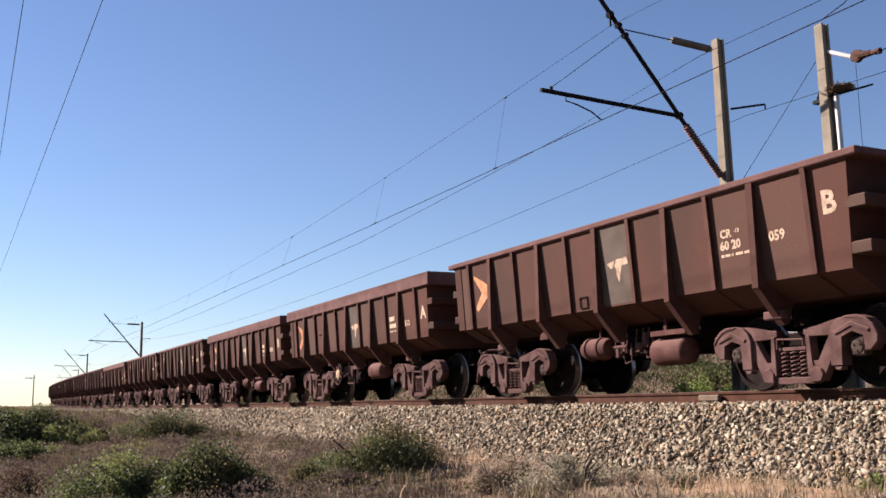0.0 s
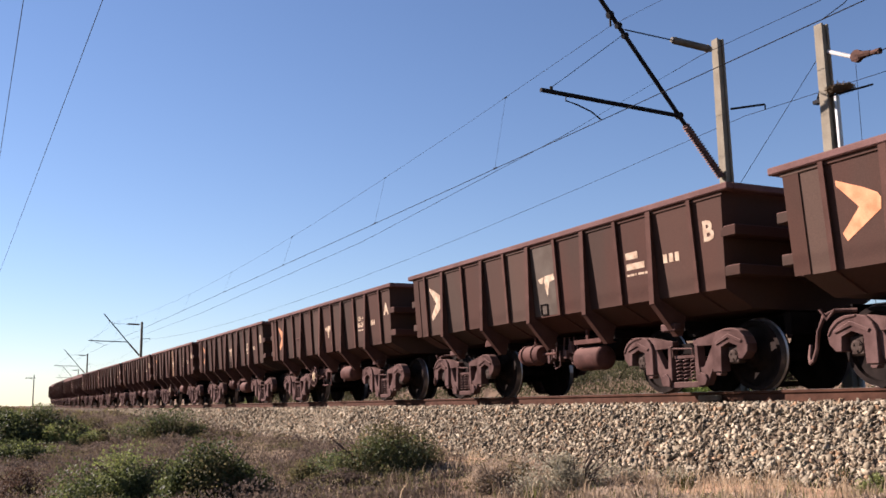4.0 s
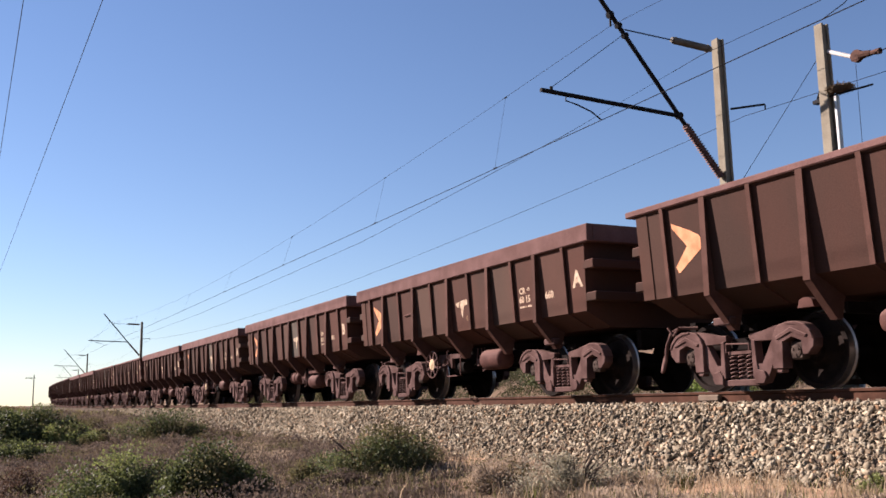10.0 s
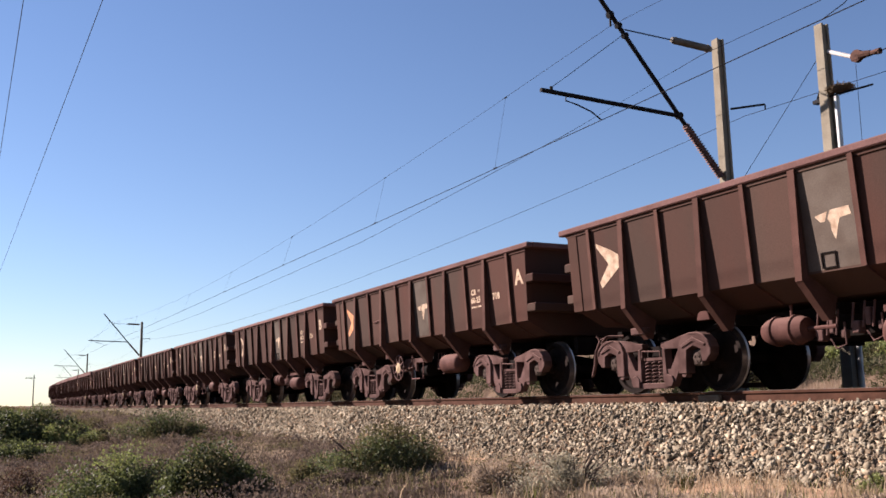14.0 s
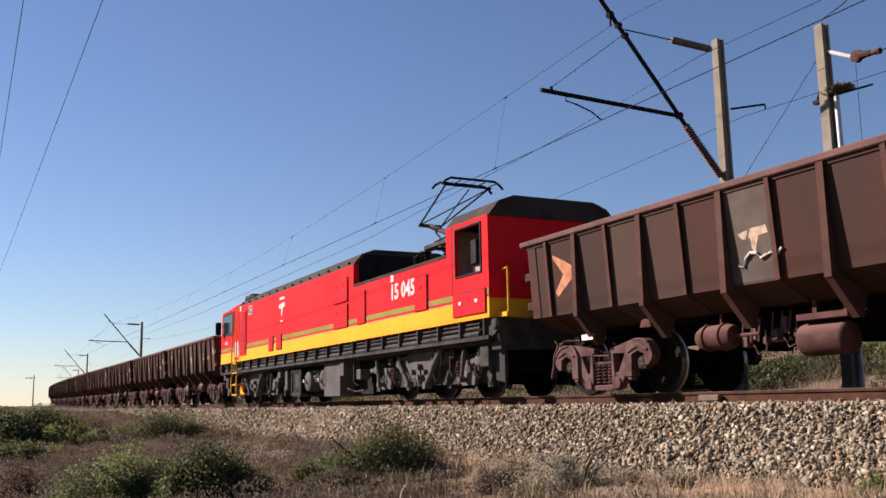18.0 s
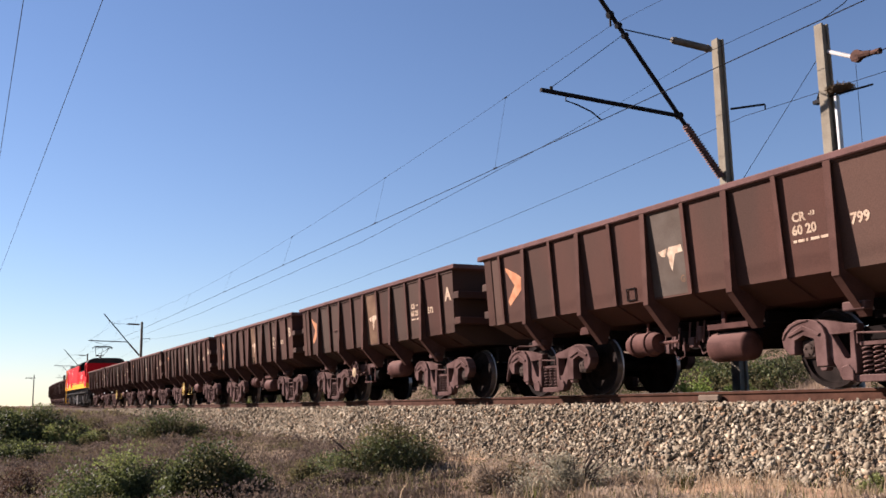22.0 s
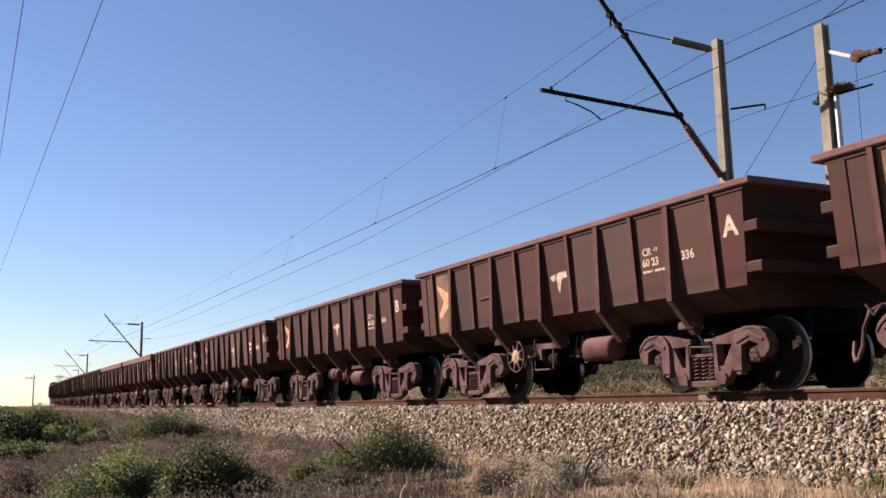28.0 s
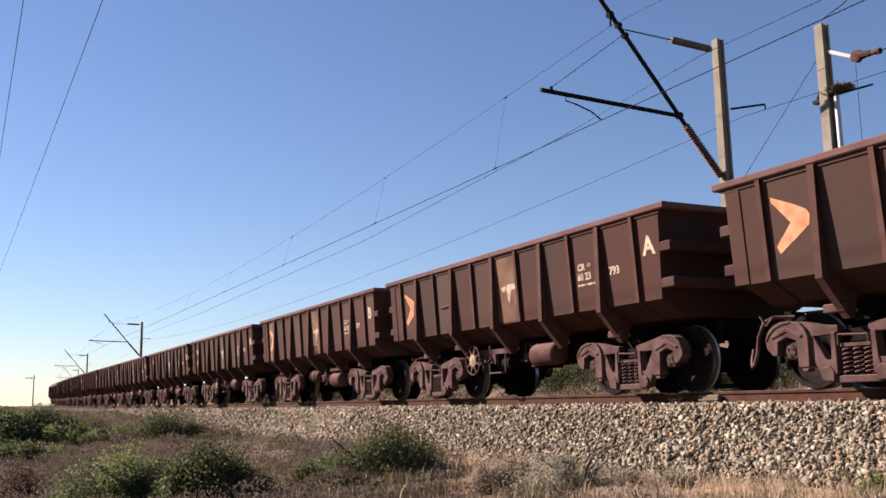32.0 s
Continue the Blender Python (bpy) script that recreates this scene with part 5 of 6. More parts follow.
    pipe(bm, [Vector(p) for p in ((-0.4, -7.6, 3.5), (-0.5, -7.0, 3.55), (-0.75, -6.5, 3.4))], 0.02, 6)
    for y, r in ((-5.15, 0.11), (-6.75, 0.13), (-7.05, 0.13)):
        rod(bm, (-0.55, y, 2.80), (-0.55, y, 3.28), r * 0.6, 10)
        for j in range(7):
            lathe(bm, [(2.84 + j * 0.062, r * 0.6), (2.865 + j * 0.062, r), (2.88 + j * 0.062, r * 0.6)], (-0.55, y, 0), "z", 12)
    pipe(bm, [Vector(p) for p in ((-0.55, -5.15, 3.28), (-0.55, -5.3, 3.36), (-0.5, -5.8, 3.34), (-0.45, -6.3, 3.36))], 0.03, 6)
    P("roof_gear", bm, M_BLACK)
    # the rear half is drawn in a little, to the true length over the cabs
    shift = lambda y: y + 0.17 * min(1.0, max(0.0, -y / 5.0))
    done = set()
    for o in ob.children_recursive:
        if "bogie" in o.name or (o.parent is not ob and "bogie" in o.parent.name):
            continue
        if o.matrix_basis == Matrix.Identity(4) and o.parent.matrix_basis == Matrix.Identity(4):
            if o.data.name not in done:
                done.add(o.data.name)
                for v in o.data.vertices:
                    v.co.y = shift(v.co.y)
        elif o.parent is ob:
            o.matrix_basis = pose(0, shift(o.matrix_basis.translation.y) - o.matrix_basis.translation.y, 0) @ o.matrix_basis
    return ob


LOCO_WHEELS = wheelset_mesh(0.61, 0.64)
locomotive = electric_locomotive()


# ---------------------------------------------------------------- overhead line
M_TUBE = mat("dark_galvanised_tube", (0.0176, 0.0168, 0.0176), (0.0112, 0.0104, 0.0112), 4.0, 0.7, 0.2, 0.1, 50)
M_WIRE = mat("oxidised_copper_wire", (0.016, 0.0136, 0.0136), None, 2.0, 0.8, 0.0, 0.0)
M_POLE = mat("grey_timber_pole", (0.128, 0.112, 0.096), (0.08, 0.072, 0.064), 3.0, 0.9, bump=0.3, fine=40, stretch=(6, 6, 0.4))
M_NEST = mat("dry_twigs", (0.19, 0.135, 0.085), (0.11, 0.08, 0.052), 8.0, 0.95, bump=0.5, fine=60)
M_RODGREY = mat("grey_glazed_rod", (0.13, 0.115, 0.095), (0.09, 0.08, 0.066), 5.0, 0.6, bump=0.05)
M_PULLEY = mat("rusty_pulley_iron", (0.10, 0.052, 0.038), (0.06, 0.034, 0.027), 9.0, 0.8, bump=0.3)
M_STRUT = mat("dusty_brown_insulator", (0.15, 0.088, 0.076), (0.10, 0.058, 0.05), 8.0, 0.62, bump=0.02)
MAST_D = 3.0


def mast_mesh(top):
    """Concrete post with recessed faces, slightly tapered."""
    bm = bmesh.new()
    for x0, x1, y0, y1 in ((-0.095, -0.05, -0.09, 0.09), (0.05, 0.095, -0.09, 0.09), (-0.05, 0.05, -0.05, 0.05)):
        lo = [bm.verts.new((x * 1.2, y * 1.2, -1.1)) for x, y in ((x0, y0), (x1, y0), (x1, y1), (x0, y1))]
        hi = [bm.verts.new((x * 0.9, y * 0.9, top)) for x, y in ((x0, y0), (x1, y0), (x1, y1), (x0, y1))]
        for i in range(4):
            bm.faces.new((lo[i], lo[(i + 1) % 4], hi[(i + 1) % 4], hi[i]))
        bm.faces.new(lo[::-1])
        bm.faces.new(hi)
    return mesh_of("post", bm, M_CONCRETE)


def ribbed(bm, p, q, r, n):
    p, q = Vector(p), Vector(q)
    rod(bm, p, q, r * 0.7, 8)
    for i in range(n):
        c = p.lerp(q, (i + 0.5) / n)
        d = (q - p) / n * 0.3
        rod(bm, c - d, c + d * 0.2, r, 10, r * 0.6)
    return bm


def catenary_mast():
    """Post and cantilever; local x is the offset from the track's centre less that of the post."""
    ob = new("catenary_mast", None)
    tagged(ob, "square concrete catenary mast with dark tubular cantilever", "catenary mast", "masts along the line")
    X = lambda x, z, y=0.0: Vector((x - MAST_D, y, z))
    part("post", mast_mesh(6.84), None, ob, "weathered concrete post")
    part("strut_insulator", ribbed(bmesh.new(), X(2.86, 4.08), X(2.05, 5.0), 0.088, 22), M_STRUT, ob, "brown ribbed insulator")
    part("cantilever_tube", rod(bmesh.new(), X(2.08, 4.97), X(-0.02, 7.45), 0.042, 10), M_TUBE, ob, "dark sloping tube", True)
    bm = bmesh.new()
    rod(bm, X(1.92, 5.16), X(-1.15, 5.25), 0.04, 10)
    rod(bm, X(-0.93, 5.23), X(-0.93, 5.34), 0.03, 8)
    part("registration_arm", bm, M_TUBE, ob, "dark registration tube", True)
    bm = bmesh.new()
    pipe(bm, [X(-0.62, 5.22), X(-0.64, 5.12), X(-0.4, 5.08), X(-0.1, 4.99), X(0.12, 4.86)], 0.014, 6)
    part("steady_arm", bm, M_TUBE, ob)
    part("arm_stay", rod(bmesh.new(), X(-0.93, 5.32), X(0.72, 6.58), 0.0065, 6), M_WIRE, ob)
    bm = bmesh.new()
    rod(bm, X(1.92, 6.65), X(2.72, 6.62), 0.068, 12)
    rod(bm, X(1.84, 6.655), X(1.93, 6.65), 0.05, 10, 0.075)
    rod(bm, X(2.71, 6.62), X(2.82, 6.61), 0.08, 10, 0.045)
    part("top_insulator", bm, M_RODGREY, ob, "thick grey rod insulator", True)
    part("top_stay", rod(bmesh.new(), X(0.73, 6.67), X(1.88, 6.65), 0.012, 6), M_WIRE, ob)
    for x, z, r in ((0.42, 6.90, 0.06), (0.60, 6.72, 0.05), (0.74, 6.55, 0.05), (1.92, 5.16, 0.06)):
        part("clamp", rod(bmesh.new(), X(x - 0.05, z - 0.02), X(x + 0.05, z + 0.03), r, 8), M_TUBE, ob)
    part("wire_hanger", rod(bmesh.new(), X(0.42, 6.68), X(0.42, 6.90), 0.02, 6), M_TUBE, ob)
    bm = bmesh.new()
    rod(bm, X(3.12, 5.42, -0.1), X(3.62, 5.46, -0.5), 0.022, 8)
    rod(bm, X(3.62, 5.46, -0.5), X(3.62, 5.36, -0.5), 0.014, 6)
    part("earth_wire_bracket", bm, M_TUBE, ob)
    return ob


MASTS = (13.2, 81.2, 137.0, 205.0, 275.0, -50.0)
first_mast = catenary_mast()
first_mast.matrix_basis = line_pose(MASTS[0], MAST_D, 0)
for s in MASTS[1:]:
    copy_thing(first_mast, line_pose(s, MAST_D, 0))


def cable(name, label, pts, r=0.009, seg=6, group="wires over the line"):
    ob = new(name, mesh_of(name, pipe(bmesh.new(), [Vector(p) for p in pts], r, seg), M_WIRE))
    return tagged(ob, label, "overhead wire", group)


def spans(a, b, d0, d1, high, low, n=10, z_end=None):
    """A sagging span between two masts."""
    out = []
    for i in range(n + 1):
        u = i / n
        s = a + (b - a) * u
        out.append(line(s, d0 + (d1 - d0) * u, low + (high - low) * (2 * u - 1) ** 2))
    return out


order = sorted(MASTS)
contact, messenger, earth = [], [], []
for a, b in zip(order, order[1:]):
    contact += spans(a, b, 0.1, 0.1, 4.85, 4.84, 6)
    messenger += spans(a, b, 0.42, 0.42, 6.69, 5.70 if b - a > 50 else 6.1, 12)
    earth += spans(a, b, 3.62, 3.62, 5.38, 4.6, 12)
cable("contact_wire", "thin dark contact wire above the track", contact, 0.0075)
cable("messenger_wire", "sagging dark messenger wire above the contact wire", messenger, 0.0038)
cable("earth_wire", "sagging dark wire on the mast brackets", earth, 0.005)
for s in (17.0, 23.7, 32.2, 40.9, 49.5, 58.0, 66.5, 75.0, 5.0, -3.0):
    a, b = (13.2, 81.2) if s > 13.2 else (-50.0, 13.2)
    u = (s - a) / (b - a)
    top = 5.70 + 0.99 * (2 * u - 1) ** 2
    bm = bmesh.new()
    rod(bm, line(s, 0.1, 4.85), line(s, 0.42, top), 0.0028, 5)
    for d, z in ((0.1, 4.86), (0.42, top)):
        rod(bm, line(s - 0.06, d, z), line(s + 0.06, d, z), 0.015, 6)
    tagged(new("dropper", mesh_of("dropper", bm, M_WIRE)), "thin dropper between messenger and contact wire", "overhead wire", "droppers")
cable("overlap_wire", "second dark wire sloping beside the first", [line(s, d, z) for s, d, z in ((-50, 2.2, 6.2), (10.0, 2.0, 6.12), (12.6, 2.0, 6.16), (17.1, 2.0, 5.84), (29.4, 2.0, 5.36), (55, 2.0, 5.15), (80, 2.0, 5.3))], 0.006)
pipe_pts = [line(9.3, 2.05, 6.12), line(9.2, 1.9, 5.95), line(9.25, 1.8, 5.8), line(9.5, 1.6, 5.6)]
cable("jumper_wire", "short looped jumper under the second wire", pipe_pts, 0.008)

# tensioning mast beside the first
ob = new("tensioning_mast", None)
ob.matrix_basis = pose(MAST_D, 10.73, 0)
tagged(ob, "concrete tensioning mast with pulley wheel and weight rope", "catenary mast")
part("post", mast_mesh(6.21), None, ob, "weathered concrete post")
bm = bmesh.new()
rod(bm, (0.0, -0.1, 5.70), (0.0, -0.55, 5.45), 0.035, 8)
part("pulley_arm", bm, M_WHITE, ob, "pale steel arm")
bm = bmesh.new()
lathe(bm, [(-0.045, 0.04), (-0.04, 0.105), (-0.015, 0.105), (0.0, 0.08), (0.015, 0.105), (0.04, 0.105), (0.045, 0.04)], (0.0, -0.66, 5.42), "x", 16)
for k in range(6):
    a = math.tau * k / 6
    rod(bm, (0, -0.66, 5.42), (0, -0.66 + 0.1 * math.cos(a), 5.42 + 0.1 * math.sin(a)), 0.05, 5, 0.03)
rod(bm, (0, -0.72, 5.41), (0.0, -0.92, 5.385), 0.075, 8, 0.05)
rod(bm, (0, -0.92, 5.385), (0.0, -1.1, 5.36), 0.04, 8, 0.055)
part("pulley", bm, M_PULLEY, ob, "rusty pulley wheel")
part("weight_rope", rod(bmesh.new(), (0.0, -0.62, 5.3), (0.0, -0.58, 1.2), 0.0045, 6), M_WIRE, ob)
part("tension_wire", rod(bmesh.new(), (0.0, -1.1, 5.36), (-0.3, -45, 5.4), 0.009, 6), M_WIRE, ob)
part("drop_tube", rod(bmesh.new(), (0.0, -0.19, -0.6), (0.0, -0.19, 4.88), 0.045, 10), M_SILVER, ob, "pale drop tube", True)
bm = bmesh.new()
rod(bm, (0.0, -0.05, 4.92), (0.0, -0.9, 4.86), 0.018, 8)
box(bm, -0.06, 0.12, 4.86, 0.06, 0.26, 4.92)
rod(bm, (0.0, 0.22, 4.9), (0.0, 0.12, 5.1), 0.02, 6)
part("switch_bracket", bm, M_TUBE, ob)
part("guy_wire", rod(bmesh.new(), (0.0, 0.12, 5.66), (0.0, 7.2, -0.6), 0.0055, 6), M_WIRE, ob, "slanting guy wire")
rng = random.Random(4)
bm = bmesh.new()
for i in range(420):
    a, b = rng.uniform(0, 6.28), rng.uniform(-0.4, 0.9)
    k = rng.uniform(0.3, 1.0) ** 0.5
    c = Vector((0.0 + 0.16 * k * math.cos(a), -0.27 + 0.19 * k * math.sin(a), 4.98 + 0.12 * b * (1.2 - k)))
    e = Vector((rng.uniform(-1, 1), rng.uniform(-1, 1), rng.uniform(-0.4, 0.4))).normalized() * 0.08
    rod(bm, c - e, c + e, 0.005, 3)
nest = new("bird_nest", mesh_of("bird_nest", bm, M_NEST))
nest.matrix_basis = ob.matrix_basis
tagged(nest, "ragged brown twig nest on the mast bracket", "nest")

# pole line on the camera's side, and the far pole in the curve
for d0 in (0.0, -1.62):
    pts = []
    for i in range(25):
        u = i / 24
        y = -60 + 200 * u
        pts.append((-7.53 + d0 - 0.0145 * y + (0.012 * y if d0 else 0), y, 8.0 + 0.9 * (2 * u - 1) ** 2 - 0.16))
    cable("line_wire", "thin dark wire of the pole line overhead", pts, 0.008, group="pole line wires")


def line_pole(m, top=7.4):
    ob = new("line_pole", None)
    ob.matrix_basis = m
    tagged(ob, "slim grey timber pole with a short crossarm", "utility pole", "pole line")
    part("pole", rod(bmesh.new(), (0, 0, -0.5), (0, 0, top), 0.15, 12, 0.10), M_POLE, ob, smooth=True)
    bm = bmesh.new()
    box(bm, -1.9, -0.06, top - 0.9, 0.3, 0.06, top - 0.72)
    rod(bm, (-0.05, 0, top - 1.5), (-0.8, 0, top - 0.9), 0.04, 6)
    part("crossarm", bm, M_POLE, ob)
    for x in (-1.75, -0.9):
        part("pin_insulator", rod(bmesh.new(), (x, 0, top - 0.72), (x, 0, top - 0.48), 0.06, 8), M_WHITE, ob)
    return ob


line_pole(pose(4.95, 250, ground_z(4.95, 250)))
line_pole(pose(-6.7, -60, ground_z(-6.7, -60)), 9.6)
line_pole(pose(-9.6, 140, ground_z(-9.6, 140)), 9.2)

# ---------------------------------------------------------------- sleepers and a rail joint
M_SLEEPER = mat("concrete_sleeper", (0.15, 0.115, 0.085), (0.11, 0.08, 0.06), 4.0, 0.9, bump=0.3, fine=50)
bm = bmesh.new()
prism(bm, [(-0.13, -0.36), (-0.11, -0.162), (0.11, -0.162), (0.13, -0.36)], -1.12, 1.12, "x")
for s in (-1, 1):
    for o in (-0.09, 0.09):
        box(bm, s * 0.568 + o - 0.03, -0.04, -0.16, s * 0.568 + o + 0.03, 0.04, -0.125)
sleeper_me = mesh_of("sleeper", bm, M_SLEEPER)
sleeper = new("sleeper", sleeper_me)
sleeper.matrix_basis = line_pose(-6.0)
tagged(sleeper, "concrete sleeper sunk in ballast", "sleeper", "sleepers under the rails", "structure")
for i in range(1, 130):
    copy_thing(sleeper, line_pose(-6.0 + 0.7 * i))
bm = bmesh.new()
soften(box(bm, -0.67, -0.21, -0.135, -0.59, 0.21, -0.04), 0.02)
joint = new("rail_clamp", mesh_of("rail_clamp", bm, M_SLEEPER))
joint.matrix_basis = line_pose(10.05)
tagged(joint, "dusty pale clamp fixed to the rail's web", "rail clamp")

bm = bmesh.new()
for p in range(9):
    a = math.tau * p / 9
    k = 0.11 + 0.035 * math.sin(3.1 * p)
    bm.verts.new((k * math.cos(a), k * math.sin(a), -0.06))
    bm.verts.new((k * 0.75 * math.cos(a + 0.3), k * 0.75 * math.sin(a + 0.3), 0.07 + 0.03 * math.sin(2.3 * p)))
bmesh.ops.convex_hull(bm, input=bm.verts)
rock = new("rock", mesh_of("rock", bm, M_CONCRETE))
rock.matrix_basis = pose(-9.05, 15.9, ground_z(-9.05, 15.9) + 0.03)
tagged(rock, "pale rounded rock among brown scrub", "rock")

# ---------------------------------------------------------------- loose ballast stones
def stones(name, count, s0, s1, lo, hi, seed, size=(0.018, 0.046)):
    r = np.random.RandomState(seed)
    base = np.array([(x, y, z) for x in (-1, 1) for y in (-1, 1) for z in (-1, 1)]) * 0.62
    tri = np.array([(0, 1, 3), (0, 3, 2), (4, 6, 7), (4, 7, 5), (0, 4, 5), (0, 5, 1), (2, 3, 7), (2, 7, 6), (0, 2, 6), (0, 6, 4), (1, 5, 7), (1, 7, 3)])
    u = r.rand(count)
    s = s0 + (s1 - s0) * u ** 1.5
    d = lo + (hi - lo) * r.rand(count)
    z = np.interp(d, (-3.3, -2.95, -1.75, -1.45, 1.5), (0.0, 0.02, 1, 1.06, 1.05))
    t = np.array([toe(a) for a in s])
    h = t + (-0.24 - t) * z
    scale = size[0] + (size[1] - size[0]) * r.rand(count) ** 1.6
    shape = base[None] * (0.10 + 1.25 * r.rand(count, 8, 3)) * (0.20 + 1.6 * r.rand(count, 1, 3) ** 1.3) * scale[:, None, None]
    q = r.randn(count, 4)
    q /= np.linalg.norm(q, axis=1)[:, None]
    w, x, y, zq = q.T
    R = np.stack([np.stack([1 - 2 * (y * y + zq * zq), 2 * (x * y - zq * w), 2 * (x * zq + y * w)], -1),
                  np.stack([2 * (x * y + zq * w), 1 - 2 * (x * x + zq * zq), 2 * (y * zq - x * w)], -1),
                  np.stack([2 * (x * zq - y * w), 2 * (y * zq + x * w), 1 - 2 * (x * x + y * y)], -1)], 1)
    shape = np.einsum("nij,nkj->nki", R, shape)
    centre = np.stack([d, s, h + np.array([climb(a) for a in s]) + (r.rand(count) * 0.036 - 0.006)], -1)
    v = (shape + centre[:, None]).reshape(-1, 3)
    f = (tri[None] + 8 * np.arange(count)[:, None, None]).reshape(-1, 3)
    ob = new(name, raw_mesh(name, v, f, M_STONE))
    return tagged(ob, "heaped pale angular crushed ballast stones", "ballast", kind="stuff")


stones("ballast_stones", 62000, 3.5, 26.0, -3.2, -0.66, 11)
stones("ballast_stones", 24000, 20.0, 62.0, -3.1, -0.7, 12, (0.028, 0.055))
stones("ballast_stones", 3000, 5.0, 30.0, 0.66, 1.7, 13)
stones("ballast_stones", 2500, 4.0, 24.0, -0.5, 0.5, 14)


# ---------------------------------------------------------------- plants
def leaf_mat(name, a, b, vary=0.3, through_light=0.4, gloss=0.08):
    """A thin leaf: matt, with part of the light coming through from behind."""
    m = mat(name, a, b, 1.2, 0.7, bump=0, vary=vary, island=True)
    n, l = m.node_tree.nodes, m.node_tree.links
    p = n["Principled BSDF"]
    p.inputs["Specular IOR Level"].default_value = gloss
    tr = n.new("ShaderNodeBsdfTranslucent")
    l.new(p.inputs["Base Color"].links[0].from_socket, tr.inputs["Color"])
    mx = n.new("ShaderNodeMixShader")
    mx.inputs[0].default_value = through_light
    l.new(p.outputs[0], mx.inputs[1])
    l.new(tr.outputs[0], mx.inputs[2])
    l.new(mx.outputs[0], n["Material Output"].inputs["Surface"])
    return m


M_LEAF = leaf_mat("green_leaf", (0.086, 0.100, 0.034), (0.046, 0.054, 0.020), 0.45, 0.4, 0.35)
M_LEAF_OLIVE = leaf_mat("olive_leaf", (0.135, 0.118, 0.054), (0.09, 0.075, 0.036), 0.4)
M_LEAF_BROWN = leaf_mat("brown_leaf", (0.08, 0.0496, 0.0336), (0.048, 0.0304, 0.0224))
M_LEAF_BRIGHT = leaf_mat("bright_leaf", (0.18, 0.20, 0.06), (0.12, 0.138, 0.042), 0.35, 0.4, 0.35)
M_STRAW = leaf_mat("dry_grass", (0.41, 0.31, 0.20), (0.28, 0.205, 0.13))
M_STRAW_DARK = leaf_mat("dry_brown_grass", (0.36, 0.275, 0.195), (0.25, 0.19, 0.135), 0.2)
M_GREENGRASS = leaf_mat("green_grass", (0.16, 0.16, 0.056), (0.104, 0.104, 0.036))
M_HEATH = leaf_mat("withered_heath", (0.118, 0.086, 0.066), (0.08, 0.059, 0.046), 0.15)
M_GREYGREEN = leaf_mat("grey_green_leaf", (0.31, 0.28, 0.20), (0.21, 0.19, 0.13), 0.3, 0.5)
M_FRESH = leaf_mat("fresh_green_leaf", (0.165, 0.215, 0.045), (0.10, 0.135, 0.03), 0.35, 0.45, 0.3)
M_HEATH_PALE = leaf_mat("pale_withered_heath", (0.165, 0.122, 0.09), (0.115, 0.085, 0.063), 0.15)
M_BANK = leaf_mat("dull_green_scrub", (0.072, 0.072, 0.032), (0.048, 0.045, 0.023), 0.2)
M_TWIG = mat("brown_twig", (0.096, 0.072, 0.056), None, 8.0, 0.9, bump=0.3)


def leaves_mesh(name, n, rx, ry, rz, size, material, seed, lumps=15):
    """Small bent leaves gathered in uneven clumps that make up a crown."""
    r = np.random.RandomState(seed)
    c = r.randn(lumps, 3)
    c /= np.linalg.norm(c, axis=1)[:, None]
    c[:, 2] = np.abs(c[:, 2]) * 0.9
    c *= (0.30 + 0.52 * r.rand(lumps, 1))
    rad = 0.20 + 0.28 * r.rand(lumps)
    pick = r.randint(0, lumps, n)
    p = r.randn(n, 3)
    p /= np.linalg.norm(p, axis=1)[:, None]
    p *= (r.rand(n, 1) ** 0.45) * rad[pick][:, None]
    p += c[pick]
    p[:, 2] = np.abs(p[:, 2])
    p *= np.array((rx, ry, rz))
    a = r.randn(n, 3)
    a[:, 2] += 0.6
    a /= np.linalg.norm(a, axis=1)[:, None]
    b = np.cross(a, r.randn(n, 3))
    b /= np.linalg.norm(b, axis=1)[:, None]
    k = size * (0.6 + 0.8 * r.rand(n, 1))
    v = np.stack([p, p + (a * 0.5 + b * 0.32) * k, p + a * k, p + (a * 0.5 - b * 0.32) * k], 1).reshape(-1, 3)
    f = np.arange(4 * n).reshape(-1, 4)
    return raw_mesh(name, v, f, material)


def twigs_mesh(n, rx, ry, rz, seed):
    r = random.Random(seed)
    bm = bmesh.new()
    for i in range(n):
        a = r.uniform(0, 6.28)
        k = r.uniform(0.3, 0.7)
        tip = Vector((rx * k * math.cos(a), ry * k * math.sin(a), rz * r.uniform(0.35, 0.95)))
        mid = tip * 0.5 + Vector((0, 0, 0.12 * rz))
        root = Vector((0.06 * math.cos(a), 0.06 * math.sin(a), -0.1))
        rod(bm, root, mid, 0.014, 4, 0.009)
        rod(bm, mid, tip, 0.009, 4, 0.003)
    return mesh_of("stem", bm, M_TWIG)


def shrub(x, y, rx, ry, rz, material, n, size, label, seed, second=None, sink=0.05):
    ob = new("shrub", None)
    ob.matrix_basis = pose(x, y, ground_z(x, y) - sink)
    tagged(ob, label, "shrub", "shrubs beside the line")
    part("stem", twigs_mesh(16, rx, ry, rz, seed), None, ob)
    part("foliage", leaves_mesh("foliage", n, rx, ry, rz, size, material, seed), None, ob)
    if second:
        part("foliage", leaves_mesh("foliage", n // 3, rx * 1.03, ry * 1.03, rz * 1.04, size * 0.9, second, seed + 77), None, ob, "paler new growth")
    return ob


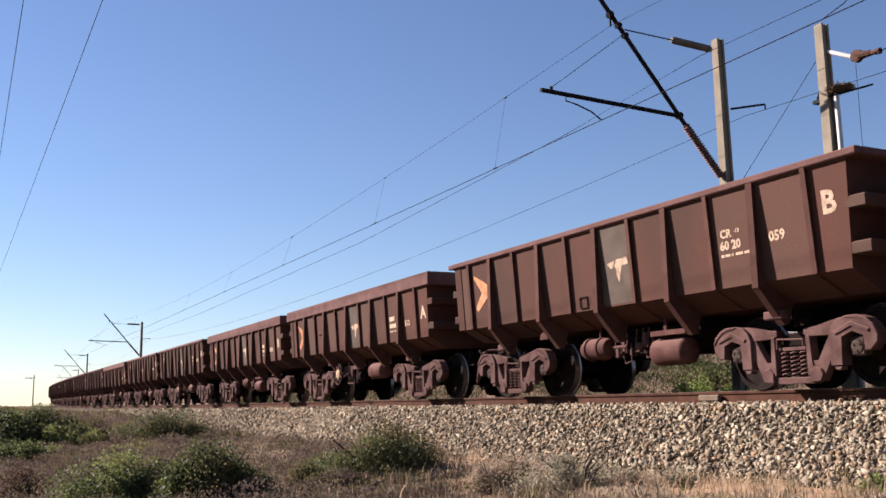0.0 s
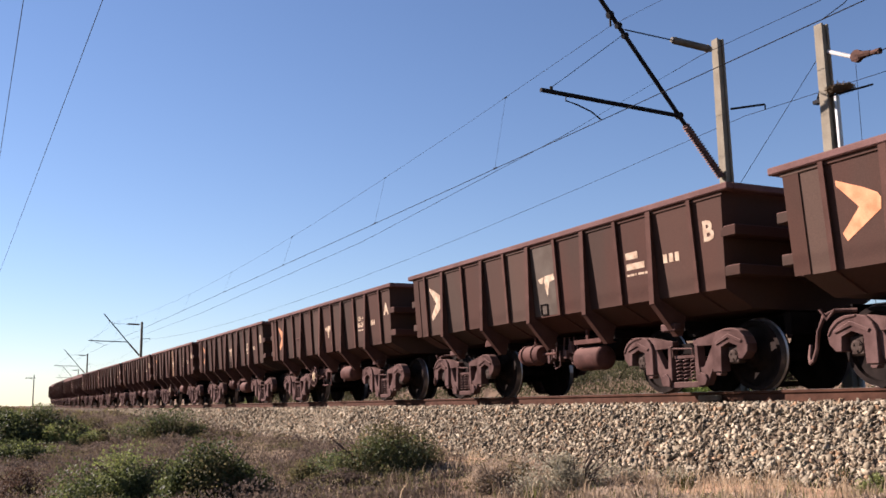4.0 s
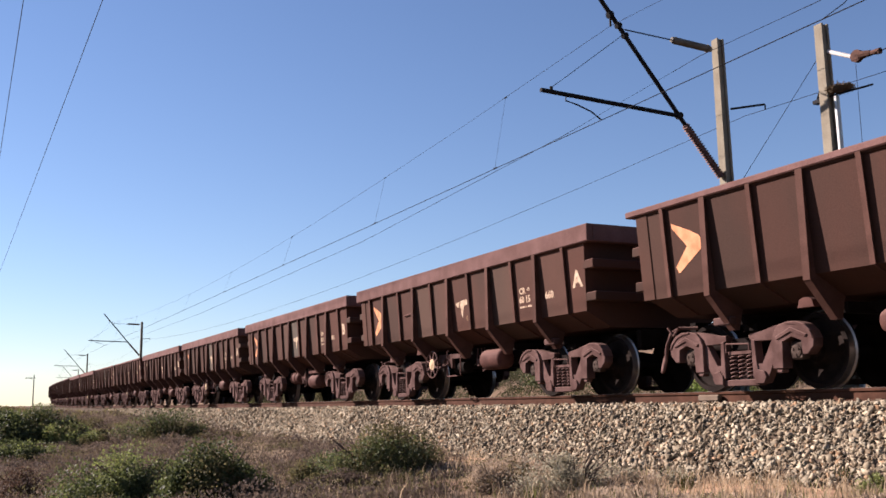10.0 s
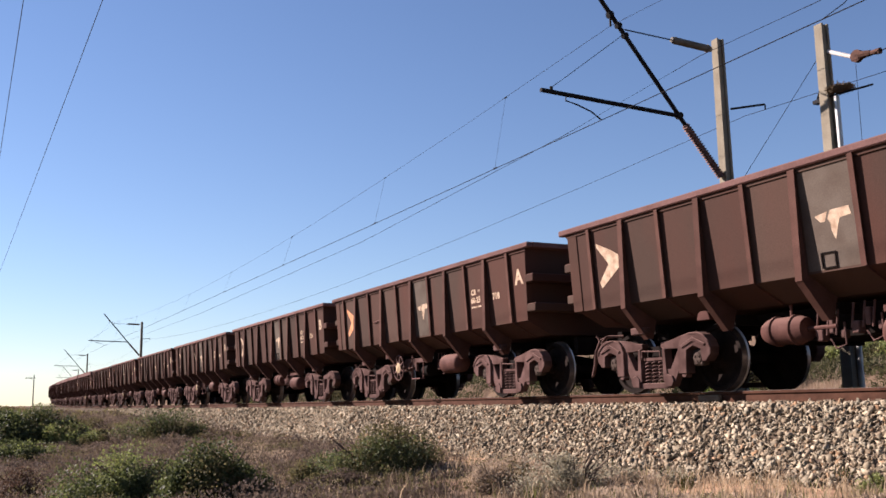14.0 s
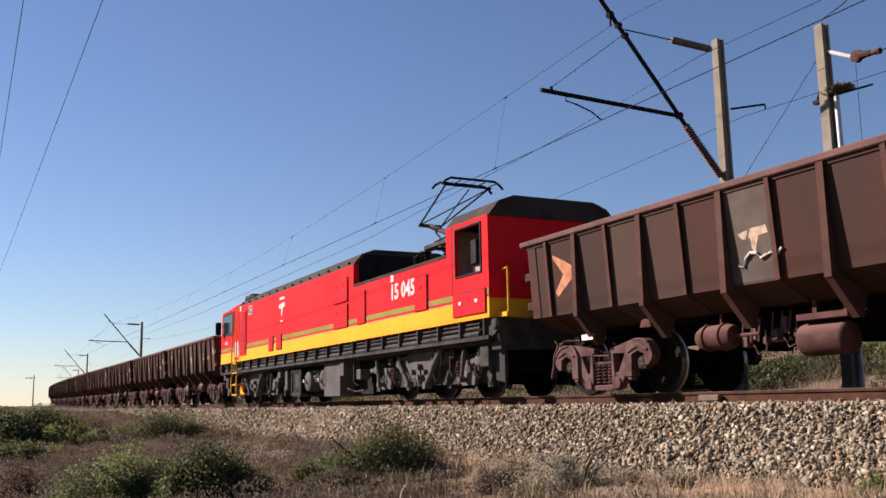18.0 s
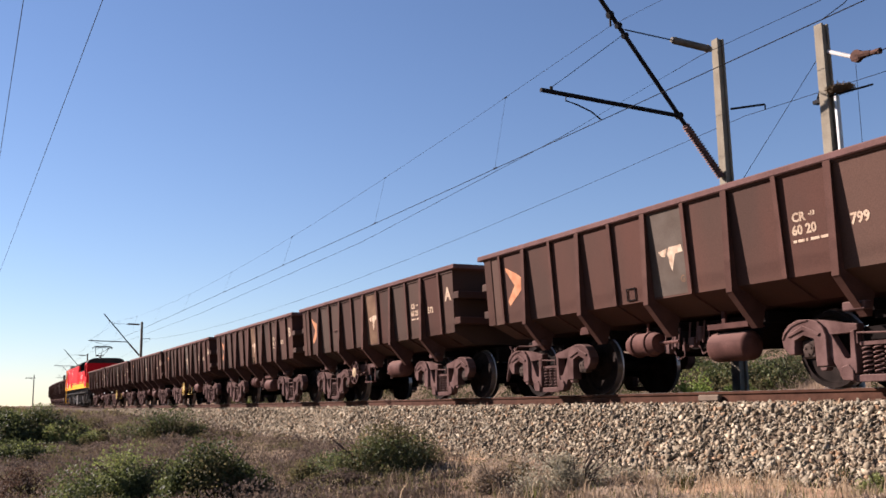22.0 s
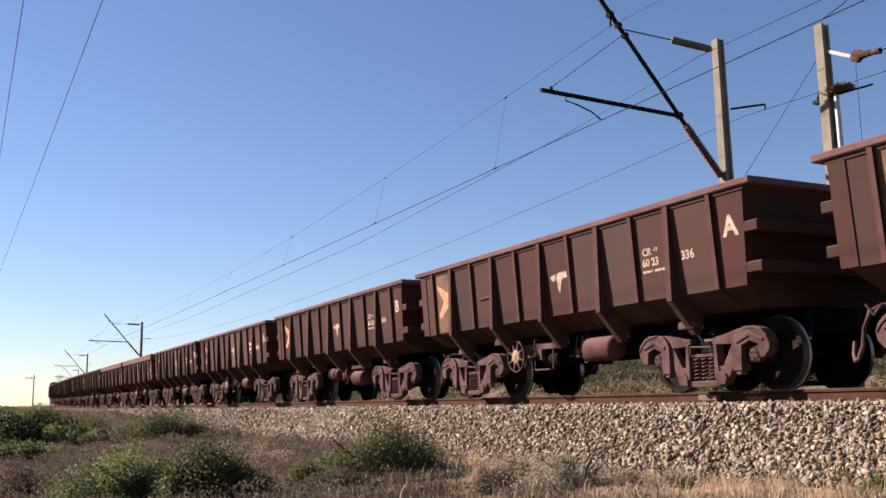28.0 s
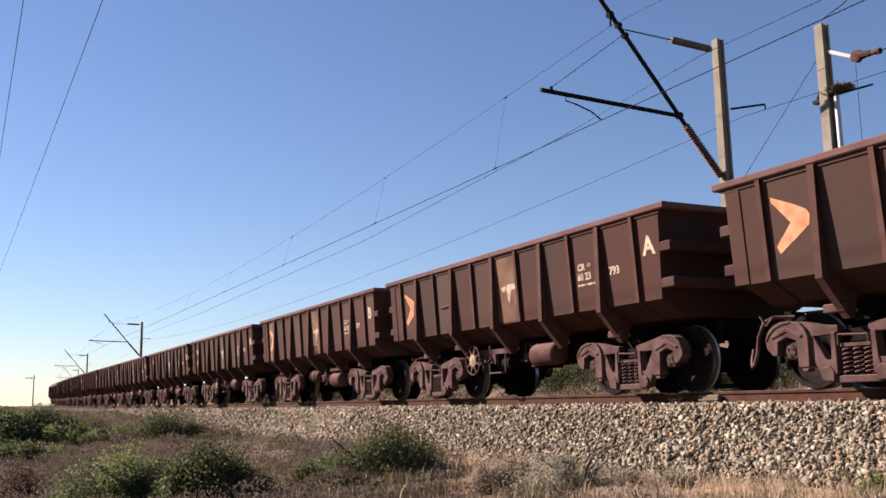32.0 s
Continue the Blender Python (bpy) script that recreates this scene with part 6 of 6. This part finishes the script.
shrub(-7.18, 11.0, 0.70, 0.6, 0.95, M_LEAF, 27000, 0.036, "dense dark-green shrub in dry grass", 21, M_LEAF_OLIVE, 0.16)
shrub(-7.85, 12.3, 0.98, 0.7, 0.86, M_LEAF, 26000, 0.036, "rounded green shrub in dry grass", 22, M_LEAF_BRIGHT)
shrub(-7.48, 11.9, 0.42, 0.4, 0.50, M_LEAF_OLIVE, 6000, 0.032, "small olive shrub between two green ones", 30, M_LEAF_BROWN)
shrub(-8.35, 11.2, 0.50, 0.4, 0.36, M_LEAF_OLIVE, 7000, 0.030, "low olive shrub at the green shrub's foot", 36, M_LEAF)
shrub(-5.55, 23.2, 1.3, 0.9, 0.76, M_LEAF, 11000, 0.045, "low dull-green shrub near the embankment", 24, M_LEAF_OLIVE)
shrub(-8.75, 26.0, 1.9, 1.4, 1.35, M_LEAF, 40000, 0.055, "broad dark-green shrub on the rise", 25, M_LEAF_OLIVE, 0.12)
shrub(-7.45, 24.8, 0.95, 0.8, 0.74, M_LEAF_BRIGHT, 8000, 0.045, "yellow-green low shrub on the rise", 26, M_LEAF_OLIVE)
shrub(-7.95, 25.6, 1.2, 1.0, 1.15, M_LEAF, 18000, 0.05, "dark-green shrub beside the broad one", 42, M_LEAF_OLIVE, 0.1)
shrub(-6.9, 24.0, 0.7, 0.7, 0.5, M_LEAF_OLIVE, 6000, 0.04, "low yellowish shrub on the rise", 43, M_LEAF_BRIGHT)
shrub(-8.5, 22.6, 0.9, 0.7, 0.55, M_LEAF, 9000, 0.045, "low dark-green shrub below the broad one", 37, M_LEAF_BRIGHT)
shrub(-6.5, 30.0, 0.85, 1.0, 0.50, M_LEAF_OLIVE, 7000, 0.045, "low olive shrub on the rise", 31, M_HEATH)
shrub(-8.95, 14.6, 0.62, 0.5, 0.52, M_LEAF_BROWN, 13000, 0.032, "brown dead-leaved shrub in dry grass", 27)
shrub(-9.35, 13.4, 0.45, 0.4, 0.36, M_LEAF_BROWN, 7000, 0.030, "low brown dead-leaved shrub", 38, M_HEATH)
shrub(-5.62, 10.2, 0.95, 0.65, 0.70, M_LEAF_OLIVE, 28000, 0.030, "wide olive-brown shrub at the ballast's foot", 23, M_LEAF, 0.05)
shrub(-5.0, 10.5, 0.55, 0.5, 0.42, M_LEAF_OLIVE, 12000, 0.027, "low grey-green shrub at the ballast's foot", 29, M_LEAF, 0.08)
shrub(-6.15, 9.7, 0.5, 0.4, 0.26, M_HEATH, 8000, 0.027, "low withered shrub before the olive one", 39, M_LEAF_OLIVE)
shrub(-9.6, 36.0, 1.8, 2.0, 0.50, M_LEAF_OLIVE, 12000, 0.055, "olive shrub thicket on the rise", 28, M_LEAF)
shrub(-5.1, 8.3, 0.42, 0.4, 0.34, M_STRAW_DARK, 7000, 0.022, "dry twiggy grey-brown bush at the ballast's foot", 33, M_STRAW)
shrub(-4.55, 9.0, 0.45, 0.4, 0.30, M_STRAW_DARK, 7000, 0.022, "dry twiggy grey-brown bush at the ballast's foot", 34, M_LEAF_OLIVE)
shrub(-4.3, 7.5, 0.35, 0.3, 0.26, M_STRAW_DARK, 5000, 0.022, "dry twiggy grey-brown bush at the ballast's foot", 35, M_STRAW)
for i_, (x_, y_, k_) in enumerate(((-4.05, 8.6, 0.34), (-3.75, 8.1, 0.28), (-3.5, 8.7, 0.24), (-3.65, 7.35, 0.24), (-2.85, 6.6, 0.2), (-2.6, 6.9, 0.16))):
    shrub(x_, y_, k_, k_, k_ * 0.9, M_GREYGREEN, int(14000 * k_), 0.024, "small grey-green twiggy bush at the ballast's foot", 60 + i_, M_STRAW_DARK)
shrub(-4.5, 7.7, 0.75, 0.5, 0.50, M_GREYGREEN, 6500, 0.024, "wide pale grey-green twiggy bush at the ballast's foot", 70, M_STRAW_DARK)
shrub(-2.95, 5.55, 0.22, 0.2, 0.3, M_LEAF_BRIGHT, 3000, 0.022, "small bright-green herb at the ballast's foot", 32)
shrub(4.6, 16.3, 0.75, 0.8, 1.35, M_FRESH, 12000, 0.055, "fresh green bush behind the line", 40, M_FRESH)
shrub(4.7, 14.9, 0.6, 0.6, 1.15, M_FRESH, 7000, 0.055, "smaller fresh green bush behind the line", 41, M_LEAF)
r_ = random.Random(9)
for i in range(26):
    y = r_.uniform(10, 60)
    x = r_.uniform(5.0, 13.0)
    k = r_.uniform(0.8, 1.7)
    shrub(x, y, k, k, k * 0.62, r_.choice((M_LEAF, M_LEAF_OLIVE, M_LEAF_OLIVE, M_LEAF_BRIGHT)), 3600, 0.075, "rounded scrub bush behind the line", 100 + i, M_LEAF_OLIVE)
for i in range(22):
    y = r_.uniform(40, 150)
    x = r_.uniform(-26, -7.5)
    k = r_.uniform(0.8, 1.8)
    shrub(x, y, k, k, k * 0.36, r_.choice((M_LEAF, M_LEAF_OLIVE, M_LEAF_BROWN)), 2600, 0.08, "low scrub bush on the far rise", 200 + i)


def tufts(name, label, n, area, height, material, seed, keep=None, per=9):
    """Thin bent blades in tufts over a stretch of ground."""
    r = np.random.RandomState(seed)
    x0, x1, y0, y1 = area
    pts = []
    while len(pts) < n:
        y = y0 + (y1 - y0) * r.rand() ** 1.5
        x = x0 + (x1 - x0) * r.rand()
        k = 0.5 + 0.5 * noise.noise((x * 0.7, y * 0.7, seed * 1.3))
        if r.rand() < k * 1.25 and (keep is None or keep(x, y)):
            pts.append((x, y, ground_z(x, y)))
    p = np.repeat(np.array(pts), per, 0)
    m = len(p)
    p[:, :2] += r.randn(m, 2) * 0.05
    a = r.rand(m) * 6.283
    lean = 0.25 + 0.55 * r.rand(m)
    h = height * (0.45 + 0.75 * r.rand(m))
    dirv = np.stack([np.cos(a), np.sin(a)], -1)
    side = np.stack([-np.sin(a), np.cos(a)], -1) * 0.004
    mid = p.copy()
    mid[:, :2] += dirv * (lean * h * 0.35)[:, None]
    mid[:, 2] += h * 0.6
    tip = p.copy()
    tip[:, :2] += dirv * (lean * h)[:, None]
    tip[:, 2] += h
    s3 = np.concatenate([side, np.zeros((m, 1))], 1)
    v = np.stack([p - s3, p + s3, mid + s3 * 0.8, mid - s3 * 0.8, tip], 1).reshape(-1, 3)
    k = 5 * np.arange(m)[:, None]
    f = np.concatenate([k + np.array((0, 1, 2)), k + np.array((0, 2, 3)), k + np.array((3, 2, 4))])
    return tagged(new(name, raw_mesh(name, v, f, material)), label, "grass", kind="stuff")


def low_scrub(name, label, n, area, height, size, material, seed, density=1.0, near=1.5, keep=None):
    """Small leaves heaped into low uneven cushions, with bare sand between."""
    r = np.random.RandomState(seed)
    x0, x1, y0, y1 = area
    pts = []
    for _ in range(n * 6):
        if len(pts) >= n:
            break
        y = y0 + (y1 - y0) * r.rand() ** near
        x = x0 + (x1 - x0) * r.rand()
        if keep and not keep(x, y):
            continue
        k = noise.noise((x * 0.55, y * 0.4, seed * 2.1)) + 0.5 * noise.noise((x * 1.9, y * 1.9, seed * 0.7))
        if k > 0.12 * (1 - density) - 0.25 + 0.5 * r.rand() * (1 - density):
            h = height * (0.35 + 0.65 * max(0, k + 0.45)) * r.rand() ** 0.7
            pts.append((x, y, ground_z(x, y) + h))
    p = np.array(pts)
    m = len(p)
    a = r.randn(m, 3)
    a[:, 2] = np.abs(a[:, 2]) + 0.5
    a /= np.linalg.norm(a, axis=1)[:, None]
    b = np.cross(a, r.randn(m, 3))
    b /= np.linalg.norm(b, axis=1)[:, None]
    k = size * (0.5 + r.rand(m, 1))
    v = np.stack([p, p + (a * 0.5 + b * 0.16) * k, p + a * k, p + (a * 0.5 - b * 0.16) * k], 1).reshape(-1, 3)
    return tagged(new(name, raw_mesh(name, v, np.arange(4 * m).reshape(-1, 4), material)), label, "scrub", kind="stuff")


def cushions(name, label, n, area, size, leaf, per, material, seed, keep, near=1.5):
    """Domed cushions of fine withered leaves, packed side by side."""
    r = np.random.RandomState(seed)
    x0, x1, y0, y1 = area
    made = []
    while len(made) < n:
        y = y0 + (y1 - y0) * r.rand() ** near
        x = x0 + (x1 - x0) * r.rand()
        if keep(x, y) and r.rand() < 0.55 + 0.9 * noise.noise((x * 0.5, y * 0.35, seed * 1.7)):
            made.append((x, y, ground_z(x, y)))
    c = np.repeat(np.array(made), per, 0)
    m = len(c)
    k = np.repeat(size * (0.45 + 0.9 * r.rand(n)), per)
    tall = np.repeat(0.35 + 0.45 * r.rand(n), per)
    u = r.randn(m, 3)
    u /= np.linalg.norm(u, axis=1)[:, None]
    u[:, 2] = np.abs(u[:, 2])
    q = u * (k * (0.72 + 0.36 * r.rand(m)))[:, None]
    q[:, 2] *= tall
    p = c + q
    a = u + 0.8 * r.randn(m, 3)
    a[:, 2] += 0.25
    a /= np.linalg.norm(a, axis=1)[:, None]
    b = np.cross(a, r.randn(m, 3))
    b /= np.linalg.norm(b, axis=1)[:, None]
    h = leaf * (0.5 + r.rand(m, 1)) * (0.7 + c[:, 1:2] * 0.02)
    v = np.stack([p, p + (a * 0.5 + b * 0.2) * h, p + a * h, p + (a * 0.5 - b * 0.2) * h], 1).reshape(-1, 3)
    return tagged(new(name, raw_mesh(name, v, np.arange(4 * m).reshape(-1, 4), material)), label, "scrub", kind="stuff")


BARE = ((-3.15, 12.0, 0.28, 1.4), (-3.3, 18.0, 0.42, 1.4), (-3.2, 22.5, 0.25, 3.0), (-3.45, 6.4, 0.75, 1.0), (-4.0, 10.6, 0.5, 1.3), (-3.9, 8.4, 0.35, 0.9))


def grown(x, y):
    """True off the bare sandy patches."""
    return all(((x - a) / c) ** 2 + ((y - b) / d) ** 2 > 1 for a, b, c, d in BARE)


M_SAND = mat("orange_sand", (0.42, 0.27, 0.17), (0.31, 0.195, 0.122), 6.0, 0.95, bump=0.6, fine=30)
for n_, (a, b, c, d) in enumerate(BARE):
    bm = bmesh.new()
    rim = []
    for i in range(28):
        w = math.tau * i / 28
        k = 1.05 + 0.45 * noise.noise((3 * math.cos(w), 3 * math.sin(w), n_ * 5.0))
        rim.append((a + c * k * math.cos(w), b + d * k * math.sin(w)))
    rings = []
    for q, up in ((1.0, -0.05), (0.85, 0.012), (0.5, 0.03), (0.2, 0.035)):
        rings.append([bm.verts.new((a + (x - a) * q, b + (y - b) * q, ground_z(a + (x - a) * q, b + (y - b) * q) + up)) for x, y in rim])
    for p, q in zip(rings, rings[1:]):
        for i in range(28):
            bm.faces.new((p[i], p[(i + 1) % 28], q[(i + 1) % 28], q[i]))
    bm.faces.new(rings[-1])
    tagged(new("bare_sand", mesh_of("bare_sand", bm, M_SAND, True)), "bare patch of orange sand at the ballast's foot", "sand", kind="stuff")
off_bank = lambda x, y: grown(x, y) and x < -3.7 and not (x > -6.6 and y < 11.6)
cushions("heath_cushions", "domed purple-brown withered heath cushions", 900, (-12.0, -3.7, 8.5, 46.0), 0.34, 0.042, 190, M_HEATH, 51, off_bank)
cushions("heath_cushions", "pale straw-brown withered heath cushions", 420, (-12.0, -3.7, 8.5, 40.0), 0.30, 0.042, 170, M_HEATH_PALE, 52, off_bank)
cushions("heath_cushions", "olive-green cushions among withered heath", 230, (-11.0, -3.7, 8.5, 40.0), 0.30, 0.040, 190, M_LEAF_OLIVE, 53, off_bank)
low_scrub("low_scrub", "low grey-brown withered scrub over the rise", 110000, (-11.5, -3.3, 8.0, 50.0), 0.15, 0.045, M_HEATH, 41, 1.0, keep=lambda x, y: grown(x, y) and not (x > -5.2 and y < 11.5))
low_scrub("low_scrub", "low scrub on the distant rise", 30000, (-40.0, -3.4, 38.0, 170.0), 0.28, 0.16, M_LEAF_OLIVE, 46, 0.9, 1.2)
low_scrub("low_scrub", "low olive scrub cushions", 60000, (-11.5, -3.6, 8.0, 50.0), 0.2, 0.034, M_LEAF_OLIVE, 42, 0.3, keep=grown)
low_scrub("low_scrub", "straw-brown scrub at the ballast's foot", 45000, (-6.6, -3.2, 4.5, 20.0), 0.10, 0.04, M_STRAW_DARK, 43, 0.35, keep=grown)
tufts("dry_grass", "pale dry grass stalks on sandy ground", 330, (-6.8, -2.9, 5.0, 16.0), 0.24, M_STRAW, 31, per=4)
tufts("dry_grass", "brown dry grass over the rise", 1400, (-9.5, -3.8, 7.5, 32.0), 0.15, M_HEATH, 35, keep=grown)
tufts("green_grass", "thin green grass at the ballast's foot", 60, (-5.6, -2.9, 4.6, 10.0), 0.16, M_GREENGRASS, 33)
tufts("dry_grass", "straw stalks on bare sand", 150, (-4.1, -2.9, 5.3, 7.4), 0.13, M_STRAW, 36, per=7)
for x, y, k in ((-4.65, 20.8, 0.28), (-4.35, 20.9, 0.24), (-4.95, 20.7, 0.2), (-3.75, 7.0, 0.16), (-2.7, 6.1, 0.2)):
    bm = bmesh.new()
    rg = random.Random(int(x * 100))
    for q in range(26):
        a, t = rg.uniform(0, 6.28), rg.uniform(0.1, 0.6)
        rod(bm, (0.03 * math.cos(a), 0.03 * math.sin(a), -0.05), (t * k * math.cos(a), t * k * math.sin(a), k * rg.uniform(0.7, 1.15)), 0.012 * k / 0.25, 4, 0.002)
    plant = new("spiky_plant", mesh_of("spiky_plant", bm, M_GREENGRASS))
    plant.matrix_basis = pose(x, y, ground_z(x, y))
    tagged(plant, "grey-green spiky rosette at the ballast's foot", "plant", "spiky plants")
low_scrub("low_scrub", "grey-green scrub behind the line", 150000, (2.7, 15.0, 7.0, 60.0), 0.36, 0.10, M_BANK, 44, 1.0)
tufts("dry_grass", "brown dry grass behind the line", 1500, (3.4, 10.0, 8.0, 45.0), 0.35, M_STRAW_DARK, 34)


# ---------------------------------------------------------------- what moves: the train, and its wheels
TRAVEL = [(0.0, -0.05), (2.0, 31.82), (3.0, 47.75), (6.0, 95.45), (9.0, 143.3), (13.0, 206.8), (17.0, 270.45), (19.0, 302.3), (23.0, 365.5), (28.0, 444.95), (32.0, 508.33)]
GAP0, LOCO_PITCH = 16.6, 21.3


def travelled(t):
    """Metres that the train has gone by t seconds: an even pace between the known times, rounded at them."""
    ts, ss = [a for a, _ in TRAVEL], [b for _, b in TRAVEL]
    v = [(ss[i + 1] - ss[i]) / (ts[i + 1] - ts[i]) for i in range(len(ts) - 1)]
    m = [v[0]] + [(v[i] + v[i + 1]) / 2 for i in range(len(v) - 1)] + [v[-1]]
    i = max(0, min(len(v) - 1, sum(1 for a in ts[1:] if a <= t)))
    h = ts[i + 1] - ts[i]
    u = (t - ts[i]) / h
    return ((2 * u ** 3 - 3 * u ** 2 + 1) * ss[i] + (u ** 3 - 2 * u ** 2 + u) * h * m[i]
            + (-2 * u ** 3 + 3 * u ** 2) * ss[i + 1] + (u ** 3 - u ** 2) * h * m[i + 1])


def centre(k, t):
    rear = GAP0 + travelled(t) - PITCH * k - (LOCO_PITCH if k > 26 else 0.0)
    return rear + PITCH / 2 + (AHEAD if k % 2 == 0 else 0.0)


def roll_like(first, others):
    """Wheels of one kind turn as one."""
    for o in others:
        o.rotation_mode = "QUATERNION"
        keys = o.animation_data_create()
        keys.action = first.animation_data.action
        keys.action_slot = first.animation_data.action_slot


def spin_rows(y, z, r):
    steps = [i / FPS for i in range(int(32 * FPS) + 1)]
    return [(t, pose(0, y, z) @ Matrix.Rotation(-travelled(t) / r, 4, "X")) for t in steps]


def motions():
    times = [float(i) for i in range(33)]
    for k, ob in wagons.items():
        walk(ob, [(t, line_pose(centre(k, t))) for t in times])
    walk(locomotive, [(t, line_pose(GAP0 + travelled(t) - PITCH * 26 - LOCO_PITCH / 2 + 0.06)) for t in times])
    kinds = {}
    for top in list(wagons.values()) + [locomotive]:
        for o in top.children_recursive:
            if o.name.split(".")[0] == "wheelset":
                kinds.setdefault((o.data.name, round(o.matrix_basis.translation.y, 3)), []).append(o)
    for (_, y), obs in kinds.items():
        z = obs[0].matrix_basis.translation.z
        walk(obs[0], spin_rows(y, z, z))
        roll_like(obs[0], obs[1:])


motions()
